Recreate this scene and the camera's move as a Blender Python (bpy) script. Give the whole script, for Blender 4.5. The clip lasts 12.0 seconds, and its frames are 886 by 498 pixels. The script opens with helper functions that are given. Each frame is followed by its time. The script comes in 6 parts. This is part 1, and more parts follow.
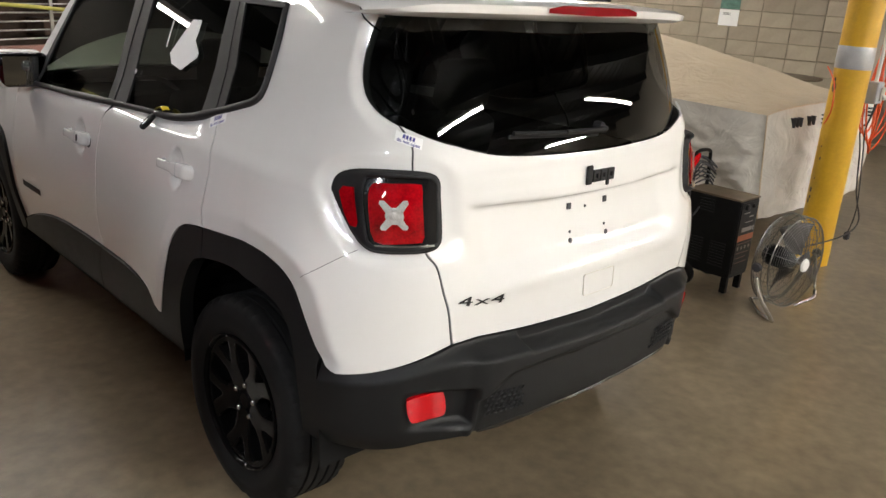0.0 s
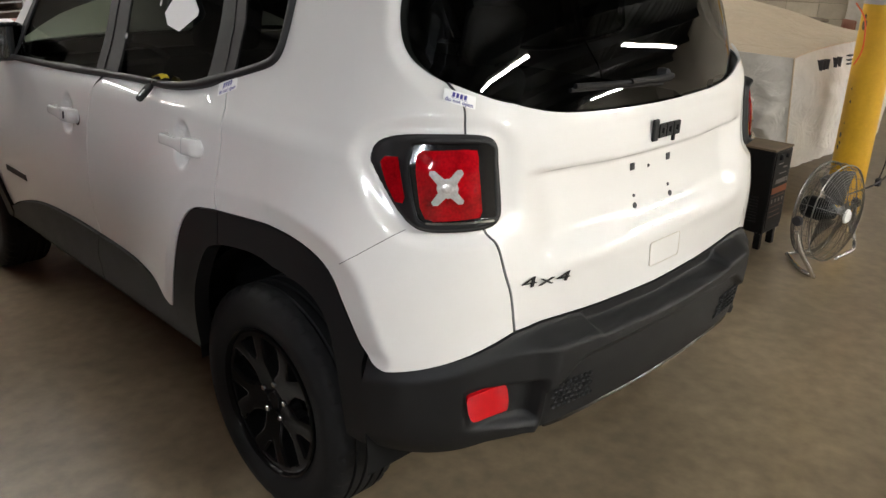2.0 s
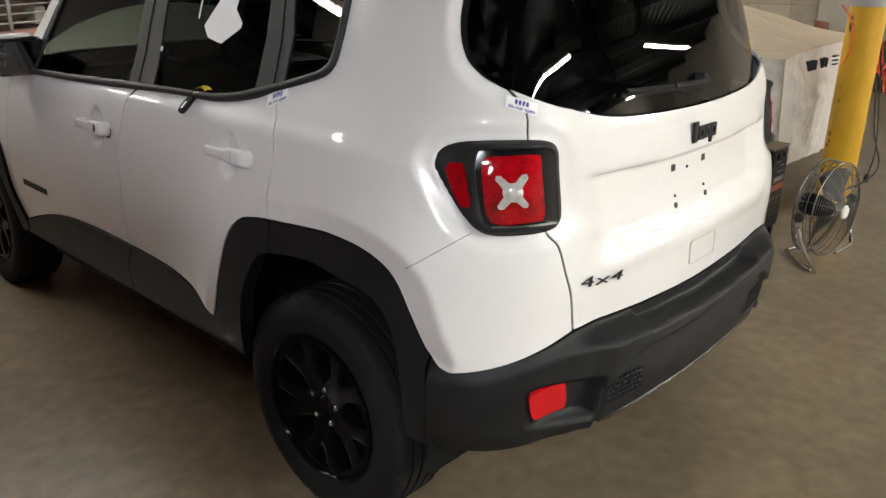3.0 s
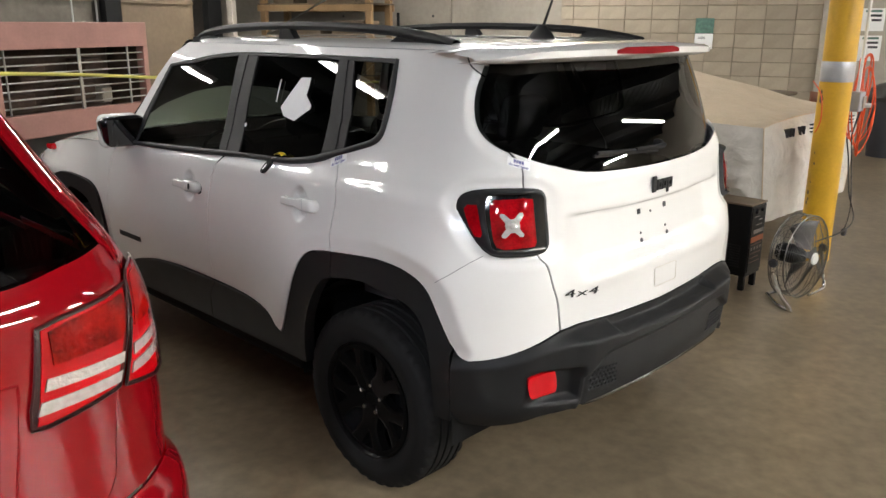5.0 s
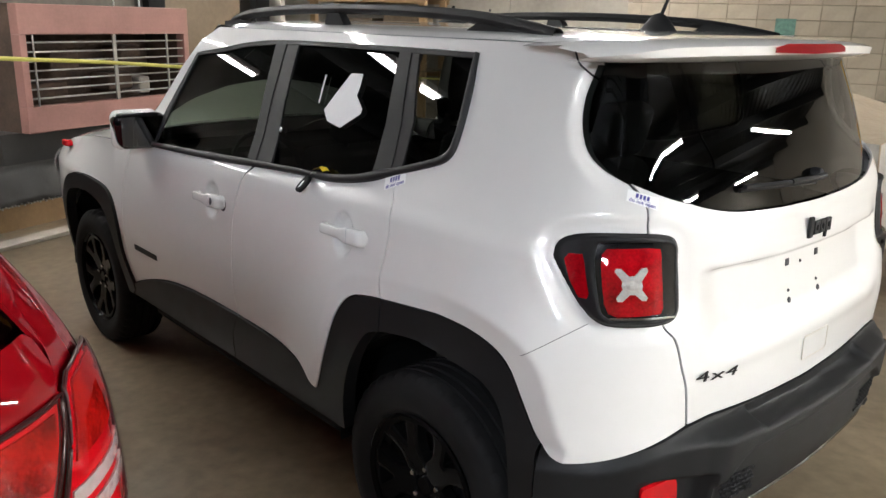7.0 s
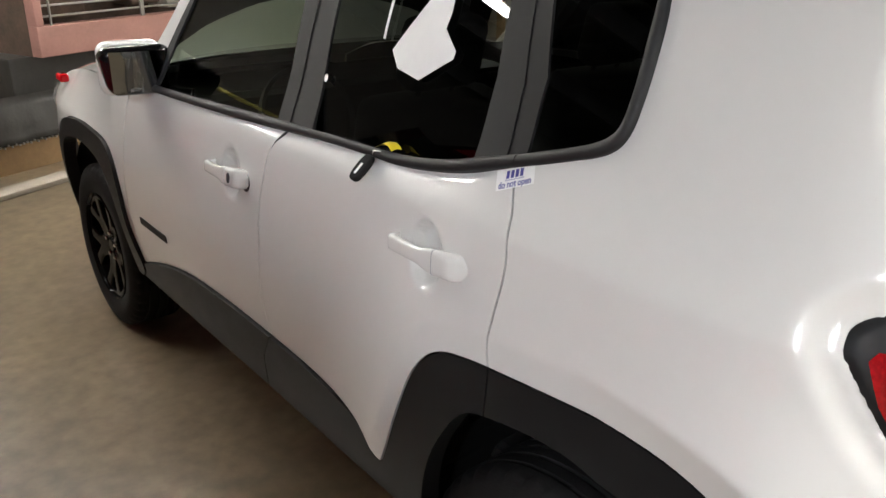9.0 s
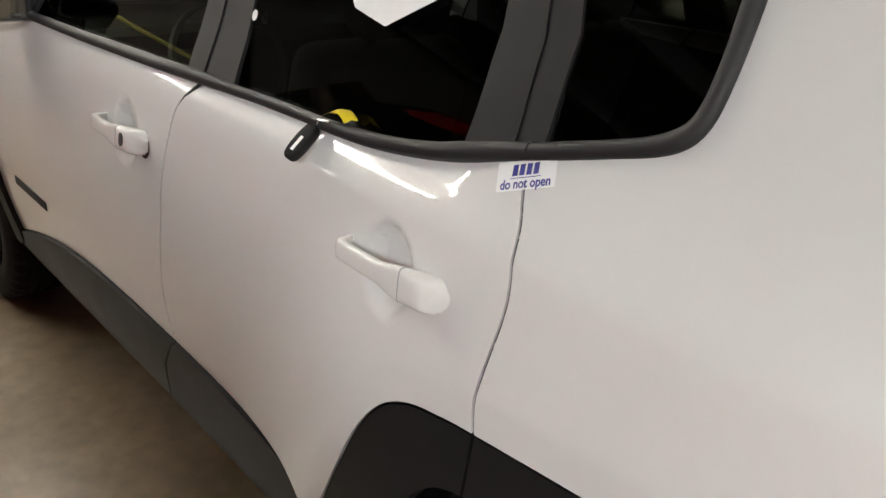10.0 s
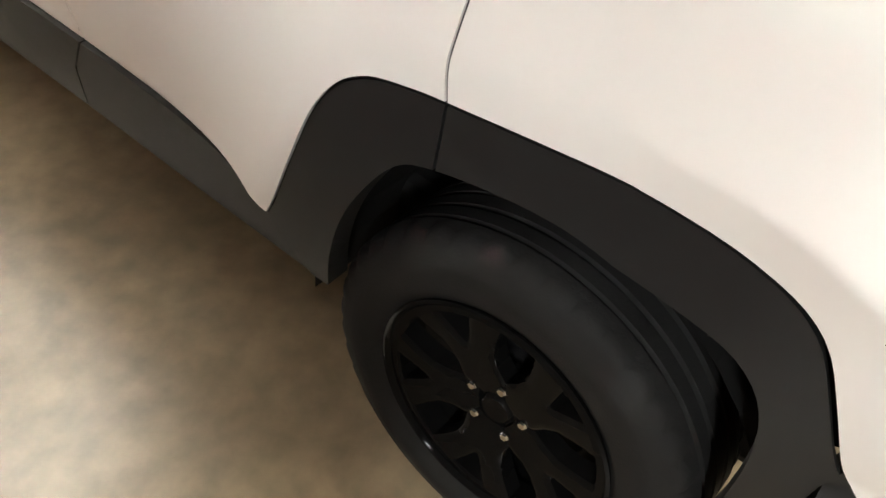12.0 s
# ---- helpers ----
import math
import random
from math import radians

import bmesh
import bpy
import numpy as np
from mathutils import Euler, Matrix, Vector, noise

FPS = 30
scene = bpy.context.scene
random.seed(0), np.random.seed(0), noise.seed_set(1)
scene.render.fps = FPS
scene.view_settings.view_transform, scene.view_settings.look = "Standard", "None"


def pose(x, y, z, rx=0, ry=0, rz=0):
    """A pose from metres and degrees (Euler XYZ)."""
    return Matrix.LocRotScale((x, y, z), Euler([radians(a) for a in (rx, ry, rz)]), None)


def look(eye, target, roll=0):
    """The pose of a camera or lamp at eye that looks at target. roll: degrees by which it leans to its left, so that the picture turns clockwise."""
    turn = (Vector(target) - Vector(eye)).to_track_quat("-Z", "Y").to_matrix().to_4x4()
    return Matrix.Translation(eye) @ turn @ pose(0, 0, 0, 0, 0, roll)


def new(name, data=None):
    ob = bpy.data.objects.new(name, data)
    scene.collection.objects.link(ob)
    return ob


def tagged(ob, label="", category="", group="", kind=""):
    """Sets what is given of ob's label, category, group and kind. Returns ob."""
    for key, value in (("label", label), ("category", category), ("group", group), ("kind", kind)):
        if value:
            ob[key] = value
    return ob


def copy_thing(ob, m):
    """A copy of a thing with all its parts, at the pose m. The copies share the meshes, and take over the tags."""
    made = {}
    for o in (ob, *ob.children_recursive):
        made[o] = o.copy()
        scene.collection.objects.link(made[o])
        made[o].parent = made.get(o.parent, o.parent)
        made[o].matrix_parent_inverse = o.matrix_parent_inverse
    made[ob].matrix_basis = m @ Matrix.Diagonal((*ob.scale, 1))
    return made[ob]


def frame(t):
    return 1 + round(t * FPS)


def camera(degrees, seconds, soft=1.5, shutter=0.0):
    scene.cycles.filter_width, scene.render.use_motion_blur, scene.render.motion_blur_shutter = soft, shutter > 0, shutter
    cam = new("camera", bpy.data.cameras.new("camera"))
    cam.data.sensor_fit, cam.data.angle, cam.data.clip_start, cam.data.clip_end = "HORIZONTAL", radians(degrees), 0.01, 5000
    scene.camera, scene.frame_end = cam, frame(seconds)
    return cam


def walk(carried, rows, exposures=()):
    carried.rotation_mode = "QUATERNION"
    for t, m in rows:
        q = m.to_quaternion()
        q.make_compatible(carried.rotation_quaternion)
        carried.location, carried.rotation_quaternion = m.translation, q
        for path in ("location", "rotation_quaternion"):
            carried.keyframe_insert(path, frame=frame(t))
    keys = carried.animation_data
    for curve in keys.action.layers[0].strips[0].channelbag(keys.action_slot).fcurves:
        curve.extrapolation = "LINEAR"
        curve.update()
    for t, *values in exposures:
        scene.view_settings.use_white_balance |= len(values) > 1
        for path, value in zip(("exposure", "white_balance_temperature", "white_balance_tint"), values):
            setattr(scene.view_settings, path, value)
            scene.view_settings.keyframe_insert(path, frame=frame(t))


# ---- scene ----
cam = camera(57.9, 12.0)
PATH = [
    (0, (-2.03, -1.298, 1.689), (-0.707, 0.063, 1.06), 3.9),
    (0.5, (-2.038, -1.289, 1.693), (-0.739, 0.093, 1.06), 3.7),
    (1, (-2.057, -1.247, 1.688), (-0.759, 0.132, 1.045), 2.6),
    (1.5, (-2.086, -1.16, 1.664), (-0.76, 0.188, 1.013), 2.0),
    (2, (-1.954, -0.979, 1.62), (-0.629, 0.337, 0.905), 1.5),
    (2.5, (-1.846, -0.8, 1.607), (-0.547, 0.501, 0.82), 0.5),
    (3, (-2.143, -0.854, 1.629), (-0.762, 0.412, 0.928), 0.9),
    (3.2, (-2.256, -0.891, 1.65), (-0.778, 0.294, 1.008), 2.2),
    (4.8, (-2.626, -1.369, 1.733), (-1.245, -0.03, 1.187), 0.3),
    (5, (-2.65, -1.339, 1.724), (-1.272, 0.006, 1.183), 0.2),
    (5.5, (-2.681, -1.233, 1.714), (-1.29, 0.1, 1.177), 0.7),
    (6, (-2.564, -1.117, 1.694), (-1.156, 0.198, 1.156), 0.9),
    (6.5, (-2.355, -0.972, 1.704), (-0.994, 0.391, 1.168), 0.5),
    (7, (-2.247, -0.772, 1.687), (-0.944, 0.642, 1.137), 1.5),
    (7.5, (-2.161, -0.538, 1.669), (-0.884, 0.891, 1.097), 2.4),
    (7.7, (-2.118, -0.471, 1.687), (-0.865, 0.96, 1.071), 2.0),
    (9.3, (-1.704, 0.16, 1.626), (-0.528, 1.566, 0.827), 1.2),
    (9.5, (-1.679, 0.239, 1.611), (-0.439, 1.576, 0.792), 3.0),
    (9.8, (-1.609, 0.339, 1.589), (-0.325, 1.617, 0.739), 4.8),
    (10, (-1.544, 0.402, 1.567), (-0.254, 1.667, 0.709), 5.6),
    (10.5, (-1.351, 0.579, 1.526), (-0.094, 1.83, 0.601), 5.8),
    (11, (-1.318, 0.633, 1.513), (-0.062, 1.818, 0.504), 5.6),
    (11.2, (-1.347, 0.622, 1.511), (-0.088, 1.744, 0.436), 5.4),
    (11.5, (-1.438, 0.564, 1.482), (-0.183, 1.557, 0.282), 6.0),
    (11.8, (-1.533, 0.5, 1.46), (-0.309, 1.374, 0.141), 7.6),
    (12, (-1.566, 0.471, 1.459), (-0.377, 1.269, 0.063), 8.6),
]
walk(cam, [(t, look(eye, target, roll)) for t, eye, target, roll in PATH],
     exposures=[(0.0, 0.0, 6450, 10), (2.3, -0.06, 6370, 9), (3.0, 0.02, 6350, 9), (5.0, 0.12, 6250, 10), (6.5, 0.2, 6120, 10), (7.5, 0.3, 6100, 9), (9.3, 0.56, 6520, 9), (10.5, 0.62, 6720, 8), (11.0, 0.58, 6780, 8), (11.5, 0.52, 7000, 8), (12.0, 1.2, 6980, 6)])


# ---- light ----
world = bpy.data.worlds.new("world")
scene.world = world
world.use_nodes = True
world.node_tree.nodes["Background"].inputs[0].default_value = (0.9, 0.95, 1.0, 1)
world.node_tree.nodes["Background"].inputs[1].default_value = 0.02
scene.view_settings.exposure = 0.0
TUBE_POWER, FAINT_TUBE_POWER = 420.0, 72.0
# strip lights: centre x, y, turn in degrees, length and the key of their brightness
STRIPS = [
    # the fifth strip is unseen, added to brighten the white car's flank
    (0.2, -5.1, 33, 3.0, "main"), (7.7, -4.05, -5, 3.6, "half"), (2.6, -9.2, 22, 2.4, "new"), (9.0, -8.0, 22, 2.4, "new"), (-5.3, -1.9, 22, 2.4, "cool"),
    (-2.0, 4.85, 20, 3.0, "aged"), (-2.33, 8.2, 27, 2.4, "aged"), (3.9, 4.4, 0, 2.4, "worn"), (2.4, 8.3, 0, 2.4, "worn"), (7.6, 6.0, 22, 2.4, "worn"),
    (-0.75, 3.7, 20, 1.6, "dim"),
]
CEILING, LAMP_HEIGHT = 4.1, 3.4


# ---- materials ----
def material(name, colour, rough=0.5, metal=0.0, vary=0.15, scale=6.0, bump=0.0, bump_scale=60.0, coat=0.0, speck=0.0):
    """A surface with two scales of variation in tone and roughness, and fine relief."""
    m = bpy.data.materials.new(name)
    m.use_nodes = True
    nodes, links = m.node_tree.nodes, m.node_tree.links
    p = nodes["Principled BSDF"]
    p.inputs["Roughness"].default_value, p.inputs["Metallic"].default_value = rough, metal
    p.inputs["Coat Weight"].default_value, p.inputs["Coat Roughness"].default_value = coat, 0.03
    at = nodes.new("ShaderNodeTexCoord")
    big, small = nodes.new("ShaderNodeTexNoise"), nodes.new("ShaderNodeTexNoise")
    for n, s, d in ((big, scale, 4), (small, scale * 9, 3)):
        n.inputs["Scale"].default_value, n.inputs["Detail"].default_value = s, d
        links.new(at.outputs["Object"], n.inputs["Vector"])
    both = nodes.new("ShaderNodeMath")
    both.operation = "MULTIPLY_ADD"
    both.inputs[1].default_value = 0.65
    scaled = nodes.new("ShaderNodeMath")
    scaled.operation = "MULTIPLY"
    scaled.inputs[1].default_value = 0.35
    links.new(small.outputs["Fac"], scaled.inputs[0])
    links.new(big.outputs["Fac"], both.inputs[0])
    links.new(scaled.outputs[0], both.inputs[2])
    ramp = nodes.new("ShaderNodeValToRGB")
    ramp.color_ramp.elements[0].position, ramp.color_ramp.elements[1].position = 0.3, 0.7
    ramp.color_ramp.elements[0].color = (*[c * (1 - vary) for c in colour], 1)
    ramp.color_ramp.elements[1].color = (*[min(1, c * (1 + vary)) for c in colour], 1)
    links.new(both.outputs[0], ramp.inputs["Fac"])
    links.new(ramp.outputs["Color"], p.inputs["Base Color"])
    if vary > 0.04:
        gloss = nodes.new("ShaderNodeMapRange")
        gloss.inputs["To Min"].default_value, gloss.inputs["To Max"].default_value = max(0.02, rough - 0.08), min(1, rough + 0.08)
        links.new(both.outputs[0], gloss.inputs["Value"])
        links.new(gloss.outputs[0], p.inputs["Roughness"])
    if bump:
        b, n = nodes.new("ShaderNodeBump"), nodes.new("ShaderNodeTexNoise")
        n.inputs["Scale"].default_value, n.inputs["Detail"].default_value = bump_scale, 4
        b.inputs["Strength"].default_value, b.inputs["Distance"].default_value = bump, 0.01
        links.new(at.outputs["Object"], n.inputs["Vector"])
        links.new(n.outputs["Fac"], b.inputs["Height"])
        links.new(b.outputs["Normal"], p.inputs["Normal"])
    return m


def glass(name, tint, rough=0.0):
    """Tinted pane: clear through, with a mirror sheen by Fresnel."""
    m = bpy.data.materials.new(name)
    m.use_nodes = True
    nodes, links = m.node_tree.nodes, m.node_tree.links
    nodes.remove(nodes["Principled BSDF"])
    out = nodes["Material Output"]
    t, g, mix, f = (nodes.new("ShaderNode" + k) for k in ("BsdfTransparent", "BsdfGlossy", "MixShader", "Fresnel"))
    t.inputs[0].default_value = (*tint, 1)
    g.inputs["Roughness"].default_value = rough
    f.inputs["IOR"].default_value = 1.55
    links.new(f.outputs[0], mix.inputs[0])
    links.new(t.outputs[0], mix.inputs[1])
    links.new(g.outputs[0], mix.inputs[2])
    links.new(mix.outputs[0], out.inputs[0])
    return m


def lamp_glow(name, colour, power):
    m = bpy.data.materials.new(name)
    m.use_nodes = True
    p = m.node_tree.nodes["Principled BSDF"]
    p.inputs["Base Color"].default_value = (0.9, 0.9, 0.9, 1)
    p.inputs["Emission Color"].default_value, p.inputs["Emission Strength"].default_value = (*colour, 1), power
    return m


def floor_material():
    """Polished old concrete: broad stains, fine mottling, worn gloss."""
    m = material("polished_concrete", (0.212, 0.164, 0.106), 0.30, vary=0.22, scale=1.1, bump=0.05, bump_scale=30)
    nodes, links = m.node_tree.nodes, m.node_tree.links
    p = nodes["Principled BSDF"]
    ramp = p.inputs["Base Color"].links[0].from_node
    at = nodes.new("ShaderNodeTexCoord")
    fine, stain = nodes.new("ShaderNodeTexNoise"), nodes.new("ShaderNodeTexNoise")
    fine.inputs["Scale"].default_value, fine.inputs["Detail"].default_value = 14, 8
    stain.inputs["Scale"].default_value, stain.inputs["Detail"].default_value, stain.inputs["Distortion"].default_value = 2.6, 8, 0.3
    for n in (fine, stain):
        links.new(at.outputs["Object"], n.inputs["Vector"])
    r1, r2 = nodes.new("ShaderNodeValToRGB"), nodes.new("ShaderNodeValToRGB")
    for r, a, b, lo, hi in ((r1, 0.28, 0.74, 0.70, 1.22), (r2, 0.22, 0.76, 0.72, 1.18)):
        r.color_ramp.elements[0].position, r.color_ramp.elements[1].position = a, b
        r.color_ramp.elements[0].color, r.color_ramp.elements[1].color = (lo, lo, lo, 1), (hi, hi, hi, 1)
    links.new(fine.outputs["Fac"], r1.inputs[0])
    links.new(stain.outputs["Fac"], r2.inputs[0])
    last = ramp.outputs["Color"]
    for r in (r1, r2):
        mul = nodes.new("ShaderNodeMix")
        mul.data_type, mul.blend_type = "RGBA", "MULTIPLY"
        mul.inputs["Factor"].default_value = 1
        links.new(last, mul.inputs["A"])
        links.new(r.outputs["Color"], mul.inputs["B"])
        last = mul.outputs["Result"]
    links.new(last, p.inputs["Base Color"])
    worn = p.inputs["Roughness"].links[0].from_node
    worn.inputs["To Min"].default_value, worn.inputs["To Max"].default_value = 0.25, 0.34
    return m


WHITE = material("white_car_paint", (0.755, 0.745, 0.725), 0.32, vary=0.015, scale=3, coat=1.0)
RED = material("red_car_paint", (0.215, 0.0023, 0.0055), 0.5, vary=0.03, scale=3, coat=1.0)
TRIM = material("dark_grey_grained_plastic", (0.0110, 0.0112, 0.0116), 0.50, vary=0.12, scale=8, bump=0.08, bump_scale=900)
TRIM_BLACK = material("satin_black_trim", (0.007, 0.007, 0.008), 0.6, vary=0.1, scale=10)
BELT_RUBBER = material("black_belt_moulding", (0.012, 0.012, 0.013), 0.6, vary=0.08, scale=10)
GLOSS_BLACK = material("gloss_black_plastic", (0.006, 0.006, 0.007), 0.12, vary=0.05, scale=10, coat=0.6)
INNER = material("black_underbody", (0.005, 0.005, 0.005), 0.8, vary=0.2)
RUBBER = material("tyre_rubber", (0.010, 0.010, 0.010), 0.7, vary=0.25, scale=12, bump=0.1, bump_scale=200)
RIM = material("gloss_black_alloy", (0.004, 0.004, 0.004), 0.10, vary=0.03)
BRAKE_RED = material("dark_red_lens", (0.20, 0.004, 0.008), 0.4, vary=0.05, scale=30, coat=0.4)
FAN_BLADE = material("dark_dusty_fan_blade", (0.055, 0.052, 0.048), 0.5, metal=0.4, vary=0.2, scale=20)
WIRE = material("tarnished_wire", (0.17, 0.165, 0.155), 0.38, metal=1.0, vary=0.15, scale=20)
CHROME = material("worn_chrome", (0.60, 0.60, 0.59), 0.2, metal=1.0, vary=0.08, scale=20)
STEEL = material("dull_steel", (0.45, 0.45, 0.44), 0.35, metal=1.0, vary=0.15, scale=15)
CLOTH = material("dark_seat_cloth", (0.03, 0.03, 0.032), 0.9, vary=0.2, scale=20, bump=0.2, bump_scale=400)
RED_LENS = material("red_lens", (0.30, 0.002, 0.006), 0.3, vary=0.55, scale=18, coat=1.0, bump=0.04, bump_scale=90)
RIBBED_RED = material("ribbed_red_lens", (0.30, 0.006, 0.004), 0.3, vary=0.85, scale=17, coat=0.5, bump=0.5, bump_scale=45)
LAMP_BLACK = material("dark_lamp_seal", (0.030, 0.003, 0.003), 0.4, vary=0.1)
RED_BRIGHT = material("red_reflector_lens", (0.52, 0.003, 0.008), 0.4, vary=0.06, scale=40, coat=1.0)
CLEAR_LENS = material("clear_ribbed_lens", (0.80, 0.78, 0.77), 0.18, metal=0.6, vary=0.2, scale=60, coat=0.5, bump=0.25, bump_scale=110)
YELLOW = material("yellow_painted_steel", (0.62, 0.35, 0.015), 0.42, vary=0.12, scale=5, bump=0.06, bump_scale=40)
DUCT_TAPE = material("silver_tape", (0.42, 0.42, 0.43), 0.35, metal=0.3, vary=0.1, scale=14, bump=0.15, bump_scale=40)
BLOCK = material("tan_painted_block", (0.375, 0.318, 0.240), 0.75, vary=0.12, scale=5, bump=0.25, bump_scale=70)
MORTAR = material("grey_mortar", (0.25, 0.21, 0.155), 0.9, vary=0.15, scale=12, bump=0.2)
PLASTER = material("grey_beige_wall", (0.34, 0.31, 0.26), 0.85, vary=0.18, scale=1.5, bump=0.1, bump_scale=30)
DARK_WALL = material("brown_grey_wall", (0.115, 0.100, 0.080), 0.85, vary=0.42, scale=1.3, bump=0.1, bump_scale=30)
SHEET_WALL = material("dark_brown_sheet_wall", (0.050, 0.044, 0.037), 0.8, vary=0.3, scale=1.6, bump=0.1, bump_scale=25)
CEIL = material("dark_roof_deck", (0.03, 0.03, 0.03), 0.8, vary=0.2, scale=2)
WHITE_METAL = material("white_enamel", (0.75, 0.75, 0.72), 0.4, vary=0.05)
CANVAS = material("grey_beige_canvas", (0.52, 0.425, 0.305), 0.9, vary=0.08, scale=5, bump=0.25, bump_scale=14)
RUST = material("rusty_brown_steel", (0.075, 0.048, 0.033), 0.8, vary=0.45, scale=5, bump=0.2, bump_scale=25)
PINK = material("dusty_pink_paint", (0.33, 0.17, 0.14), 0.6, vary=0.14, scale=4, bump=0.05)
WOOD = material("plywood", (0.30, 0.19, 0.09), 0.7, vary=0.2, scale=3, bump=0.1, bump_scale=30)
DARK_WOOD = material("brown_board", (0.125, 0.090, 0.055), 0.75, vary=0.38, scale=1.8, bump=0.1, bump_scale=30)
PALE = material("pale_timber", (0.42, 0.38, 0.32), 0.7, vary=0.15, scale=4, bump=0.1)
YELLOW_TAPE = material("yellow_strap", (0.46, 0.43, 0.09), 0.5, vary=0.1, scale=10)
YELLOW_TAG = material("bright_yellow_plastic", (0.80, 0.62, 0.03), 0.4, vary=0.08, scale=30)
FILM_EDGE = material("yellowed_film_edge", (0.56, 0.52, 0.44), 0.5, vary=0.05, scale=20)
ORANGE = material("orange_rubber", (0.75, 0.10, 0.02), 0.45, vary=0.1, scale=10)
BLACK_STEEL = material("black_sheet_steel", (0.0065, 0.0065, 0.007), 0.42, vary=0.15, scale=12, bump=0.05)
GREY_BOX = material("grey_cast_box", (0.33, 0.34, 0.36), 0.5, vary=0.1, scale=20)
PAPER = material("white_paper", (0.92, 0.92, 0.91), 0.6, vary=0.03)
INK = material("dark_ink", (0.03, 0.03, 0.035), 0.6, vary=0.05)
BLUE_INK = material("blue_ink", (0.05, 0.05, 0.28), 0.5, vary=0.05)
ORANGE_INK = material("orange_print", (0.30, 0.075, 0.02), 0.5, vary=0.25, scale=30)
RUST_PRINT = material("dark_rust_print", (0.08, 0.035, 0.02), 0.5, vary=0.2)
GREY_PRINT = material("grey_print", (0.16, 0.15, 0.14), 0.5, vary=0.2)
GREEN_PRINT = material("green_picture", (0.10, 0.20, 0.16), 0.5, vary=0.4, scale=20)
BROWN = material("brown_chair_plastic", (0.20, 0.07, 0.035), 0.5, vary=0.1)
LIME = material("lime_tape", (0.10, 0.55, 0.08), 0.5, vary=0.05)
DARK_SHEET = material("dark_plastic_sheet", (0.03, 0.028, 0.025), 0.5, vary=0.2, scale=6, bump=0.5, bump_scale=12)
for m in (TRIM, TRIM_BLACK, INNER, RUBBER, RIM, RED, RED_LENS, RIBBED_RED, RED_BRIGHT, BRAKE_RED, BLACK_STEEL):
    m.node_tree.nodes["Principled BSDF"].inputs["Specular IOR Level"].default_value = 0.0 if "red_" in m.name and "clear" not in m.name else 0.20 if m == TRIM else 0.04 if m == RIM else 0.15
FLOOR = floor_material()
WHITE.node_tree.nodes["Principled BSDF"].inputs["Specular IOR Level"].default_value = 0.25
TRIM_BLACK.node_tree.nodes["Principled BSDF"].inputs["Specular IOR Level"].default_value = 0.35
FLOOR.node_tree.nodes["Principled BSDF"].inputs["Specular IOR Level"].default_value = 1.0
nodes, links = BLOCK.node_tree.nodes, BLOCK.node_tree.links
info, tone, mul = nodes.new("ShaderNodeObjectInfo"), nodes.new("ShaderNodeMapRange"), nodes.new("ShaderNodeVectorMath")
tone.inputs["To Min"].default_value, tone.inputs["To Max"].default_value = 0.84, 1.12
mul.operation = "SCALE"
links.new(info.outputs["Random"], tone.inputs["Value"])
links.new(nodes["Principled BSDF"].inputs["Base Color"].links[0].from_socket, mul.inputs[0])
links.new(tone.outputs[0], mul.inputs["Scale"])
links.new(mul.outputs[0], nodes["Principled BSDF"].inputs["Base Color"])
SIDE_GLASS = glass("tinted_side_glass", (0.38, 0.42, 0.36))
DARK_GLASS = glass("privacy_glass", (0.14, 0.15, 0.14))
CLEAR = glass("clear_lens", (0.97, 0.94, 0.94), 0.02)
CLEAR.node_tree.nodes["Fresnel"].inputs["IOR"].default_value = 1.2
MIRROR = material("mirror_glass", (0.12, 0.125, 0.13), 0.02, metal=1.0, vary=0.0)
# powers set per strip to balance the light; the keys don't tell age
TUBE = lamp_glow("fluorescent_tube", (1.0, 0.96, 0.89), TUBE_POWER)
LOW_TUBE = lamp_glow("low_power_fluorescent_tube", (1.0, 0.95, 0.88), 0.31 * TUBE_POWER)
FAINT_TUBE = lamp_glow("faint_fluorescent_tube", (1.0, 0.94, 0.86), FAINT_TUBE_POWER)
# glow of the added fill strip, cool in tint
FLANK_FILL_TUBE = lamp_glow("cool_flank_fill_tube", (0.92, 0.95, 1.0), 1.05 * TUBE_POWER)
DIM_TUBE = lamp_glow("dim_fluorescent_tube", (1.0, 0.94, 0.86), 0.07 * TUBE_POWER)
MAIN_TUBE = lamp_glow("main_fluorescent_tube", (1.0, 0.96, 0.89), 0.86 * TUBE_POWER)
HALF_TUBE = lamp_glow("reduced_fluorescent_tube", (1.0, 0.95, 0.86), 0.62 * TUBE_POWER)
TUBES = {"new": TUBE, "main": MAIN_TUBE, "half": HALF_TUBE, "worn": LOW_TUBE, "aged": FAINT_TUBE, "cool": FLANK_FILL_TUBE, "dim": DIM_TUBE}


# ---- helpers for meshes ----
def part(name, bm, mat, parent=None, label="", smooth=False, kind=""):
    """Links a bmesh as one mesh object under a thing or a part."""
    me = bpy.data.meshes.new(name)
    bmesh.ops.recalc_face_normals(bm, faces=bm.faces) if name not in ("panel",) else None
    if smooth:
        for f in bm.faces:
            f.smooth = True
        for e in bm.edges:
            if len(e.link_faces) == 2 and e.calc_face_angle(0) > 0.7:
                e.smooth = False
    bm.to_mesh(me)
    bm.free()
    me.materials.append(mat)
    ob = new(name, me)
    if parent:
        ob.parent = parent
    return tagged(ob, label, kind=kind)


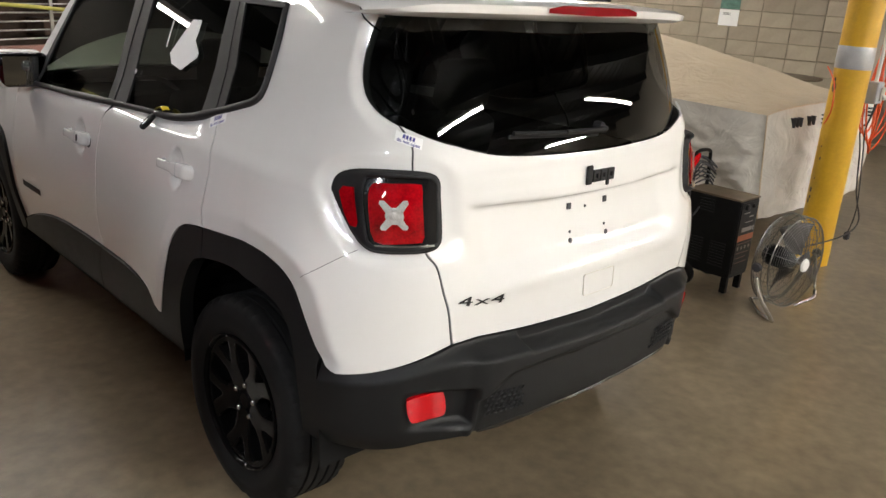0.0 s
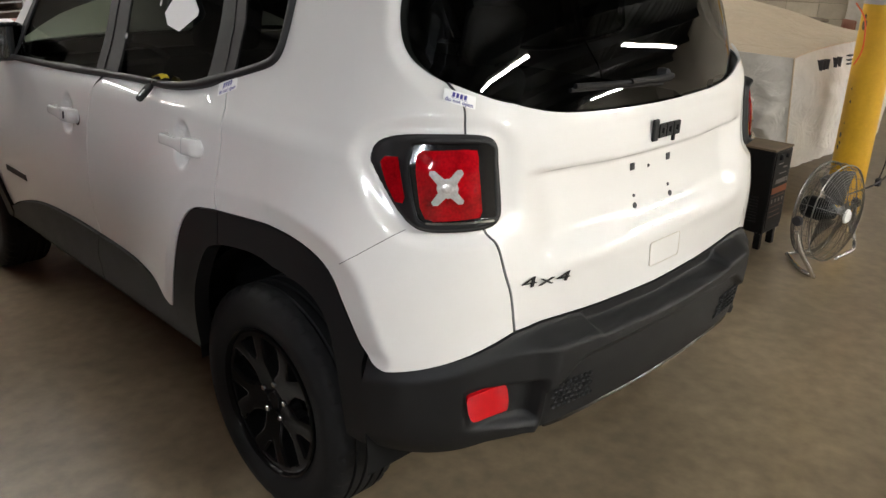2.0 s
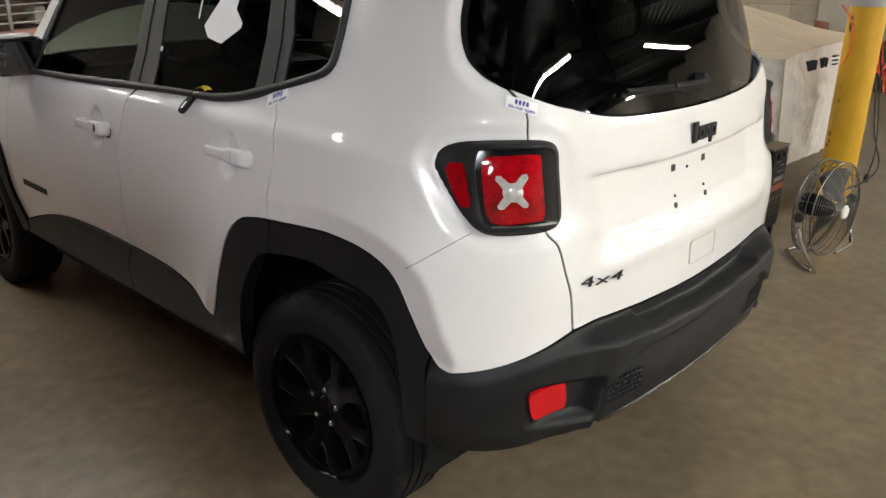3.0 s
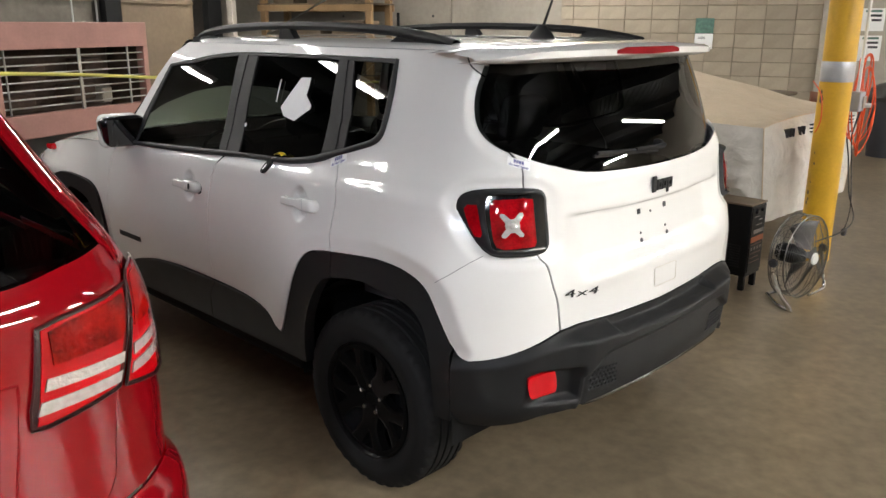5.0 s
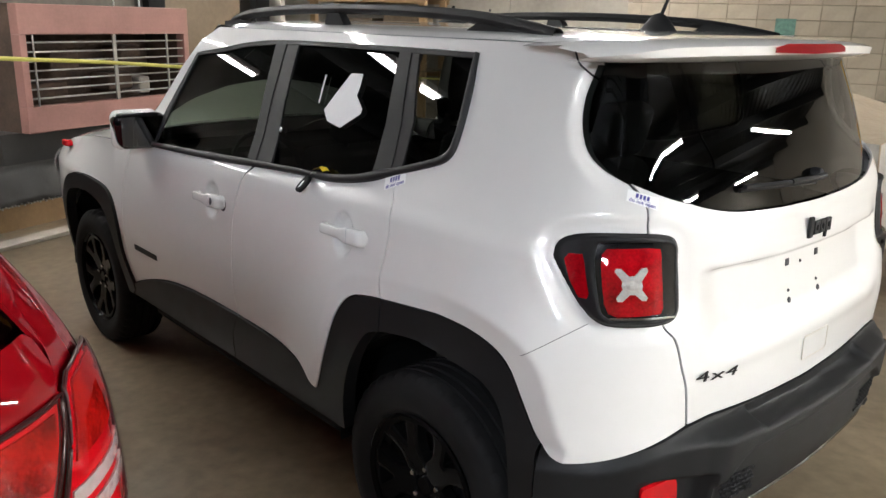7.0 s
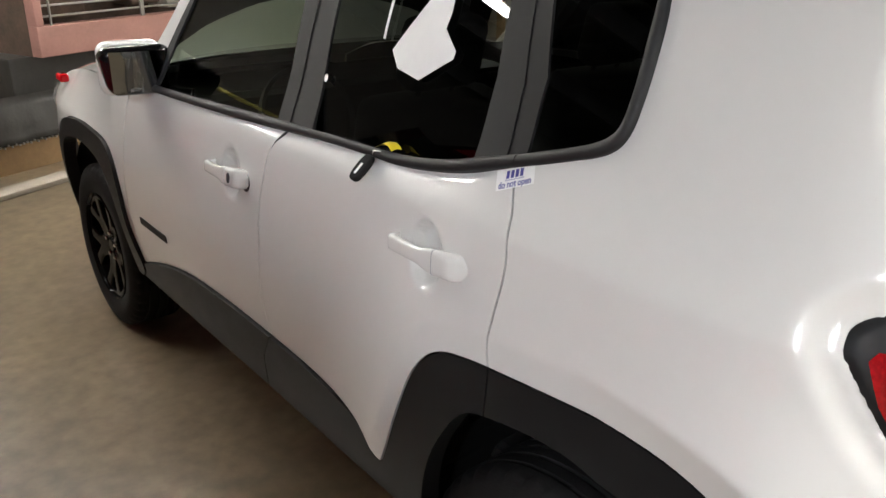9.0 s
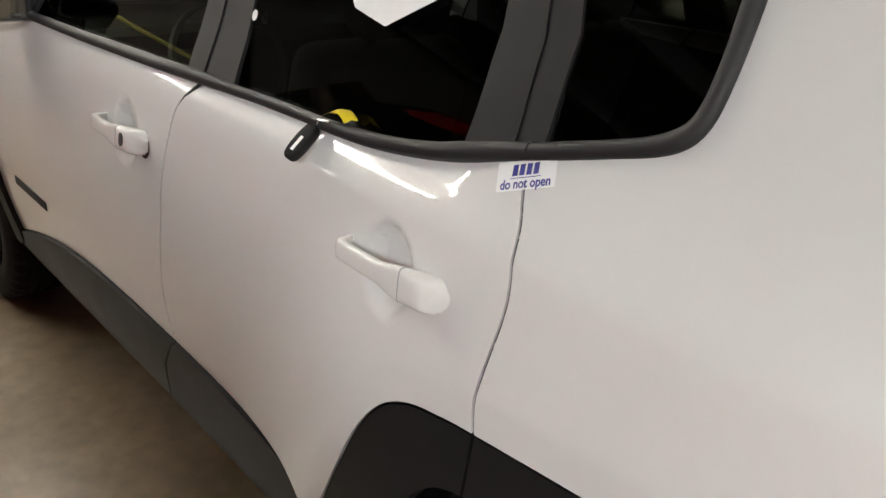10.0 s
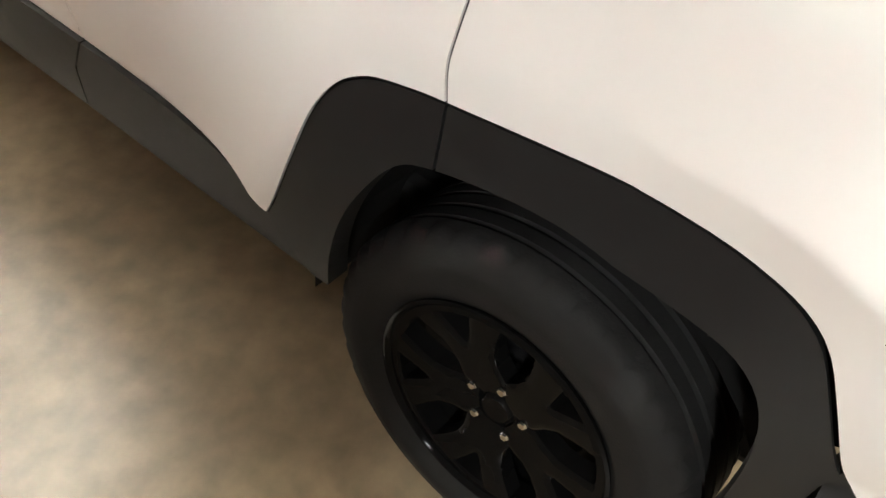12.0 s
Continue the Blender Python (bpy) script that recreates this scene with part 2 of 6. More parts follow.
def thing(name, label, category, group="", at=(0, 0, 0), turn=0):
    ob = tagged(new(name), label, category, group)
    ob.empty_display_size = 0.1
    ob.matrix_basis = pose(*at, 0, 0, turn)
    return ob


def box(bm, lo, hi, bevel=0.0, segments=2):
    lo, hi = Vector(lo), Vector(hi)
    made = bmesh.ops.create_cube(bm, size=1, matrix=Matrix.LocRotScale((lo + hi) / 2, None, hi - lo))
    if bevel:
        edges = {e for v in made["verts"] for e in v.link_edges}
        bmesh.ops.bevel(bm, geom=list(edges), offset=bevel, segments=segments, profile=0.5, affect="EDGES")


def boxes(*spans, bevel=0.0):
    bm = bmesh.new()
    for lo, hi in spans:
        box(bm, lo, hi, bevel)
    return bm


def tube(bm, pts, r, sides=8, closed=False, r_end=None):
    """A round bar along points."""
    pts = [Vector(p) for p in pts]
    rings, up = [], Vector((0.13, 0.31, 0.94)).normalized()
    n = len(pts)
    for i, p in enumerate(pts):
        a = pts[(i - 1) % n] if closed or i else p
        b = pts[(i + 1) % n] if closed or i < n - 1 else p
        d = (b - a).normalized()
        side = d.cross(up)
        if side.length < 0.1:
            side = d.cross(Vector((1, 0, 0)))
        side.normalize()
        high = side.cross(d)
        rr = r if r_end is None else r + (r_end - r) * i / (n - 1)
        rings.append([bm.verts.new(p + rr * (math.cos(k * math.tau / sides) * side + math.sin(k * math.tau / sides) * high)) for k in range(sides)])
    for i in range(n if closed else n - 1):
        a, b = rings[i], rings[(i + 1) % n]
        for k in range(sides):
            bm.faces.new((a[k], a[(k + 1) % sides], b[(k + 1) % sides], b[k]))
    if not closed:
        bm.faces.new(rings[0])
        bm.faces.new(rings[-1][::-1])


def lathe(bm, profile, steps=48, axis="x", centre=(0, 0, 0)):
    """Turns a profile of (radius, along) round an axis."""
    c = Vector(centre)
    rings = []
    for k in range(steps):
        a = math.tau * k / steps
        ring = []
        for r, h in profile:
            v = {"x": (h, r * math.cos(a), r * math.sin(a)), "y": (r * math.cos(a), h, r * math.sin(a)), "z": (r * math.cos(a), r * math.sin(a), h)}[axis]
            ring.append(bm.verts.new(c + Vector(v)))
        rings.append(ring)
    for k in range(steps):
        a, b = rings[k], rings[(k + 1) % steps]
        for i in range(len(profile) - 1):
            bm.faces.new((a[i], a[i + 1], b[i + 1], b[i]))


def grid(bm, rows):
    """A sheet through rows of points."""
    vs = [[bm.verts.new(p) for p in row] for row in rows]
    for a, b in zip(vs, vs[1:]):
        for i in range(len(a) - 1):
            bm.faces.new((a[i], a[i + 1], b[i + 1], b[i]))
    return vs


def smooth_line(pts, per=6, closed=False):
    """Points along a smooth curve through the given ones (centripetal enough for even points)."""
    out, n = [], len(pts)
    for i in range(n if closed else n - 1):
        p0, p1, p2, p3 = (pts[(i + k) % n] if closed else pts[min(max(i + k, 0), n - 1)] for k in (-1, 0, 1, 2))
        for j in range(per):
            t = j / per
            out.append(tuple(0.5 * (2 * b + (c - a) * t + (2 * a - 5 * b + 4 * c - d) * t * t + (3 * b - a - 3 * c + d) * t**3) for a, b, c, d in zip(p0, p1, p2, p3)))
    if not closed:
        out.append(tuple(pts[-1]))
    return out


def writing(name, text, size, mat, parent, m, depth=0.002, fatten=None, spacing=1.0):
    c = bpy.data.curves.new(name, "FONT")
    c.body, c.size, c.extrude, c.align_x, c.align_y, c.offset = text, size, depth, "CENTER", "CENTER", size * 0.02 if fatten is None else fatten
    c.space_character = spacing
    ob = new(name, c)
    dg = bpy.context.evaluated_depsgraph_get()
    me = bpy.data.meshes.new_from_object(ob.evaluated_get(dg))
    bpy.data.objects.remove(ob)
    bpy.data.curves.remove(c)
    me.materials.clear()
    me.materials.append(mat)
    ob = new(name, me)
    ob.parent = parent
    ob.matrix_basis = m
    return ob


# ---- the white car's skin: across u (from the tail's middle round the corner and along the flank) and z ----
def curve(pts):
    """A smooth function through (x, y) points."""
    xs, ys = [p[0] for p in pts], [p[1] for p in pts]
    m = np.gradient(np.array(ys), np.array(xs))

    def f(x):
        x = min(max(x, xs[0]), xs[-1])
        i = 0
        while i < len(xs) - 2 and x > xs[i + 1]:
            i += 1
        h = xs[i + 1] - xs[i]
        t = (x - xs[i]) / h
        return float((1 + 2 * t) * (1 - t) ** 2 * ys[i] + t * (1 - t) ** 2 * h * m[i] + t * t * (3 - 2 * t) * ys[i + 1] + t * t * (t - 1) * h * m[i + 1])

    return f


BOW = curve(((0.4, 0.12), (1.1, 0.12), (1.25, 0.16), (1.4, 0.22), (1.64, 0.24)))
TAIL = curve(((0.40, 0.13), (0.5, 0.105), (0.6, 0.095), (0.75, 0.092), (0.86, 0.09), (0.95, 0.101), (1.05, 0.122), (1.15, 0.129), (1.22, 0.132), (1.27, 0.148), (1.4, 0.192), (1.55, 0.242), (1.64, 0.270)))
WIDTH = curve(((0.40, 0.87), (0.5, 0.89), (0.6, 0.905), (0.7, 0.912), (0.8, 0.912), (0.9, 0.905), (1.0, 0.897), (1.07, 0.889), (1.13, 0.8825), (1.15, 0.879), (1.165, 0.8725), (1.19, 0.859), (1.22, 0.845), (1.27, 0.820), (1.4, 0.768), (1.5, 0.731), (1.58, 0.701), (1.64, 0.675)))


def skin(u, z):
    """A point of the skin. u from -0.55 to 0.55 crosses the tail, to 1.0 turns the corner, beyond runs along the flank."""
    s, u = (1, u) if u >= 0 else (-1, -u)

    def half(y):
        nip = 0.11 * max(0, min(1, (z - 0.90) / 0.17)) * max(0, min(1, (y - 2.95) / 0.7))
        return WIDTH(z) * (1 - nip - 0.04 * max(0, (1.6 - y) / 1.6) ** 2 - 0.03 * max(0, (y - 2.8) / 1.4) ** 2 - 0.13 * max(0, (y - 3.55) / 0.6) ** 2)

    tail = TAIL(z)
    if u <= 0.55:
        x, y = u, tail
    elif u < 1.0:
        a = (u - 0.55) / 0.45 * math.pi / 2
        x = 0.55 + (half(0.67) - 0.55) * max(0, math.sin(a)) ** 0.8
        y = 0.60 - (0.60 - tail) * max(0, math.cos(a)) ** 0.8
    else:
        y = u - 0.40
        x = half(max(y, 0.67))
    return Vector((-s * x, y + BOW(z) * x * x * max(0.0, min(1.0, (2.2 - y) / 1.6)), z))


def out(u, z, off=0.0):
    """A point of the skin, off metres proud of it."""
    p = skin(u, z)
    if off:
        e = 0.004
        n = (skin(u + e, z) - skin(u - e, z)).cross(skin(u, z + e) - skin(u, z - e)).normalized()
        if n.dot(p - Vector((0, 1.6, z))) < 0:
            n = -n
        p = p + n * off
    return p


def clip(poly, lo, hi, axis, keep_less):
    """Cuts a 2D polygon by a line square to an axis."""
    res = []
    for i in range(len(poly)):
        a, b = poly[i - 1], poly[i]
        da, db = (a[axis] - hi, b[axis] - hi) if keep_less else (lo - a[axis], lo - b[axis])
        if da <= 0 < db or db <= 0 < da:
            t = da / (da - db)
            res.append((a[0] + t * (b[0] - a[0]), a[1] + t * (b[1] - a[1])))
        if db <= 0:
            res.append(b)
    return res


def shrink(poly, d):
    """Moves the outline of a 2D polygon inwards by d."""
    n = len(poly)
    area = sum(poly[i - 1][0] * poly[i][1] - poly[i][0] * poly[i - 1][1] for i in range(n))
    s = 1 if area > 0 else -1
    res = []
    for i in range(n):
        a, b, c = Vector(poly[i - 1]), Vector(poly[i]), Vector(poly[(i + 1) % n])
        e, f = (b - a).normalized(), (c - b).normalized()
        t = Vector((-(e + f).y, (e + f).x))
        if t.length < 1e-6:
            t = Vector((-f.y, f.x))
        t.normalize()
        k = max(0.5, t.dot(Vector((-f.y, f.x))))
        res.append(tuple(b + t * (s * d / k)))
    return res


def dense(poly, step=0.02):
    res = []
    for i in range(len(poly)):
        a, b = poly[i], poly[(i + 1) % len(poly)]
        k = max(1, int(math.dist(a, b) / step))
        res += [(a[0] + (b[0] - a[0]) * j / k, a[1] + (b[1] - a[1]) * j / k) for j in range(k)]
    return res


def inside(p, poly):
    odd = False
    for i in range(len(poly)):
        a, b = poly[i - 1], poly[i]
        if (a[1] > p[1]) != (b[1] > p[1]) and p[0] < (b[0] - a[0]) * (p[1] - a[1]) / (b[1] - a[1]) + a[0]:
            odd = not odd
    return odd


def panel_mesh(poly, off=0.0, gap=0.0024, lip=0.007, cell=0.025, place=out):
    """A sheet of the skin inside an outline of (u, z), with its edge turned in. off: metres proud, or a function of (u, z)."""
    poly = dense(shrink(dense(poly), gap) if gap else poly)
    rise = off if callable(off) else (lambda u, z: off)
    bm, verts = bmesh.new(), {}
    us, zs = [p[0] for p in poly], [p[1] for p in poly]

    def vert(p):
        key = (round(p[0], 4), round(p[1], 4))
        if key not in verts:
            verts[key] = bm.verts.new(place(p[0], p[1], rise(p[0], p[1])))
        return verts[key]

    edges = np.array([(min(a[0], b[0]), max(a[0], b[0]), min(a[1], b[1]), max(a[1], b[1])) for a, b in zip(poly, poly[1:] + poly[:1])])
    i0, i1 = math.floor(min(us) / cell), math.ceil(max(us) / cell)
    j0, j1 = math.floor(min(zs) / cell), math.ceil(max(zs) / cell)
    for i in range(i0, i1):
        a, b = i * cell, (i + 1) * cell
        near = edges[(edges[:, 1] >= a) & (edges[:, 0] <= b)]
        strip = None
        for j in range(j0, j1):
            c, d = j * cell, (j + 1) * cell
            if ((near[:, 3] >= c) & (near[:, 2] <= d)).any():
                if strip is None:
                    strip = clip(clip(poly, a, 0, 0, False), 0, b, 0, True)
                piece = clip(clip(strip, c, 0, 1, False), 0, d, 1, True)
            elif inside(((a + b) / 2, (c + d) / 2), poly):
                piece = [(a, c), (b, c), (b, d), (a, d)]
            else:
                continue
            vs = []
            for p in piece:
                v = vert(p)
                if v not in vs:
                    vs.append(v)
            if len(vs) > 2:
                try:
                    bm.faces.new(vs)
                except ValueError:
                    pass
    for f in bm.faces:
        f.smooth = True
    bm.normal_update()
    # faces all one way round
    for f in list(bm.faces):
        if f.calc_area() < 1e-9:
            bm.faces.remove(f)
    middle = Vector((0, 1.8, 0.9))
    bmesh.ops.recalc_face_normals(bm, faces=bm.faces)
    if sum((f.normal.dot(f.calc_center_median() - middle) > 0) * 2 - 1 for f in bm.faces) < 0:
        bmesh.ops.reverse_faces(bm, faces=bm.faces)
    if lip:
        back = {v: k for k, v in verts.items()}
        rim = [e for e in bm.edges if len(e.link_faces) == 1]
        low = {}
        for e in rim:
            e.smooth = False
            for v in e.verts:
                if v not in low:
                    k = back[v]
                    low[v] = bm.verts.new(place(k[0], k[1], rise(*k) - lip))
        for e in rim:
            loop = e.link_loops[0]
            a, b = loop.vert, loop.link_loop_next.vert
            try:
                bm.faces.new((b, a, low[a], low[b]))
            except ValueError:
                pass
    me = bpy.data.meshes.new("panel")
    bm.to_mesh(me)
    bm.free()
    return me


def panel(name, poly, mat, parent, label="", off=0.0, both=True, **kw):
    """A panel on the left flank and, mirrored, on the right. Returns the left one, or both."""
    me = panel_mesh(poly, off, **kw)
    me.name = name
    me.materials.append(mat)
    made = []
    for s in (1, -1) if both else (1,):
        ob = tagged(new(name, me), label)
        ob.scale[0] = s
        ob.parent = parent
        made.append(ob)
    return made if both else made[0]


def mirrored(poly):
    """Closes a half outline of the tail (from top middle to bottom middle) with its mirror image."""
    return poly + [(-u, z) for u, z in reversed(poly) if abs(u) > 1e-4]


suv = thing("suv", "white compact SUV with black wheels, cladding and roof rails", "car")

# outlines on the skin, (u, z)
ARCH = smooth_line([(1.635, 0.503), (1.595, 0.575), (1.545, 0.69), (1.50, 0.795), (1.455, 0.858), (1.40, 0.892), (1.33, 0.907), (1.272, 0.914), (1.09, 0.930), (0.99, 0.935), (0.935, 0.915), (0.90, 0.875), (0.872, 0.80), (0.845, 0.72), (0.832, 0.692)], 4)
ARCH_F, ARCH_R = [p for p in ARCH if p[0] >= 1.2719], [p for p in ARCH if p[0] <= 1.2721]
BUMPER_TOP = smooth_line([(0.832, 0.692), (0.815, 0.672), (0.79, 0.666), (0.74, 0.673), (0.68, 0.690), (0.62, 0.713), (0.566, 0.738)], 4)
GATE_FOOT = smooth_line([(0.566, 0.738), (0.50, 0.742), (0.44, 0.739), (0.28, 0.730), (0.0, 0.722)], 4)
GATE_SEAM = smooth_line([(0.566, 0.738), (0.580, 0.843), (0.592, 0.90), (0.603, 0.968), (0.622, 1.01), (0.64, 1.10), (0.656, 1.22), (0.656, 1.285), (0.685, 1.332)], 4)
GLASS_SIDE = smooth_line([(0.685, 1.332), (0.73, 1.360), (0.762, 1.40), (0.775, 1.46), (0.772, 1.52), (0.758, 1.565), (0.745, 1.60)], 4)
GLASS_FOOT = smooth_line([(0.685, 1.332), (0.64, 1.315), (0.591, 1.297), (0.501, 1.268), (0.388, 1.248), (0.20, 1.239), (0.0, 1.236)], 4)
SILL = smooth_line([(1.635, 0.503), (1.66, 0.510), (1.72, 0.562), (1.80, 0.588), (1.94, 0.604), (2.165, 0.612), (2.45, 0.612), (2.70, 0.598), (2.90, 0.565), (3.10, 0.51), (3.235, 0.462)], 4)
SILL_R, SILL_F = [p for p in SILL if p[0] <= 2.1651], [p for p in SILL if p[0] >= 2.1649]
SEAM_A = smooth_line([(3.10, 1.138), (3.16, 1.10), (3.20, 1.03), (3.245, 0.89), (3.257, 0.70), (3.25, 0.56), (3.235, 0.462)], 4)
SEAM_B = smooth_line([(2.088, 1.182), (2.14, 1.133), (2.175, 1.065), (2.203, 0.955), (2.205, 0.85), (2.198, 0.70), (2.165, 0.612)], 4)
SEAM_C = smooth_line([(1.295, 1.259), (1.283, 1.223), (1.264, 1.175), (1.255, 1.12), (1.259, 1.08), (1.270, 1.02), (1.277, 0.96), (1.272, 0.914)], 4)
BELT = smooth_line([(1.295, 1.259), (1.362, 1.242), (1.449, 1.221), (1.546, 1.206), (1.641, 1.198), (1.75, 1.196), (1.91, 1.191), (2.088, 1.182), (2.31, 1.170), (2.60, 1.157), (2.98, 1.143), (3.10, 1.138)], 4)
BELT_R, BELT_F = [p for p in BELT if p[0] <= 2.0881], [p for p in BELT if p[0] >= 2.0879]
QUARTER_EDGE = smooth_line([(1.295, 1.259), (1.24, 1.274), (1.176, 1.292), (1.119, 1.309), (1.086, 1.327), (1.068, 1.352), (1.060, 1.39), (1.060, 1.44), (1.070, 1.51), (1.092, 1.585), (1.098, 1.603)], 4)
DLO_TOP = smooth_line([(1.098, 1.603), (1.40, 1.605), (1.80, 1.605), (2.16, 1.602), (2.40, 1.586), (2.60, 1.560), (2.80, 1.533)], 4)
PILLAR_A = smooth_line([(2.80, 1.533), (2.86, 1.43), (2.93, 1.30), (2.98, 1.145)], 4)
TOP = 1.64
body_side = ARCH_R + BUMPER_TOP[1:] + GATE_SEAM[1:] + GLASS_SIDE[1:] + [(0.79, TOP)] + [(1.2, TOP), (2.68, TOP), (2.80, 1.585), (2.90, 1.48), (2.98, 1.36), (3.06, 1.24), (3.10, 1.138)] + PILLAR_A[::-1] + DLO_TOP[::-1][1:] + QUARTER_EDGE[::-1][1:] + SEAM_C[1:-1]


def soft(x):
    x = max(0.0, min(1.0, x))
    return x * x * (3 - 2 * x)


def distance_to(line):
    """How far a point (u, z) lies from a line of points."""
    pts = np.array(line)
    a, d = pts[:-1], pts[1:] - pts[:-1]
    d2 = (d * d).sum(1) + 1e-12

    def far(u, z):
        w = np.array((u, z)) - a
        t = np.clip((w * d).sum(1) / d2, 0, 1)
        w = w - t[:, None] * d
        return float(np.sqrt((w * w).sum(1).min()))

    return far


HOUSING = smooth_line([(0.832, 1.165), (0.826, 1.196), (0.795, 1.214), (0.74, 1.220), (0.66, 1.222), (0.610, 1.216), (0.590, 1.195), (0.585, 1.15), (0.583, 1.06), (0.590, 1.026), (0.615, 1.010), (0.68, 1.006), (0.735, 1.007), (0.762, 1.022), (0.790, 1.057), (0.815, 1.115)], 4, True)
to_arch, to_lamp, to_glass = distance_to(ARCH), distance_to(HOUSING + HOUSING[:1]), distance_to(GLASS_SIDE)


def flank(u, z):
    """The flat band round the wheel arch, the fold beside the rear glass and the dip round the lamp."""
    rise = 0.0
    if u < 2.1 and z < 1.32:
        a = to_arch(u, z)
        corner = soft((1.06 - u) / 0.20)
        band = 0.046 + 0.012 * soft((z - 0.70) / 0.24)
        turned = 0.003 + 0.024 * corner
        rise += 0.015 + turned * a / band if a < band else (0.015 + turned) * (1 - min(1.0, (a - band) / (0.30 - 0.08 * corner))) ** 2
    if u < 1.15:
        if z > 1.24:
            g = to_glass(u, z)
            rise -= 0.017 * soft((z - 1.25) / 0.07) * (1 - min(1.0, g / 0.048))
        if 0.9 < z < 1.35:
            rise -= 0.011 * soft((0.040 - to_lamp(u, z)) / 0.030)
            if inside((u, z), HOUSING):
                rise -= 0.034 * soft(to_lamp(u, z) / 0.02)
    return rise


BELT_LINE = sorted(BELT_R + BELT_F)


def shoulder(u, z):
    """The skin of the doors rolls in towards the window line."""
    below = np.interp(u, [p[0] for p in BELT_LINE], [p[1] for p in BELT_LINE]) - z
    return 0.012 * (1 - min(1.0, max(0.0, below) / 0.078)) ** 2 * soft((u - 1.30) / 0.10)


def bowl(u, z, uc, zc):
    """The finger hollow behind a door handle."""
    a = math.hypot((u - uc) / 0.050, (z - zc) / 0.064)
    return 0.026 * soft((1.04 - a) / 0.22) + 0.006 * soft((0.8 - a) / 0.8)


panel("body_side", body_side, WHITE, suv, off=flank, cell=0.008)
panel("rear_door", SEAM_B + SILL_R[::-1][1:] + ARCH_F[1:] + SEAM_C[::-1][1:] + BELT_R[1:-1], WHITE, suv, off=lambda u, z: flank(u, z) - shoulder(u, z) - bowl(u, z, 1.483, 1.058), cell=0.009)
rear_doors = [o for o in suv.children if o.name.startswith("rear_door")]
panel("front_door", SEAM_A + SILL_F[::-1][1:] + SEAM_B[::-1][1:] + BELT_F[1:-1], WHITE, suv, off=lambda u, z: -shoulder(u, z) - bowl(u, z, 2.375, 1.015), cell=0.0125)
front_doors = [o for o in suv.children if o.name.startswith("front_door")]
FRONT_ARCH = smooth_line([(3.235, 0.462), (3.29, 0.60), (3.31, 0.72), (3.36, 0.83), (3.45, 0.885), (3.60, 0.90), (3.78, 0.90), (3.95, 0.875), (4.05, 0.81), (4.11, 0.70), (4.13, 0.56)], 4)
panel("front_fender", SEAM_A[::-1] + smooth_line([(3.10, 1.138), (3.5, 1.11), (3.9, 1.07), (4.2, 1.02), (4.45, 0.93)], 4)[1:] + [(4.52, 0.75), (4.52, 0.56)] + FRONT_ARCH[::-1][:-1], WHITE, suv)


def gate_dish(u, z):
    """The pressed-in field for the number plate, under a sharp crease."""
    side = max(0.0, min(1.0, (0.56 - abs(u)) / 0.14))
    side = side * side * (3 - 2 * side)
    crease = 1.110 + 0.05 * u * u
    proud = 0.010 * max(0.0, min(1.0, (1.20 - z) / 0.06))
    dip = -0.011 * soft((0.040 - to_lamp(abs(u), z)) / 0.030) if abs(u) > 0.5 else 0.0
    if z >= crease:
        return proud * side + dip
    down = max(0.0, min(1.0, (z - 0.885) / 0.085))
    down = down * down * (3 - 2 * down)
    t = min(1.0, (crease - z) / 0.012)
    return (proud * (1 - t) - 0.027 * down * t) * side + 0.006 * math.exp(-((z - 0.875) / 0.025) ** 2) * side + dip


tailgate = panel("tailgate", mirrored(GLASS_FOOT[::-1] + GATE_SEAM[::-1][1:] + GATE_FOOT[1:]), WHITE, suv, off=gate_dish, both=False, cell=0.008)
def even_sheet(us, zs, along, powers, bulge):
    """A low-order surface through a stretch of the skin, as smooth as blown glass: depth along one axis from the other two."""
    pts = np.array([skin(u, z) for u in us for z in zs])
    across = 1 - along
    terms = np.stack([(pts[:, across] ** p) * (pts[:, 2] ** q) for p, q in powers], 1)
    k = np.linalg.lstsq(terms, pts[:, along] - bulge * pts[:, 2] ** 2, rcond=None)[0]

    def place(u, z, off=0.0):
        p = skin(u, z)
        even = float(sum(c * p[across] ** a * z**b for c, (a, b) in zip(k, powers)) + bulge * z * z)
        p[along] += (even - p[along]) * (1 - soft((abs(u) - 0.61) / 0.13) if along == 1 else 1)
        n = Vector((0, -1, 0.3)) if along == 1 else Vector((-1, 0, 0.35))
        return p + n.normalized() * off

    return place


tail_sheet = even_sheet([i * 0.06 - 0.72 for i in range(25)], [1.29 + 0.03 * i for i in range(11)], 1, [(0, 0), (0, 1), (2, 0), (4, 0)], 0.3)
side_sheet = even_sheet([1.1 + 0.09 * i for i in range(20)], [1.24 + 0.03 * i for i in range(12)], 0, [(0, 0), (0, 1), (1, 0), (2, 0)], 0.15)
panel("rear_glass", mirrored([(0.0, 1.607), (0.60, 1.603), (0.745, 1.60)] + GLASS_SIDE[::-1][1:] + GLASS_FOOT[1:]), DARK_GLASS, suv, off=lambda u, z: -0.003 - 0.017 * soft((z - 1.25) / 0.07) * soft((abs(u) - 0.60) / 0.12), both=False, lip=0.0, place=tail_sheet)

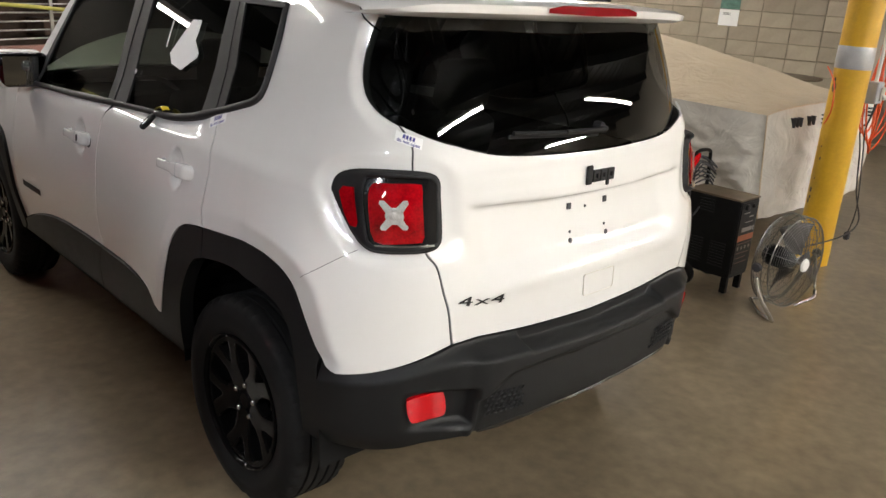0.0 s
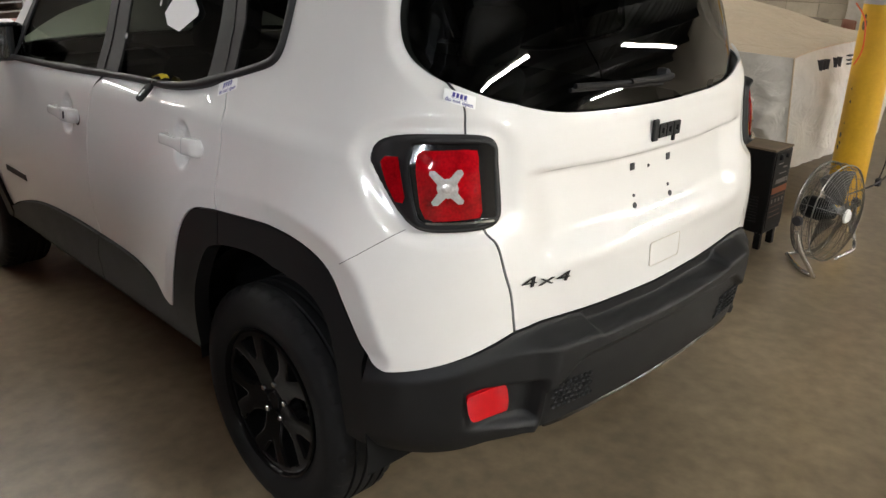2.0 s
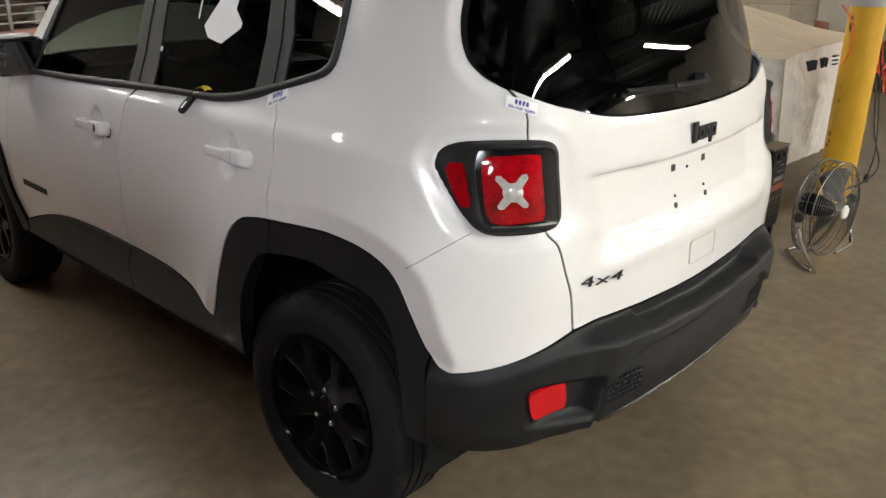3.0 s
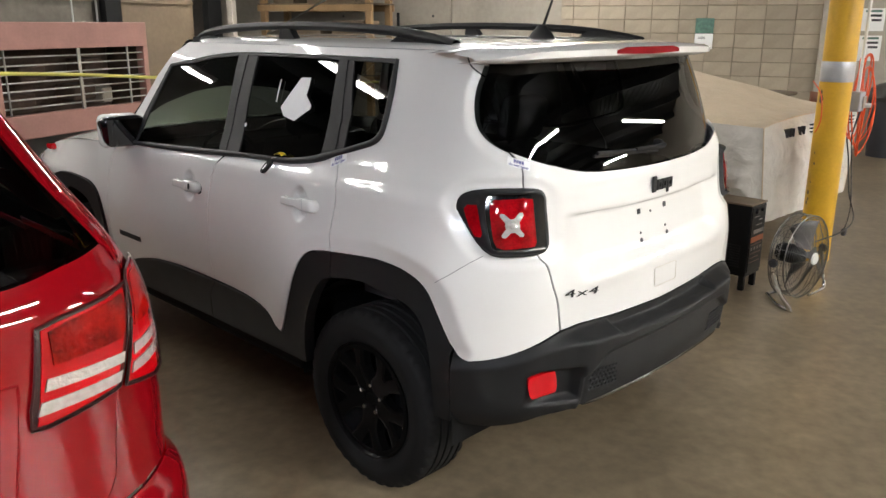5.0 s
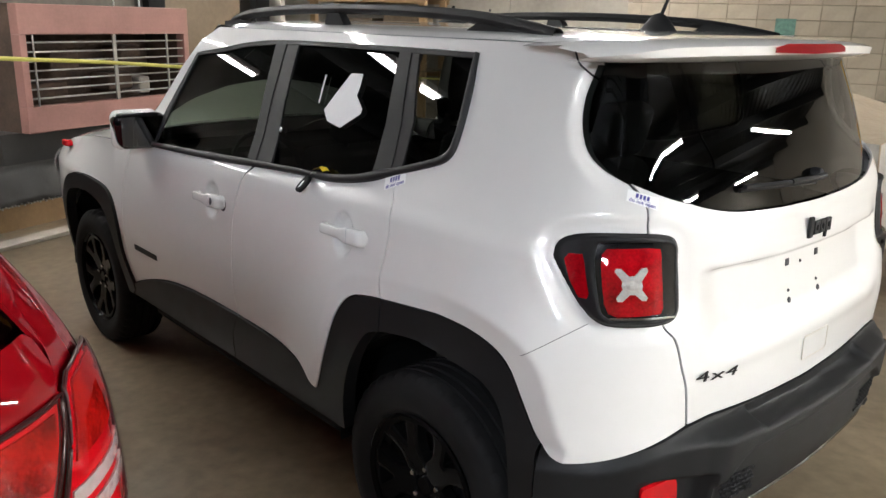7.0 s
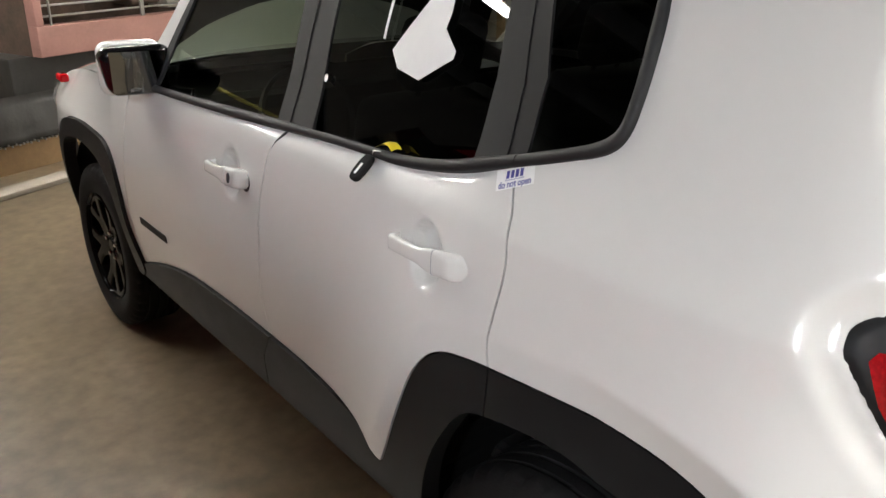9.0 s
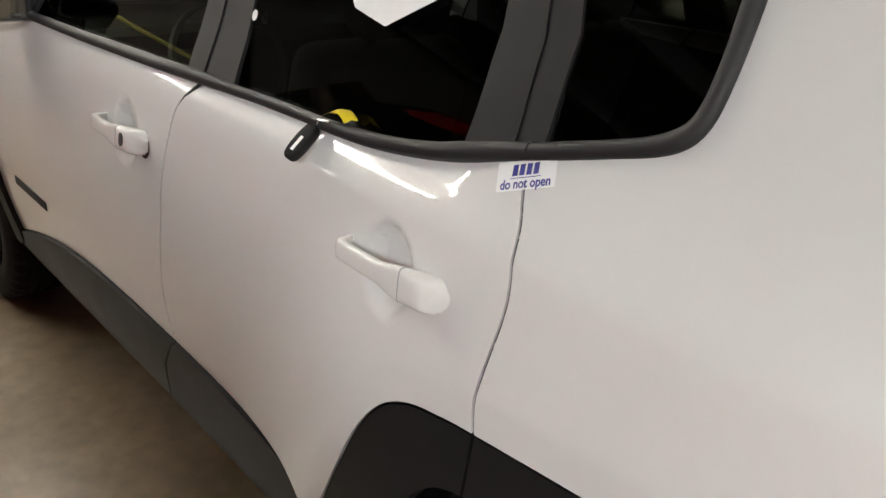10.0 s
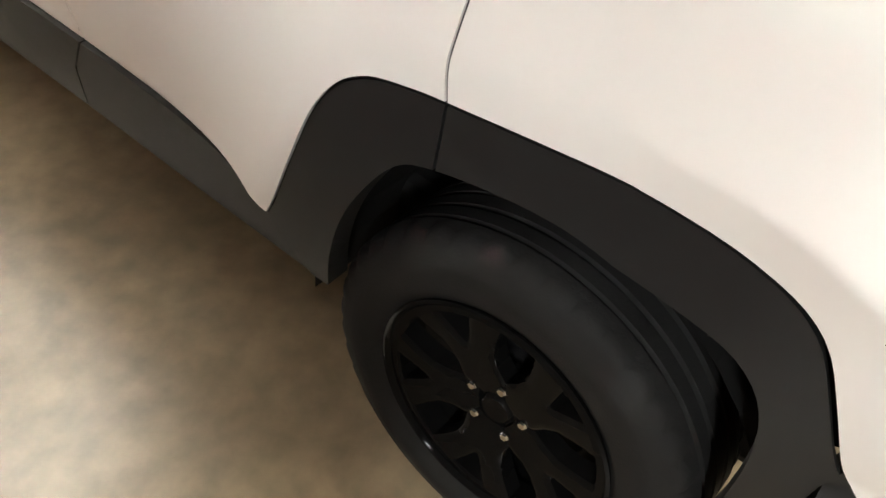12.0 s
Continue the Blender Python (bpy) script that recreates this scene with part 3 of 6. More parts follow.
# flank glass and its black surround
FRONT_GLASS = [(2.79, 1.522), (2.59, 1.545), (2.40, 1.572), (2.19, 1.588), (2.142, 1.202), (2.60, 1.180), (2.92, 1.166), (2.90, 1.30), (2.84, 1.43)]
REAR_GLASS = [(2.035, 1.590), (1.75, 1.592), (1.437, 1.590), (1.393, 1.39), (1.408, 1.256), (1.459, 1.243), (1.564, 1.226), (1.676, 1.218), (1.844, 1.213), (1.978, 1.206)]
QUARTER_GLASS = [(1.352, 1.590), (1.110, 1.588), (1.090, 1.51), (1.078, 1.435), (1.079, 1.37), (1.095, 1.347), (1.129, 1.329), (1.182, 1.313), (1.280, 1.286), (1.272, 1.40)]
for name, poly, mat in (("front_window", FRONT_GLASS, SIDE_GLASS), ("rear_window", REAR_GLASS, DARK_GLASS), ("quarter_window", QUARTER_GLASS, DARK_GLASS)):
    panel(name, poly, mat, suv, "tinted window glass", off=-0.007, gap=-0.012, lip=0.0, cell=0.05, place=side_sheet)


def evenly(line, n):
    """n points at even steps along a line."""
    pts = np.array(line)
    run = np.concatenate(([0.0], np.cumsum(np.hypot(*np.diff(pts, axis=0).T))))
    at = np.linspace(0, run[-1], n)
    return list(zip(np.interp(at, run, pts[:, 0]), np.interp(at, run, pts[:, 1])))


def moulding(name, lower, upper):
    """A half-round rubber moulding swept between two lines, on both flanks."""
    n = int(sum(math.dist(p, q) for p, q in zip(lower, lower[1:])) / 0.010)
    bm, rows = bmesh.new(), []
    for (ua, za), (ub, zb) in zip(evenly(lower, n), evenly(upper, n)):
        ua, za = ua - 0.16 * (ub - ua), za - 0.16 * (zb - za)
        row = [out(ua, za, -0.014)]
        for k in range(11):
            t = -math.cos(math.pi * k / 10)
            w = (t + 1) / 2
            row.append(out(ua + (ub - ua) * w, za + (zb - za) * w, 0.0035 + 0.0085 * math.sqrt(max(0.0, 1 - t * t))))
        rows.append(row + [out(ub, zb, -0.010)])
    grid(bm, rows)
    first = part(name, bm, BELT_RUBBER, suv, "black rubber belt moulding", smooth=True)
    other = tagged(new(name, first.data), "black rubber belt moulding")
    other.parent = suv
    other.scale[0] = -1


MOULD_F = [(2.98, 1.160), (2.60, 1.175), (2.088, 1.199)]
MOULD_R = smooth_line([(2.088, 1.199), (1.978, 1.202), (1.844, 1.208), (1.676, 1.213), (1.564, 1.221), (1.459, 1.237), (1.40, 1.252), (1.297, 1.277)], 4)
MOULD_Q = smooth_line([(1.108, 1.603), (1.106, 1.580), (1.092, 1.51), (1.081, 1.435), (1.080, 1.395), (1.084, 1.368), (1.096, 1.345), (1.130, 1.325), (1.183, 1.308), (1.240, 1.292), (1.293, 1.277)], 6)
moulding("belt_moulding", BELT_F, MOULD_F[::-1])
moulding("belt_moulding", BELT_R, MOULD_R[::-1])
moulding("belt_moulding", QUARTER_EDGE, MOULD_Q[::-1])
panel("door_pillar", [(2.188, 1.60), (2.108, 1.601), (2.10, 1.40), (2.077, 1.192), (2.139, 1.190)], TRIM_BLACK, suv, off=0.003, gap=0.001)
panel("door_pillar", [(2.108, 1.601), (2.030, 1.602), (2.01, 1.40), (1.973, 1.195), (2.077, 1.193), (2.10, 1.40)], TRIM_BLACK, suv, off=0.0, gap=0.001)
panel("door_pillar", [(1.442, 1.602), (1.385, 1.602), (1.322, 1.39), (1.322, 1.264), (1.405, 1.245), (1.398, 1.39)], TRIM_BLACK, suv, off=0.003, gap=0.0008)
panel("door_pillar", [(1.385, 1.602), (1.350, 1.602), (1.272, 1.404), (1.277, 1.275), (1.322, 1.264), (1.322, 1.39)], TRIM_BLACK, suv, off=0.001, gap=0.0008)
panel("window_trim", DLO_TOP + [(2.80, 1.522), (2.59, 1.545), (2.40, 1.572), (2.16, 1.590), (1.80, 1.593), (1.40, 1.591), (1.112, 1.589)], TRIM_BLACK, suv, off=0.003, gap=0.0005)
panel("pillar_trim", PILLAR_A + [(2.91, 1.166), (2.89, 1.30), (2.83, 1.43), (2.785, 1.522)], TRIM_BLACK, suv, off=0.002, gap=0.0005)

# cladding
ARCH_IN = smooth_line([(1.50, 0.395), (1.475, 0.50), (1.435, 0.62), (1.39, 0.71), (1.335, 0.785), (1.272, 0.813), (1.15, 0.833), (1.05, 0.835), (0.965, 0.818), (0.925, 0.788), (0.90, 0.72), (0.888, 0.60), (0.885, 0.41)], 4)


panel("arch_cladding", [p for p in ARCH if p[0] >= 1.2719][::1] + [p for p in ARCH_IN if p[0] >= 1.2719][::-1] + [(1.545, 0.392), (1.60, 0.44)], TRIM, suv, "dark grey wheel arch cladding", off=0.014, lip=0.05)
panel("arch_cladding", [p for p in ARCH if p[0] <= 1.2721] + [(0.838, 0.66), (0.842, 0.392)] + [p for p in ARCH_IN if p[0] <= 1.2721][::-1], TRIM, suv, "dark grey wheel arch cladding", off=0.014, lip=0.02)
panel("sill_cladding", SILL_R + [(2.235, 0.52), (2.27, 0.40), (1.9, 0.395), (1.545, 0.392), (1.60, 0.44)], TRIM, suv, "dark grey sill cladding", off=0.010, lip=0.03)
panel("sill_cladding", SILL_F + [(3.24, 0.43), (3.28, 0.392), (2.8, 0.395), (2.27, 0.40), (2.235, 0.52)], TRIM, suv, "dark grey sill cladding", off=0.010, lip=0.03)
FRONT_IN = smooth_line([(3.33, 0.392), (3.36, 0.58), (3.41, 0.71), (3.50, 0.79), (3.65, 0.82), (3.80, 0.82), (3.95, 0.79), (4.03, 0.71), (4.07, 0.58), (4.08, 0.42)], 4)
panel("arch_cladding", FRONT_ARCH + [(4.14, 0.42)] + FRONT_IN[::-1] + [(3.28, 0.392), (3.24, 0.43)], TRIM, suv, "dark grey wheel arch cladding", off=0.014, lip=0.05)


# rear bumper
def bumper_out(u, z):
    """Ledge under the gate, horns beside a sunk middle field, pockets for the reflectors."""
    a = abs(u)
    top = 0.722 + 0.016 * min(1, a / 0.5) - max(0, a - 0.566) * 0.36 + max(0, a - 0.74) * 0.2
    d = top - z
    mid = soft((0.62 - a) / 0.14)
    pad = soft((0.352 - a) / 0.02)
    ledge = soft((d - 0.034 * pad) / (0.046 - 0.034 * pad))
    hump = 0.074 * mid + 0.022 * (1 - mid)
    corner = 0.070 * soft((a - 0.38) / 0.15)
    field = soft((0.530 - a) / 0.030) * soft((0.652 - corner - z) / 0.020)
    tuck = max(0.0, min(1.0, (0.48 - z) / 0.10))
    pocket = soft((a - 0.512) / 0.020) * soft((0.668 - a) / 0.016) * soft((0.618 - z) / 0.010) * soft((z - 0.488) / 0.012)
    return 0.004 + hump * ledge - 0.019 * field - 0.03 * tuck * tuck - 0.046 * pocket * soft((0.68 - a) / 0.14)


rear_bumper = panel("rear_bumper", mirrored(GATE_FOOT[::-1] + BUMPER_TOP[::-1][1:] + [(0.838, 0.66), (0.842, 0.398), (0.80, 0.390), (0.73, 0.398), (0.66, 0.418), (0.60, 0.442), (0.55, 0.460), (0.505, 0.467), (0.40, 0.466), (0.0, 0.462)]), TRIM, suv, "dark grey grained plastic rear bumper", off=bumper_out, both=False, lip=0.03, cell=0.0065)

# inner shell, floor pan and wheel housings
bm = bmesh.new()
for s in (1, -1):
    for i in range(92):
        u0, u1 = i * 0.05, (i + 1) * 0.05
        for j in range(14):
            z0, z1 = 0.42 + j * 0.05, 0.47 + j * 0.05
            y = skin((u0 + u1) / 2, z0).y
            if u1 > 3.1 and z1 > 1.09 - 0.12 * max(0, u1 - 3.2) - 0.05:
                continue
            if any(math.hypot(y - c, z0 - 0.35) < 0.50 for c in (0.80, 3.37)) and u1 > 0.8:
                continue
            bm.faces.new([bm.verts.new(out(s * a, b, -0.03 if a > 0.9 else -0.075)) for a, b in ((u0, z0), (u1, z0), (u1, z1), (u0, z1))])
bmesh.ops.remove_doubles(bm, verts=bm.verts, dist=0.002)
part("inner_shell", bm, INNER, suv)
part("floor_pan", boxes(((-0.62, 0.35, 0.30), (0.62, 4.0, 0.46)), ((-0.80, 1.3, 0.28), (0.80, 2.85, 0.46)), bevel=0.03), INNER, suv)
for yc in (0.80, 3.37):
    for s in (-1, 1):
        bm = bmesh.new()
        rows = []
        for k in range(21):
            a = math.pi * (k / 20 * 1.06 - 0.03)
            rows.append([(s * x, yc + 0.43 * math.cos(a), 0.36 + 0.46 * math.sin(a)) for x in (0.45, 0.6, 0.75, 0.85)])
        grid(bm, rows)
        bm.faces.new([bm.verts.new(r[0]) for r in rows])
        part("wheel_housing", bm, INNER, suv)

# roof, windscreen, bonnet, nose
ring = [skin(u, TOP) for u in [i * 0.05 for i in range(0, 15)] + [0.75 + i * 0.02 for i in range(15)] + [1.05 + i * 0.1 for i in range(16)]] + [Vector((-0.60, 2.37, TOP)), Vector((-0.45, 2.47, TOP)), Vector((-0.2, 2.52, TOP)), Vector((0.0, 2.53, TOP))]
ring = ring + [Vector((-p.x, p.y, p.z)) for p in ring[-2:0:-1]]
rows = []
for k in range(13):
    t = 1 - (1 - k / 12) ** 2 * 1.0
    t = (k / 12) ** 1.6
    h = (1 - (1 - t) ** 2.6) ** (1 / 2.2)
    rows.append([Vector((p.x * (1 - t), 1.45 + (p.y - 1.45) * (1 - t), TOP + 0.038 * h)) for p in ring])
bm = bmesh.new()
grid(bm, [r + [r[0]] for r in rows])
bmesh.ops.remove_doubles(bm, verts=bm.verts, dist=0.0005)
roof = part("roof", bm, WHITE, suv, smooth=True)
bm = bmesh.new()
grid(bm, [[(x, 2.53 - 0.25 * x * x + (3.12 - 2.53 - 0.12 * x * x) * k / 8, 1.645 - 0.50 * k / 8) for x in [w * (0.60 + 0.20 * k / 8) for w in (-1, -.75, -.5, -.25, 0, .25, .5, .75, 1)]] for k in range(9)])
part("windscreen", bm, SIDE_GLASS, suv, smooth=True)
fender_top = curve(((3.10, 1.138), (3.5, 1.11), (3.9, 1.07), (4.2, 1.02), (4.45, 0.93)))
bm = bmesh.new()
rows = []
for k in range(19):
    e = out(3.30 + 1.15 * k / 18, fender_top(3.30 + 1.15 * k / 18), -0.001)
    rows.append([(e.x * w, e.y + 0.05 * (k / 18) * (1 - w * w), e.z + 0.055 * (1 - abs(w) ** 5) * (1 - 0.6 * (k / 18) ** 4)) for w in [x / 12 for x in range(-12, 13)]])
nose = rows[-1]
for k in range(1, 7):
    rows.append([(x * (1 - 0.02 * k), y + 0.03 * math.sin(k / 6 * math.pi), z - 0.09 * k) for x, y, z in nose])
grid(bm, rows)
part("bonnet", bm, WHITE, suv, smooth=True)
part("front_bumper", boxes(((-0.70, 3.85, 0.28), (0.70, 4.16, 0.92)), bevel=0.10), TRIM, suv)
for s in (-1, 1):
    bm = bmesh.new()
    lathe(bm, [(0.0, 0.03), (0.06, 0.025), (0.095, 0.0), (0.10, -0.04)], 24, "y", (s * 0.70, 4.17, 0.83))
    part("headlamp", bm, CLEAR_LENS, suv, smooth=True)
    bm = bmesh.new()
    box(bm, (s * 0.84 - 0.02, 3.72, 0.985), (s * 0.84 + 0.02, 3.79, 1.02), 0.01)
    part("side_marker", bm, RED_BRIGHT, suv)

# roof rails
for s in (-1, 1):
    line = smooth_line([(-0.60 * s * -1, 0.60, 1.655), (0.595 * s, 0.72, 1.675), (0.59 * s, 0.95, 1.700), (0.585 * s, 1.35, 1.714), (0.58 * s, 1.80, 1.712), (0.575 * s, 2.15, 1.695), (0.565 * s, 2.32, 1.672), (0.56 * s, 2.38, 1.652)], 6)
    bm = bmesh.new()
    rows = []
    for i, (x, y, z) in enumerate(line):
        w, hgt = 0.022, 0.018
        rows.append([(x + w * math.cos(a), y, z + hgt * math.sin(a)) for a in [k * math.tau / 10 for k in range(11)]])
    grid(bm, rows)
    bmesh.ops.remove_doubles(bm, verts=bm.verts, dist=0.0005)
    rail = part("roof_rail", bm, TRIM_BLACK, suv, "satin black roof rail", smooth=True)
    for y0, y1, y2, y3 in ((0.60, 0.98, 0.60, 0.86), (1.52, 1.66, 1.54, 1.64), (2.16, 2.38, 2.22, 2.38)):
        bm = bmesh.new()
        x0, x1 = s * 0.585 - 0.016, s * 0.585 + 0.016
        vs = [bm.verts.new(p) for p in ((x0, y0, 1.640), (x1, y0, 1.640), (x1, y1, 1.640), (x0, y1, 1.640), (x0, y2 + 0.03, 1.700 if 1 < y0 < 2 else 1.668), (x1, y2 + 0.03, 1.700 if 1 < y0 < 2 else 1.668), (x1, y3, 1.70 if y0 < 2 else 1.66), (x0, y3, 1.70 if y0 < 2 else 1.66))]
        for f in ((0, 1, 2, 3), (4, 5, 6, 7), (0, 1, 5, 4), (1, 2, 6, 5), (2, 3, 7, 6), (3, 0, 4, 7)):
            bm.faces.new([vs[i] for i in f])
        part("rail_foot", bm, TRIM_BLACK, rail)
# antenna
bm = bmesh.new()
rows = [[(w * 0.035 * (1 - k / 6 * 0.7), 0.62 + 0.16 * (k / 6) + (0.02 if w == 0 else 0), 1.67 + 0.05 * (k / 6) * (1 if w == 0 else 0)) for w in (-1, -0.5, 0, 0.5, 1)] for k in range(7)]
lathe(bm, [(0.0, 0.055), (0.012, 0.05), (0.03, 0.02), (0.045, -0.01)], 16, "z", (0, 0.70, 1.67))
for v in bm.verts:
    v.co.y = 0.70 + (v.co.y - 0.70) * 1.7
    v.co.x *= 0.7
antenna = part("antenna", bm, TRIM_BLACK, suv, "black roof antenna", smooth=True)
bm = bmesh.new()
tube(bm, [(0, 0.70, 1.70), (0.004, 0.655, 1.82), (0.012, 0.60, 2.0)], 0.006, 8, r_end=0.003)
part("mast", bm, TRIM_BLACK, antenna)

# spoiler with the high brake lamp
bm = bmesh.new()
rows = []
for k in range(-16, 17):
    x = 0.715 * k / 16
    a = abs(k) / 16
    end = max(0, a - 0.85) / 0.15
    back = 0.205 + 0.20 * x * x + 0.10 * end**2
    rows.append([(x, 0.62, 1.660 - 0.03 * a**4), (x, 0.45 + 0.04 * end, 1.668 - 0.02 * a**3 - 0.012 * end), (x, back + 0.10, 1.662 - 0.018 * a**3 - 0.015 * end), (x, back + 0.02, 1.655 - 0.016 * a**3 - 0.018 * end), (x, back, 1.645 - 0.014 * a**3 - 0.02 * end),
                 (x, back + 0.004, 1.622 - 0.010 * a**3), (x, back + 0.03, 1.612 - 0.008 * a), (x, back + 0.085, 1.600)])
grid(bm, rows)
spoiler = part("spoiler", bm, WHITE, suv, smooth=True)
bm = bmesh.new()
grid(bm, [[(0.215 * k / 8, 0.1985 + 0.20 * (0.215 * k / 8) ** 2 - 0.002 * (1 - (k / 8) ** 2), z) for z in (1.624 + 0.004 * abs(k) / 8, 1.636, 1.650 - 0.010 * max(0, abs(k) - 6) / 2)] for k in range(-8, 9)])
part("brake_lamp", bm, BRAKE_RED, spoiler, "dark red high brake lamp", smooth=True)

for pts, r in (([(0.836, 1.645), (0.832, 1.62), (0.815, 1.594), (0.79, 1.577), (0.772, 1.568), (0.752, 1.560)], 0.0028), ([(0.873, 0.912), (0.85, 0.936), (0.822, 0.964), (0.79, 0.992), (0.768, 1.008)], 0.0009)):
    for s in (1, -1):
        bm = bmesh.new()
        tube(bm, [out(s * u, z, flank(u, z) - 0.0002) for u, z in smooth_line(pts, 5)], r, 6)
        part("spoiler_seam" if r > 0.002 else "panel_seam", bm, INK, suv, smooth=True)


# black strips laid inside the panel gaps to paint their shade
for line, pressed in ((SEAM_A, lambda u, z: 0.0), (SEAM_B, lambda u, z: 0.0), (SEAM_C, flank), (GATE_SEAM, flank)):
    for s in (1, -1):
        bm = bmesh.new()
        tube(bm, [out(s * u, z, pressed(u, z) - 0.0062) for u, z in line], 0.0032, 6)
        part("gap_seal", bm, INK, suv, "black strip painting the shade in a panel gap", smooth=True)


def seat_on(u, z, off=0.0):
    """A frame on the skin: x to the right as seen from outside, y up, z out."""
    p = out(u, z, off)
    right = (skin(u - 0.01, z) - skin(u + 0.01, z)).normalized()
    up = (skin(u, z + 0.01) - skin(u, z - 0.01)).normalized()
    n = right.cross(up).normalized()
    up = n.cross(right)
    return Matrix(((right.x, up.x, n.x, p.x), (right.y, up.y, n.y, p.y), (right.z, up.z, n.z, p.z), (0, 0, 0, 1)))


def placed(ob, m):
    ob.matrix_basis = m
    return ob


# ---- wheels ----
def wheel_meshes():
    bm = bmesh.new()
    prof = [(0.226, -0.098), (0.236, -0.104), (0.25, -0.112), (0.268, -0.1125), (0.272, -0.1142), (0.30, -0.1142), (0.304, -0.1128), (0.325, -0.108), (0.341, -0.100), (0.349, -0.090), (0.352, -0.080)]
    for g in (-0.058, -0.020, 0.020, 0.058):
        prof += [(0.352, g - 0.006), (0.344, g - 0.004), (0.344, g + 0.004), (0.352, g + 0.006)]
    prof += [(r, -h) for r, h in prof[:11][::-1]]
    lathe(bm, prof, 120, "x")
    n = len(prof)
    bm.verts.ensure_lookup_table()
    for k in range(120):
        if k % 3 == 0:
            for i in (8, 9, 10, n - 9, n - 10, n - 11):
                v = bm.verts[k * n + i]
                v.co.y *= 0.972
                v.co.z *= 0.972
    tyre = bm
    rim = bmesh.new()
    lathe(rim, [(0.229, -0.101), (0.231, -0.108), (0.225, -0.110), (0.219, -0.104), (0.214, -0.085), (0.205, -0.03), (0.200, 0.08), (0.21, 0.10)], 60, "x")
    # each spoke forks halfway out; built as two halves along its middle line
    half_spoke = [(0.036, 0.0), (0.140, 0.0), (0.146, 0.006), (0.196, 0.030), (0.204, 0.030), (0.217, 0.034), (0.194, 0.101), (0.182, 0.092), (0.150, 0.066), (0.122, 0.049), (0.095, 0.044), (0.070, 0.046), (0.055, 0.046), (0.034, 0.026)]
    to_edge = distance_to(half_spoke[1:] )

    def on_face(p, q, off=0.0):
        return Vector((-0.074 - 0.027 * (math.hypot(p, q) / 0.22) ** 0.8 - off, p, q))

    face = panel_mesh(half_spoke, lambda p, q: 0.004 * soft(to_edge(p, q) / 0.007) - 0.004, gap=0, lip=0.034, cell=0.008, place=on_face)
    for k in range(5):
        for side in (1, -1):
            first = len(rim.verts)
            rim.from_mesh(face)
            rim.verts.ensure_lookup_table()
            turn = Matrix.Rotation(math.tau * k / 5, 3, "X")
            for v in rim.verts[first:]:
                v.co = turn @ Vector((v.co.x, v.co.y, side * v.co.z))
    bpy.data.meshes.remove(face)
    lathe(rim, [(0.222, -0.100), (0.204, -0.100), (0.200, -0.096), (0.200, -0.05)], 60, "x")
    lathe(rim, [(0.0, -0.084), (0.026, -0.084), (0.030, -0.080), (0.032, -0.074), (0.066, -0.073), (0.072, -0.066), (0.074, -0.03)], 40, "x")
    nuts = []
    for k in range(5):
        b = math.tau * (k + 0.5) / 5
        nuts.append(bmesh.new())
        lathe(nuts[-1], [(0.0, -0.088), (0.007, -0.088), (0.0095, -0.084), (0.0095, -0.066)], 6, "x", (0, 0.056 * math.cos(b), 0.056 * math.sin(b)))
    disc = bmesh.new()
    lathe(disc, [(0.0, -0.02), (0.08, -0.022), (0.085, -0.01), (0.15, -0.01), (0.15, 0.012), (0.0, 0.012)], 40, "x")
    return tyre, rim, nuts, disc


wheel = new("wheel")
wheel.parent = suv
wheel.matrix_basis = pose(-0.768, 0.80, 0.350, 58)
tyre_bm, rim_bm, nut_bm, disc_bm = wheel_meshes()
part("tyre", tyre_bm, RUBBER, wheel, smooth=True)
part("rim", rim_bm, RIM, wheel, "gloss black alloy rim with five forked spokes", smooth=True)
for nut in nut_bm:
    part("wheel_nut", nut, CHROME, wheel, "bright wheel nut")
part("brake_disc", disc_bm, BLACK_STEEL, wheel, smooth=True)
for x, y, rz, turn in ((-0.768, 3.37, 0, 55), (0.768, 0.80, 180, 10), (0.768, 3.37, 180, 30)):
    copy = copy_thing(wheel, pose(x, y, 0.350, 0, 0, rz) @ pose(0, 0, 0, turn))

# ---- tail lamps ----
OPENING = smooth_line([(0.756, 1.180), (0.745, 1.196), (0.70, 1.201), (0.63, 1.202), (0.608, 1.194), (0.600, 1.17), (0.600, 1.05), (0.607, 1.032), (0.64, 1.026), (0.715, 1.023), (0.737, 1.030), (0.746, 1.055)], 4, True)


def hood(u, z):
    """The lamp's frame: proud round the lens, thin where it runs onto the flank."""
    t = soft((0.80 - u) / 0.07) * (1 - 0.6 * soft((0.66 - u) / 0.07))
    edge = to_lamp(u, z)
    return -0.012 + 0.013 * t + (0.005 + 0.016 * t) * soft(edge / 0.012)


def loop_at(loop, cu, cz, n):
    """Points where rays from a centre meet a closed outline."""
    res = []
    for k in range(n):
        d = Vector((math.cos(math.tau * k / n), math.sin(math.tau * k / n)))
        far = 0.0
        for p, q in zip(loop, loop[1:] + loop[:1]):
            a, e = Vector(p) - Vector((cu, cz)), Vector(q) - Vector(p)
            den = d.x * e.y - d.y * e.x
            if abs(den) > 1e-9:
                along, across = (a.x * e.y - a.y * e.x) / den, (a.x * d.y - a.y * d.x) / den
                if along > 0 and -1e-6 <= across <= 1 + 1e-6:
                    far = max(far, along)
        res.append((cu + d.x * far, cz + d.y * far))
    return res


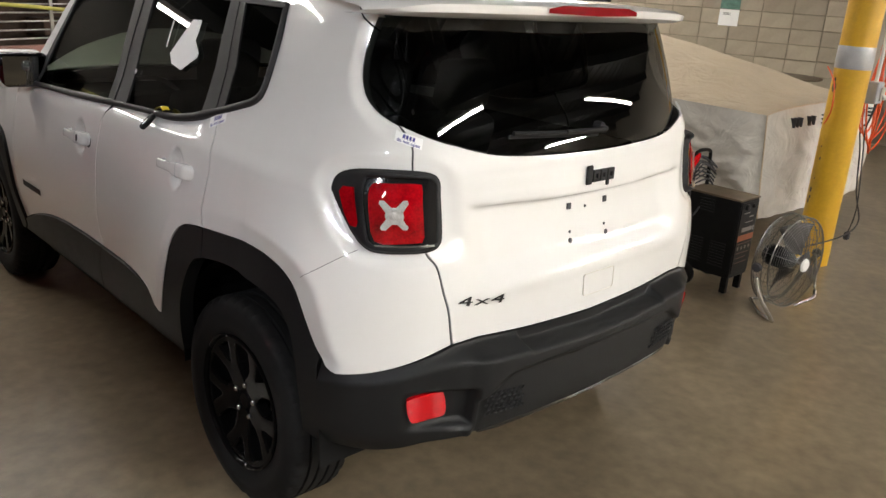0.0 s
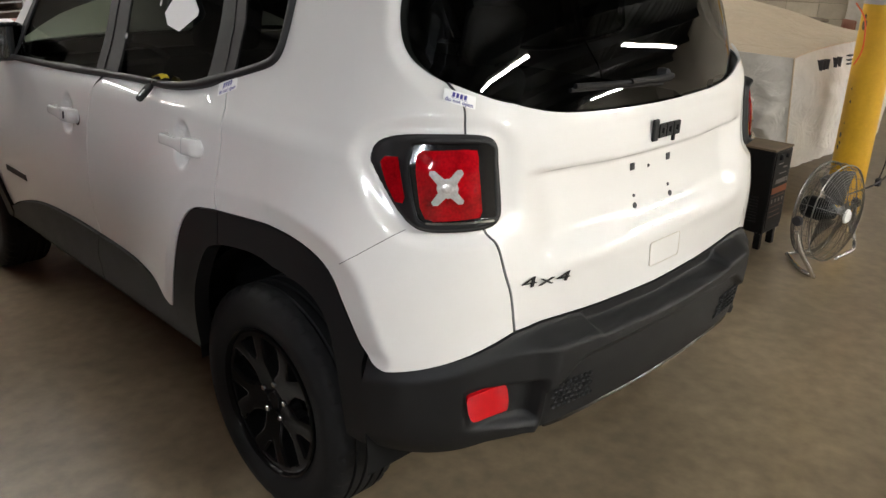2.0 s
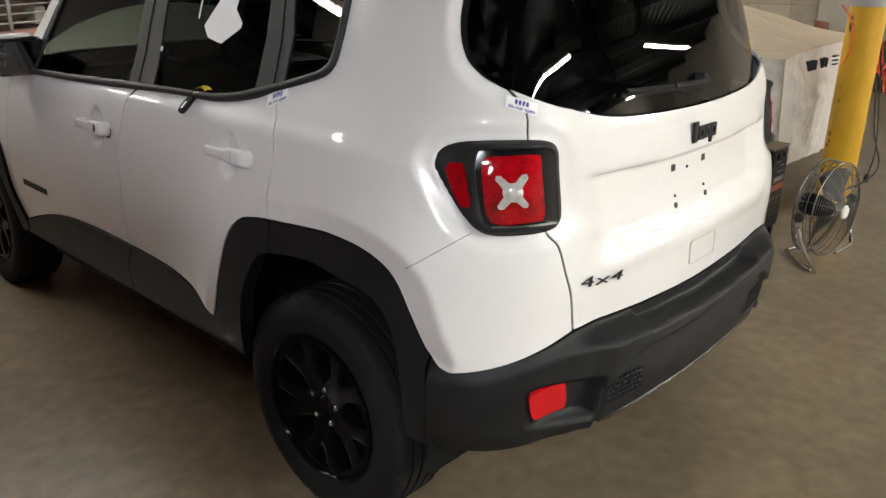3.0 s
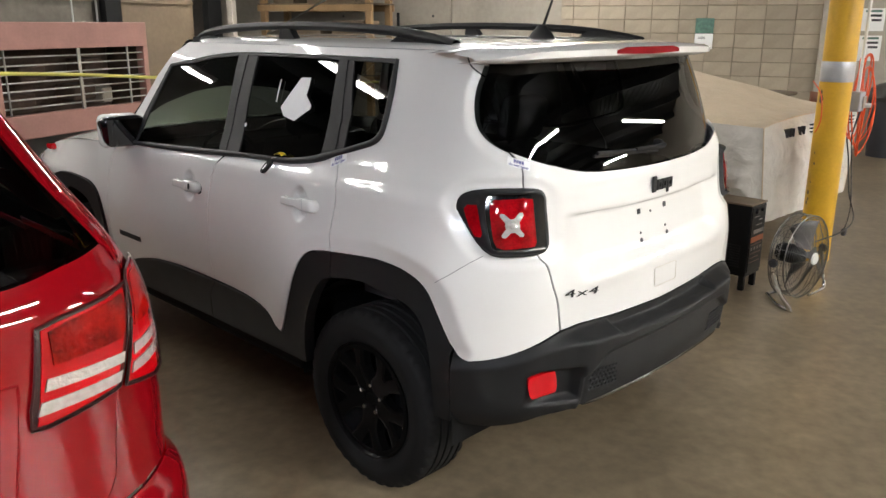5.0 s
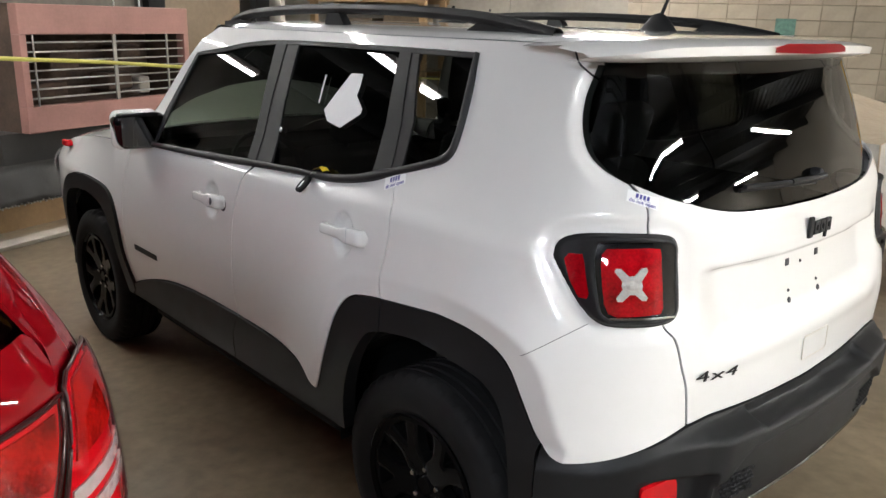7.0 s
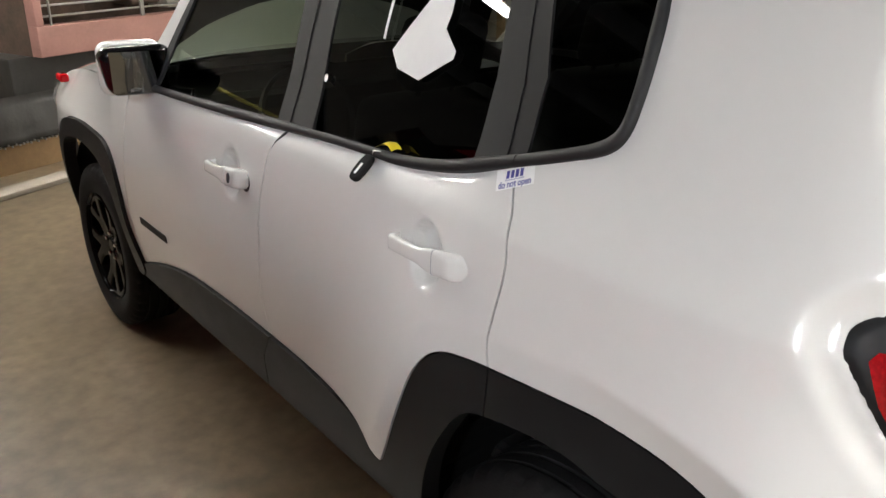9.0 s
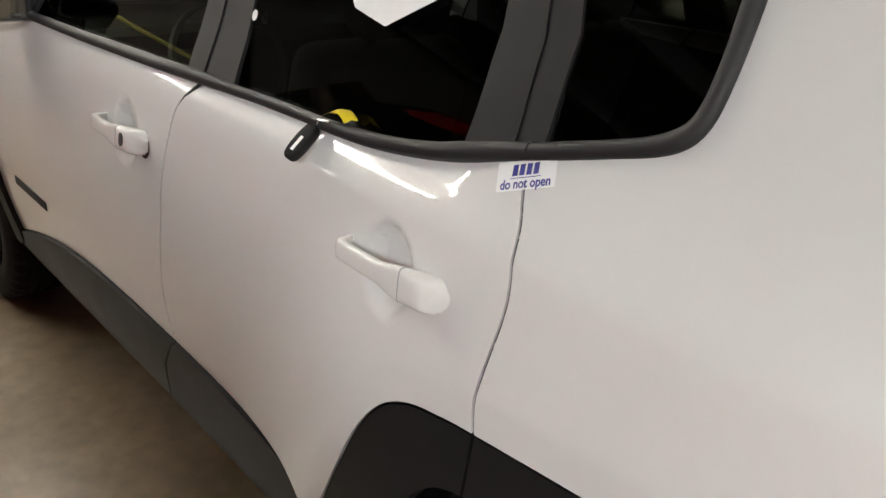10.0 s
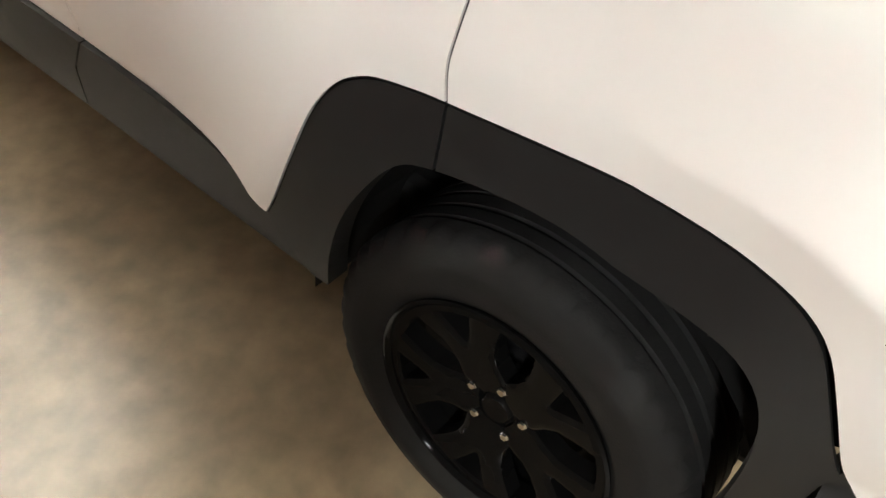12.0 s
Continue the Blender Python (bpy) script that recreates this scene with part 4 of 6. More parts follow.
outer, inner = loop_at(HOUSING, 0.685, 1.112, 120), loop_at(OPENING, 0.685, 1.112, 120)
bm = bmesh.new()
rows = [[out(u, z, -0.045) for u, z in outer]]
for t in (0.0, 0.05, 0.10, 0.17, 0.27, 0.40, 0.55, 0.70, 0.83, 0.92, 1.0):
    ring = [(a[0] + (b[0] - a[0]) * t, a[1] + (b[1] - a[1]) * t) for a, b in zip(outer, inner)]
    rows.append([out(u, z, hood(u, z) - 0.003 * soft((t - 0.88) / 0.12)) for u, z in ring])
rows.append([out(u, z, 0.002) for u, z in inner])
grid(bm, [r + [r[0]] for r in rows])
bmesh.ops.remove_doubles(bm, verts=bm.verts, dist=0.0001)
first = part("tail_lamp", bm, TRIM_BLACK, suv, "red tail lamp in a black rounded square housing", smooth=True)
second = tagged(new("tail_lamp", first.data), "red tail lamp in a black rounded square housing")
second.parent = suv
second.scale[0] = -1
for_lamp = [first, second]
RED_FIELD = [(0.744, 1.172), (0.738, 1.184), (0.66, 1.190), (0.635, 1.188), (0.630, 1.17), (0.626, 1.05), (0.632, 1.036), (0.715, 1.030), (0.731, 1.036), (0.738, 1.06)]
MARKER = [(0.809, 1.155), (0.803, 1.168), (0.778, 1.168), (0.772, 1.150), (0.764, 1.080), (0.768, 1.068), (0.783, 1.068), (0.797, 1.10)]
for lamp, s in zip(for_lamp, (1, -1)):
    def piece(name, poly, mat, off, lip=0.004, label="", smooth_cells=0.012):
        me = panel_mesh(poly, off, gap=0, lip=lip, cell=smooth_cells)
        me.materials.append(mat)
        ob = tagged(new(name, me), label)
        ob.parent = lamp
        return ob
    piece("back", OPENING, GLOSS_BLACK, 0.0045, 0)
    piece("lens", RED_FIELD, RED_LENS, lambda u, z: 0.0175 - 0.010 * min(1, math.hypot((u - 0.685) / 0.07, (z - 1.108) / 0.09)) ** 2, label="red lens")
    cx, cz = 0.688, 1.106
    for du, dz in ((0.026, 0.034), (-0.023, 0.037), (0.024, -0.034), (-0.022, -0.031)):
        n = math.hypot(du, dz)
        px, pz = -dz / n * 0.0066, du / n * 0.0066
        tip = [(cx + du + px, cz + dz + pz), (cx + du * 1.12, cz + dz * 1.12), (cx + du - px, cz + dz - pz), (cx - px * 1.5, cz - pz * 1.5), (cx + px * 1.5, cz + pz * 1.5)]
        piece("lens_arm", tip, CLEAR_LENS, 0.0205, 0.012, "clear cross-shaped lens", 0.006)
    piece("lens_centre", [(cx + 0.019 * math.cos(a * math.tau / 16), cz + 0.022 * math.sin(a * math.tau / 16)) for a in range(16)], CLEAR_LENS, lambda u, z: 0.0240 - 0.006 * min(1, math.hypot(u - cx, z - cz) / 0.02), 0.012, "", 0.006)
    piece("side_marker", MARKER, RED_LENS, lambda u, z: hood(u, z) + 0.003, 0.006, "dark red side marker")
    piece("drip_edge", [(0.73, 1.024), (0.61, 1.026), (0.610, 1.031), (0.73, 1.029)], CHROME, 0.020, 0.01)

# ---- reflectors, grilles and lower lip of the bumper ----
for s in (1, -1):
    poly = [(s * u, z) for u, z in smooth_line([(0.657, 0.592), (0.648, 0.605), (0.588, 0.602), (0.577, 0.594), (0.571, 0.56), (0.569, 0.530), (0.578, 0.517), (0.632, 0.520), (0.646, 0.530), (0.654, 0.56)], 3, True)]
    me = panel_mesh(poly, lambda u, z: bumper_out(u, z) + 0.012, gap=0, lip=0.02, cell=0.0125)
    me.materials.append(RED_BRIGHT)
    ob = tagged(new("reflector", me), "bright red rear reflector")
    ob.parent = rear_bumper
    bm = bmesh.new()
    for i in range(8):
        for j in range(5):
            u, z = 0.338 + 0.0200 * i + 0.0100 * (j % 2) + 0.003 * j, 0.515 + 0.0155 * j + 0.008 * i / 8
            if u < 0.494 - 0.004 * j:
                vs = [out(s * (u + 0.0056 * math.cos(k * math.tau / 6)), z + 0.0044 * math.sin(k * math.tau / 6), bumper_out(u, z) + 0.0012) for k in range(6)]
                ws = [out(s * (u + 0.0082 * math.cos(k * math.tau / 6)), z + 0.0066 * math.sin(k * math.tau / 6), bumper_out(u, z) + 0.0045) for k in range(6)]
                a, b = [bm.verts.new(v) for v in vs], [bm.verts.new(w) for w in ws]
                bm.faces.new(a)
                for k in range(6):
                    bm.faces.new((a[k], a[(k + 1) % 6], b[(k + 1) % 6], b[k]))
    part("mesh_grille", bm, TRIM_BLACK, rear_bumper, "honeycomb patterned grille")
bm = bmesh.new()
grid(bm, [[out(u, 0.467, bumper_out(u, 0.467) + o) + Vector((0, 0, dz)) for o, dz in ((0.002, 0.004), (0.004 * soft((0.492 - abs(u)) / 0.05), -0.004), (-0.004, -0.003 - 0.013 * soft((0.492 - abs(u)) / 0.08)), (-0.06, -0.004 - 0.016 * soft((0.492 - abs(u)) / 0.08)))] for u in [k * 0.0245 - 0.49 for k in range(41)]])
part("lower_lip", bm, GLOSS_BLACK, rear_bumper, "gloss black lower edge", smooth=True)

# ---- gate furniture ----
for u, z, sq in ((0.092, 1.067, 1), (-0.092, 1.067, 1), (0.092, 0.964, 0), (-0.092, 0.964, 0), (0.012, 1.058, 2), (0.092, 0.992, 2), (-0.085, 0.992, 2)):
    bm = bmesh.new()
    if sq == 1:
        box(bm, (-0.010, -0.010, -0.01), (0.010, 0.010, 0.003), 0.002)
    else:
        r = 0.009 if sq == 0 else 0.005
        lathe(bm, [(0, 0.003), (r * 0.8, 0.003), (r, 0.001), (r, -0.01)], 14, "z")
    placed(part("plate_fixing", bm, INK, tailgate), seat_on(u + 0.004, z, gate_dish(u, z)))
# badge as plain blocks
x = -0.066
for w, lo, hi, hole in ((0.026, -0.026, 0.034, 0), (0.032, -0.020, 0.018, 1), (0.032, -0.020, 0.018, 1), (0.034, -0.036, 0.018, 1)):
    bm = boxes(((x, lo, 0), (x + w, hi, 0.010)), bevel=0.0045)
    if hole:
        bm.free()
        bm = boxes(((x, lo, 0), (x + 0.011, hi, 0.010)), ((x + w - 0.011, -0.020, 0), (x + w, hi, 0.010)), ((x + 0.009, hi - 0.012, 0), (x + w - 0.009, hi, 0.010)), ((x + 0.009, -0.020, 0), (x + w - 0.009, -0.009, 0.010)), bevel=0.002)
    placed(part("badge_block", bm, TRIM_BLACK, tailgate), seat_on(0.003, 1.160, gate_dish(0, 1.16) + 0.001))
    x += w + 0.004
mark = writing("four_by_four_mark", "4x4", 0.041, TRIM_BLACK, tailgate, Matrix(), 0.001, -0.0001, 1.10)
for v in mark.data.vertices:
    x, z = 0.496 - 2.6 * v.co.x - 0.25 * v.co.y, 0.856 + 0.92 * v.co.y
    u = x if x < 0.55 else 0.55 + 0.45 * math.asin(((x - 0.55) / 0.349) ** 1.25) / (math.pi / 2)
    z += 0.10 * (x - 0.485)
    v.co = out(u, z, gate_dish(u, z) + 0.0055 + v.co.z)
lid = [(0.062, 0.848), (0.055, 0.853), (-0.090, 0.853), (-0.097, 0.846), (-0.106, 0.785), (-0.100, 0.777), (0.045, 0.777), (0.052, 0.785)]
me = panel_mesh(lid, lambda u, z: gate_dish(u, z) + 0.0022, gap=0, lip=0.004, cell=0.02)
me.materials.append(WHITE)
cover_lid = new("sticker_film", me)
cover_lid.parent = tailgate
bm = bmesh.new()
tube(bm, [out(u, z, gate_dish(u, z) + 0.003) for u, z in dense(lid, 0.01)], 0.0009, 6, True)
part("film_edge", bm, FILM_EDGE, cover_lid)
# wiper
bm = bmesh.new()
tube(bm, [out(0.36, 1.300, 0.014), out(0.25, 1.2955, 0.016), out(0.12, 1.291, 0.018), out(-0.02, 1.287, 0.018)], 0.007, 8)
tube(bm, [out(0.37, 1.294, 0.004), out(0.0, 1.279, 0.004)], 0.006, 6)
wiper = part("rear_wiper", bm, TRIM_BLACK, suv, "black rear wiper", smooth=True)
bm = bmesh.new()
lathe(bm, [(0.0, 0.028), (0.012, 0.025), (0.019, 0.010), (0.020, 0.0)], 20, "z")
placed(part("pivot_cap", bm, TRIM_BLACK, wiper, smooth=True), seat_on(-0.01, 1.300, -0.002))
bm = bmesh.new()
tube(bm, [out(0.16, 1.2935, 0.020), out(0.05, 1.291, 0.024), out(-0.02, 1.292, 0.026)], 0.008, 8)
part("wiper_arm", bm, TRIM_BLACK, wiper, smooth=True)


# ---- door handles, mirror, marks ----
def handle(door, u0, u1, z, keyed):
    bm = bmesh.new()
    rows = []
    for k in range(29):
        t = k / 28
        u = u0 + (u1 - u0) * t
        # t = 0 at the hinge end, 1 at the fat rear end
        h = 0.0150 + 0.0090 * soft((t - 0.50) / 0.2) - 0.013 * soft((t - 0.90) / 0.10) ** 2 - 0.006 * soft((0.08 - t) / 0.08)
        lift = 0.034 + 0.010 * math.sin(math.pi * min(1, t * 1.05)) - 0.026 * soft((t - 0.86) / 0.14) - 0.022 * soft((0.10 - t) / 0.10)
        thick = 0.016 + 0.030 * soft((t - 0.66) / 0.22) + 0.030 * soft((0.14 - t) / 0.10)
        row = []
        for a in range(25):
            b = math.tau * a / 24
            cz, co = math.cos(b), math.sin(b)
            cz = math.copysign(abs(cz) ** 0.5, cz)
            co = math.copysign(abs(co) ** 0.5, co)
            o = lift + (0 if co > 0 else -thick * 0.5) * 0 + (co - 1) * 0.5 * thick
            row.append(out(u, z + 0.005 + 0.004 * math.sin(math.pi * t) + h * cz, max(o, -0.004)))
        rows.append(row)
    grid(bm, rows)
    for r in (rows[0], rows[-1]):
        bm.faces.new([bm.verts.new(p) for p in r[:-1]])
    bmesh.ops.remove_doubles(bm, verts=bm.verts, dist=0.0004)
    hd = part("door_handle", bm, WHITE, door, "white pull handle", smooth=True)
    ring = rows[20]
    bm = bmesh.new()
    tube(bm, ring[:-1], 0.0009, 5, True)
    part("cap_seam", bm, GREY_BOX, hd)
    # flat black disc that paints the thin shadow gap of the handle's foot
    bm = bmesh.new()
    c = u1 + 0.017
    vs = [out(c + 0.024 * math.cos(a * math.tau / 20), z + 0.0245 * math.sin(a * math.tau / 20), 0.0012) for a in range(20)]
    bm.faces.new([bm.verts.new(v) for v in vs])
    part("gasket", bm, TRIM_BLACK, hd)
    if keyed:
        for uu, r in ((u1 + 0.075, 0.006), (u1 + 0.045, 0.009)):
            bm = bmesh.new()
            lathe(bm, [(0, 0.003), (r, 0.002), (r, -0.004)], 12, "z")
            ob = placed(part("lock_cap", bm, INK, hd), seat_on(uu, z + 0.008, 0.0375))
            ob.scale[1] = 1.6 if r > 0.007 else 1
    return hd


handle(rear_doors[0], 1.590, 1.352, 1.058, False)
handle(front_doors[0], 2.490, 2.262, 1.012, True)
bm = boxes(((-0.118, -0.013, 0), (0.118, 0.013, 0.003)), bevel=0.001)
placed(part("name_plate", bm, TRIM_BLACK, front_doors[0], "dark name plate"), seat_on(3.02, 0.664, 0.001))

mirror_m = pose(-0.912, 2.555, 1.209, 0, 0, -8)
bm = bmesh.new()
box(bm, (-0.105, -0.02, -0.078), (0.095, 0.10, 0.078), 0.035, 4)
for v in bm.verts:
    v.co.x *= 1 + 0.10 * v.co.z / 0.078
    v.co.z *= 1 - 0.25 * max(0, v.co.y) / 0.10
mirror_ob = placed(part("door_mirror", bm, GLOSS_BLACK, suv, "black door mirror with a white cap", smooth=True), mirror_m)
bm = bmesh.new()
box(bm, (-0.110, 0.025, -0.083), (0.085, 0.108, 0.083), 0.035, 4)
part("cap", bm, WHITE, mirror_ob, "white mirror cap", smooth=True)
bm = boxes(((-0.088, -0.0235, -0.062), (0.080, -0.0195, 0.062)), bevel=0.0018)
part("glass", bm, MIRROR, mirror_ob, "mirror glass")
bm = bmesh.new()
tube(bm, [(0.06, 0.03, -0.06), (0.11, 0.0, -0.085), (0.15, -0.02, -0.09)], 0.026, 8)
part("arm", bm, TRIM_BLACK, mirror_ob, smooth=True)
right_mirror = copy_thing(mirror_ob, pose(0.912, 2.555, 1.209, 0, 0, 8) @ Matrix.Diagonal((-1, 1, 1, 1)))


def sticker(u0, z0, w, h, turn, size=1.0):
    """Seal sticker with a row of blue blocks and a line of writing, laid over the panel gap."""
    ca, sa = size * math.cos(radians(turn)), size * math.sin(radians(turn))
    t = tagged(new("seal_sticker"), "white seal sticker with blue print across a panel gap", "sticker")

    def at(x, y):
        return (u0 - (x * ca - y * sa), z0 + x * sa + y * ca)

    def high(u, z):
        return max(flank(u, z), gate_dish(u, z)) if u < 1 else 0.0

    def lay(name, corners, mat, off):
        me = panel_mesh([at(x, y) for x, y in corners], lambda u, z: off + high(u, z), gap=0, lip=0, cell=0.01)
        me.materials.append(mat)
        ob = new(name, me)
        ob.parent = t

    lay("paper", [(-w / 2, -h / 2), (w / 2, -h / 2), (w / 2, h / 2), (-w / 2, h / 2)], PAPER, 0.0012)
    for k in range(4):
        x0 = -0.021 + 0.0105 * k
        lay("printed_block", [(x0, 0.0), (x0 + 0.0075, 0.0), (x0 + 0.0085, 0.0125), (x0 + 0.001, 0.0125)], BLUE_INK, 0.0016)
    lay("printed_rule", [(-0.023, -0.0030), (0.022, -0.0030), (0.022, -0.0022), (-0.023, -0.0022)], BLUE_INK, 0.0016)
    ob = writing("wording", "do not open", 0.0150, BLUE_INK, t, Matrix(), 0.0001)
    for v in ob.data.vertices:
        u, z = at(v.co.x, v.co.y - 0.0095)
        v.co = out(u, z, 0.0017 + high(u, z) + v.co.z)
    tagged(ob, "", kind="stuff")
    return t


sticker(1.288, 1.242, 0.088, 0.033, 20)
sticker(0.662, 1.2945, 0.088, 0.034, -16, 0.8)

# key fob hung from the rear door's window slot
fob = thing("key_fob", "black car key fob on a yellow tag at the door window", "key")
m = seat_on(1.708, 1.171, 0.016) @ pose(0, 0, 0, 0, 0, -4) @ pose(0, 0, 0, -18) @ Matrix.Scale(1.0, 4)
bm = bmesh.new()
box(bm, (-0.0185, -0.036, -0.007), (0.0185, 0.030, 0.007), 0.0066, 4)
for k in range(1, 8):
    y = -0.036 + 0.066 * k / 8
    bmesh.ops.bisect_plane(bm, geom=bm.verts[:] + bm.edges[:] + bm.faces[:], plane_co=(0, y, 0), plane_no=(0, 1, 0))
for v in bm.verts:
    v.co.x *= math.sqrt(max(0.12, 1 - (abs(v.co.y + 0.003) / 0.036) ** 2.6))
placed(part("shell", bm, RUBBER, fob, "black key shell", smooth=True), m)
bm = boxes(((-0.0035, -0.022, 0.0068), (0.0035, 0.004, 0.0074)), bevel=0.0003)
placed(part("label", bm, PAPER, fob, "white label strip"), m)
bm = boxes(((-0.003, 0.024, -0.002), (0.007, 0.034, 0.003)), bevel=0.002)
placed(part("ring_lug", bm, CHROME, fob), m)
bm = bmesh.new()
a = m @ Vector((0.004, 0.03, 0))
tube(bm, [a, a + Vector((-0.002, -0.004, 0.012)), out(1.672, 1.209, 0.013)], 0.0018, 6)
part("key_ring", bm, STEEL, fob)
bm = bmesh.new()
rows = []
for k in range(8):
    t = k / 7
    c = out(1.678 - 0.052 * t, 1.2125 + 0.010 * math.sin(t * math.pi) + 0.003 * t, 0.014 - 0.004 * t)
    rows.append([c + Vector((-0.010, 0, 0.004)), c + Vector((0.004, 0, 0.007)), c + Vector((0.016, 0, 0.004))])
grid(bm, rows)
part("tag", bm, YELLOW_TAG, fob, "yellow plastic tag", smooth=True)

# folded paper on the rear door glass
me = panel_mesh([(1.651, 1.517), (1.588, 1.519), (1.58, 1.483), (1.582, 1.454), (1.531, 1.418), (1.532, 1.403), (1.625, 1.353), (1.706, 1.366), (1.74, 1.398)], 0.004, gap=0, lip=0.0008, cell=0.03, place=side_sheet)
me.materials.append(PAPER)
tagged(new("folded_paper", me), "folded white paper stuck on the rear door window", "paper")

for name, poly in (("paper_strip", [(1.797, 1.504), (1.788, 1.504), (1.777, 1.416), (1.786, 1.416)]), ("round_sticker", [(1.977 + 0.008 * math.cos(a * math.tau / 12), 1.312 + 0.009 * math.sin(a * math.tau / 12)) for a in range(12)])):
    me = panel_mesh(poly, 0.004, gap=0, lip=0.0008, cell=0.03, place=side_sheet)
    me.materials.append(PAPER)
    tagged(new(name, me), "small white sticker on the rear door window", "sticker")

# ---- cabin ----
def seat(x, y, w=0.50, label="dark cloth car seat"):
    bm = bmesh.new()
    box(bm, (x - w / 2, y - 0.05, 0.50), (x + w / 2, y + 0.50, 0.68), 0.05, 3)
    s = part("seat", bm, CLOTH, suv, label, smooth=True)
    bm = bmesh.new()
    box(bm, (x - w / 2 + 0.02, -0.075, 0.0), (x + w / 2 - 0.02, 0.075, 0.60), 0.05, 3)
    placed(part("backrest", bm, CLOTH, s, smooth=True), pose(0, y - 0.02, 0.62, 14))
    bm = bmesh.new()
    box(bm, (x - 0.13, -0.05, 0.62), (x + 0.13, 0.05, 0.82), 0.04, 3)
    tube(bm, [(x - 0.06, 0, 0.55), (x - 0.06, 0, 0.66)], 0.008, 6)
    tube(bm, [(x + 0.06, 0, 0.55), (x + 0.06, 0, 0.66)], 0.008, 6)
    placed(part("headrest", bm, CLOTH, s, smooth=True), pose(0, y - 0.02, 0.62, 14))


seat(-0.36, 1.95)
seat(0.36, 1.95)
seat(-0.215, 1.15, 0.42)
seat(0.215, 1.15, 0.42)
bm = boxes(((-0.74, 2.62, 0.78), (0.74, 3.08, 1.08)), bevel=0.06)
part("dashboard", bm, TRIM, suv, "black dashboard")
bm = bmesh.new()
lathe(bm, [(0.165, 0.0), (0.182, 0.014), (0.182, -0.014), (0.165, 0.0)], 28, "y")
placed(part("steering_wheel", bm, TRIM_BLACK, suv, smooth=True), pose(-0.36, 2.50, 1.0, -24))
bm = boxes(((-0.70, 0.36, 0.70), (0.70, 1.0, 0.74)))
part("parcel_floor", bm, CLOTH, suv)
bm = bmesh.new()
grid(bm, [[(x, y, 1.625 + 0.02 * (1 - (x / 0.62) ** 2)) for x in (-0.62, -0.3, 0, 0.3, 0.62)] for y in (0.5, 1.0, 1.6, 2.2, 2.45)])
part("headlining", bm, GREY_BOX, suv, smooth=True)

# ---- the hall, turned against the parked cars ----
TURN = 22
HALL = pose(0, 0, 0, 0, 0, TURN)
XW, YW, XL, YB = 9.85, 9.6, -9.0, -13.0


def hall(name, bm, mat, label, category):
    """A piece of the setting, drawn along the hall's own axes."""
    ob = tagged(part(name, bm, mat), label, category, kind="structure")
    ob.matrix_basis = HALL
    return ob


def in_hall(x, y, z=0, turn=0):
    return HALL @ pose(x, y, z, 0, 0, turn)


bm = bmesh.new()
box(bm, (XL - 0.2, YB - 0.2, -0.2), (XW + 0.3, YW + 0.3, 0.0))
hall("floor", bm, FLOOR, "stained polished concrete floor", "floor")
hall("wall_south", boxes(((XL, YB - 0.2, 0), (XW, YB, CEILING))), PLASTER, "grey beige plastered hall wall", "wall")
hall("wall_west", boxes(((XL - 0.2, YB - 0.2, 0), (XL, YW + 0.2, CEILING))), DARK_WALL, "brown grey hall wall", "wall")
hall("wall_north", boxes(((XL, YW, 0), (XW, YW + 0.2, CEILING))), SHEET_WALL, "dark brown sheeted hall wall", "wall")
wall_east = hall("wall_east", boxes(((XW + 0.014, -0.80, 0), (XW + 0.2, 2.95, CEILING))), MORTAR, "tan painted concrete block wall", "wall")
hall("wall_concrete", boxes(((XW, 2.95, 0), (XW + 0.2, 4.86, CEILING)), ((XW, 4.872, 0), (XW + 0.2, YW + 0.2, CEILING))), PLASTER, "grey beige cast concrete wall panels", "wall")
hall("wall_drywall", boxes(((XW + 0.01, YB - 0.2, 0), (XW + 0.2, -0.80, CEILING))), PALE, "plain pale painted wall", "wall")
hall("trim_post", boxes(((XW - 0.06, -0.83, 0), (XW + 0.012, -0.72, CEILING)), bevel=0.004), PALE, "pale beige corner trim", "trim")
bm = bmesh.new()
box(bm, (XL - 0.2, YB - 0.2, CEILING), (XW + 0.3, YW + 0.3, CEILING + 0.2))
for k in range(63):
    x = XL + 0.3 * k
    box(bm, (x, YB, CEILING - 0.05), (x + 0.15, YW, CEILING))
for k in range(12):
    y = YB + 0.1 + 2.0 * k
    box(bm, (XL, y, CEILING - 0.3), (XW, y + 0.08, CEILING - 0.05))
hall("ceiling", bm, CEIL, "dark ribbed roof deck on joists", "ceiling")
for z in (2.15,):
    for y in (5.2, 6.05, 6.9, 3.6):
        bm = bmesh.new()
        lathe(bm, [(0, -0.003), (0.018, -0.002), (0.022, 0.0)], 12, "x")
        ob = part("tie_hole", bm, INK)
        ob.matrix_basis = in_hall(XW, y, z - 0.3 * (y > 4))
        tagged(ob, "dark form tie hole in concrete", "hole", kind="structure")


def strip_light(x, y, turn, length, glow):
    t = thing("strip_light", "fluorescent strip light with two bare tubes", "lamp", "strip lights under the roof", (x, y, LAMP_HEIGHT), turn)
    h = length / 2
    part("housing", boxes(((-h, -0.07, 0.03), (h, 0.07, 0.10)), bevel=0.01), WHITE_METAL, t)
    for s in (-1, 1):
        bm = bmesh.new()
        tube(bm, [(-h + 0.03, s * 0.045, 0), (h - 0.03, s * 0.045, 0)], 0.019, 10)
        part("tube", bm, glow, t)
    for xx in (-0.75 * h, 0.75 * h):
        bm = bmesh.new()
        tube(bm, [(xx, 0, 0.10), (xx, 0, CEILING - LAMP_HEIGHT)], 0.006, 6)
        part("hanger", bm, STEEL, t)


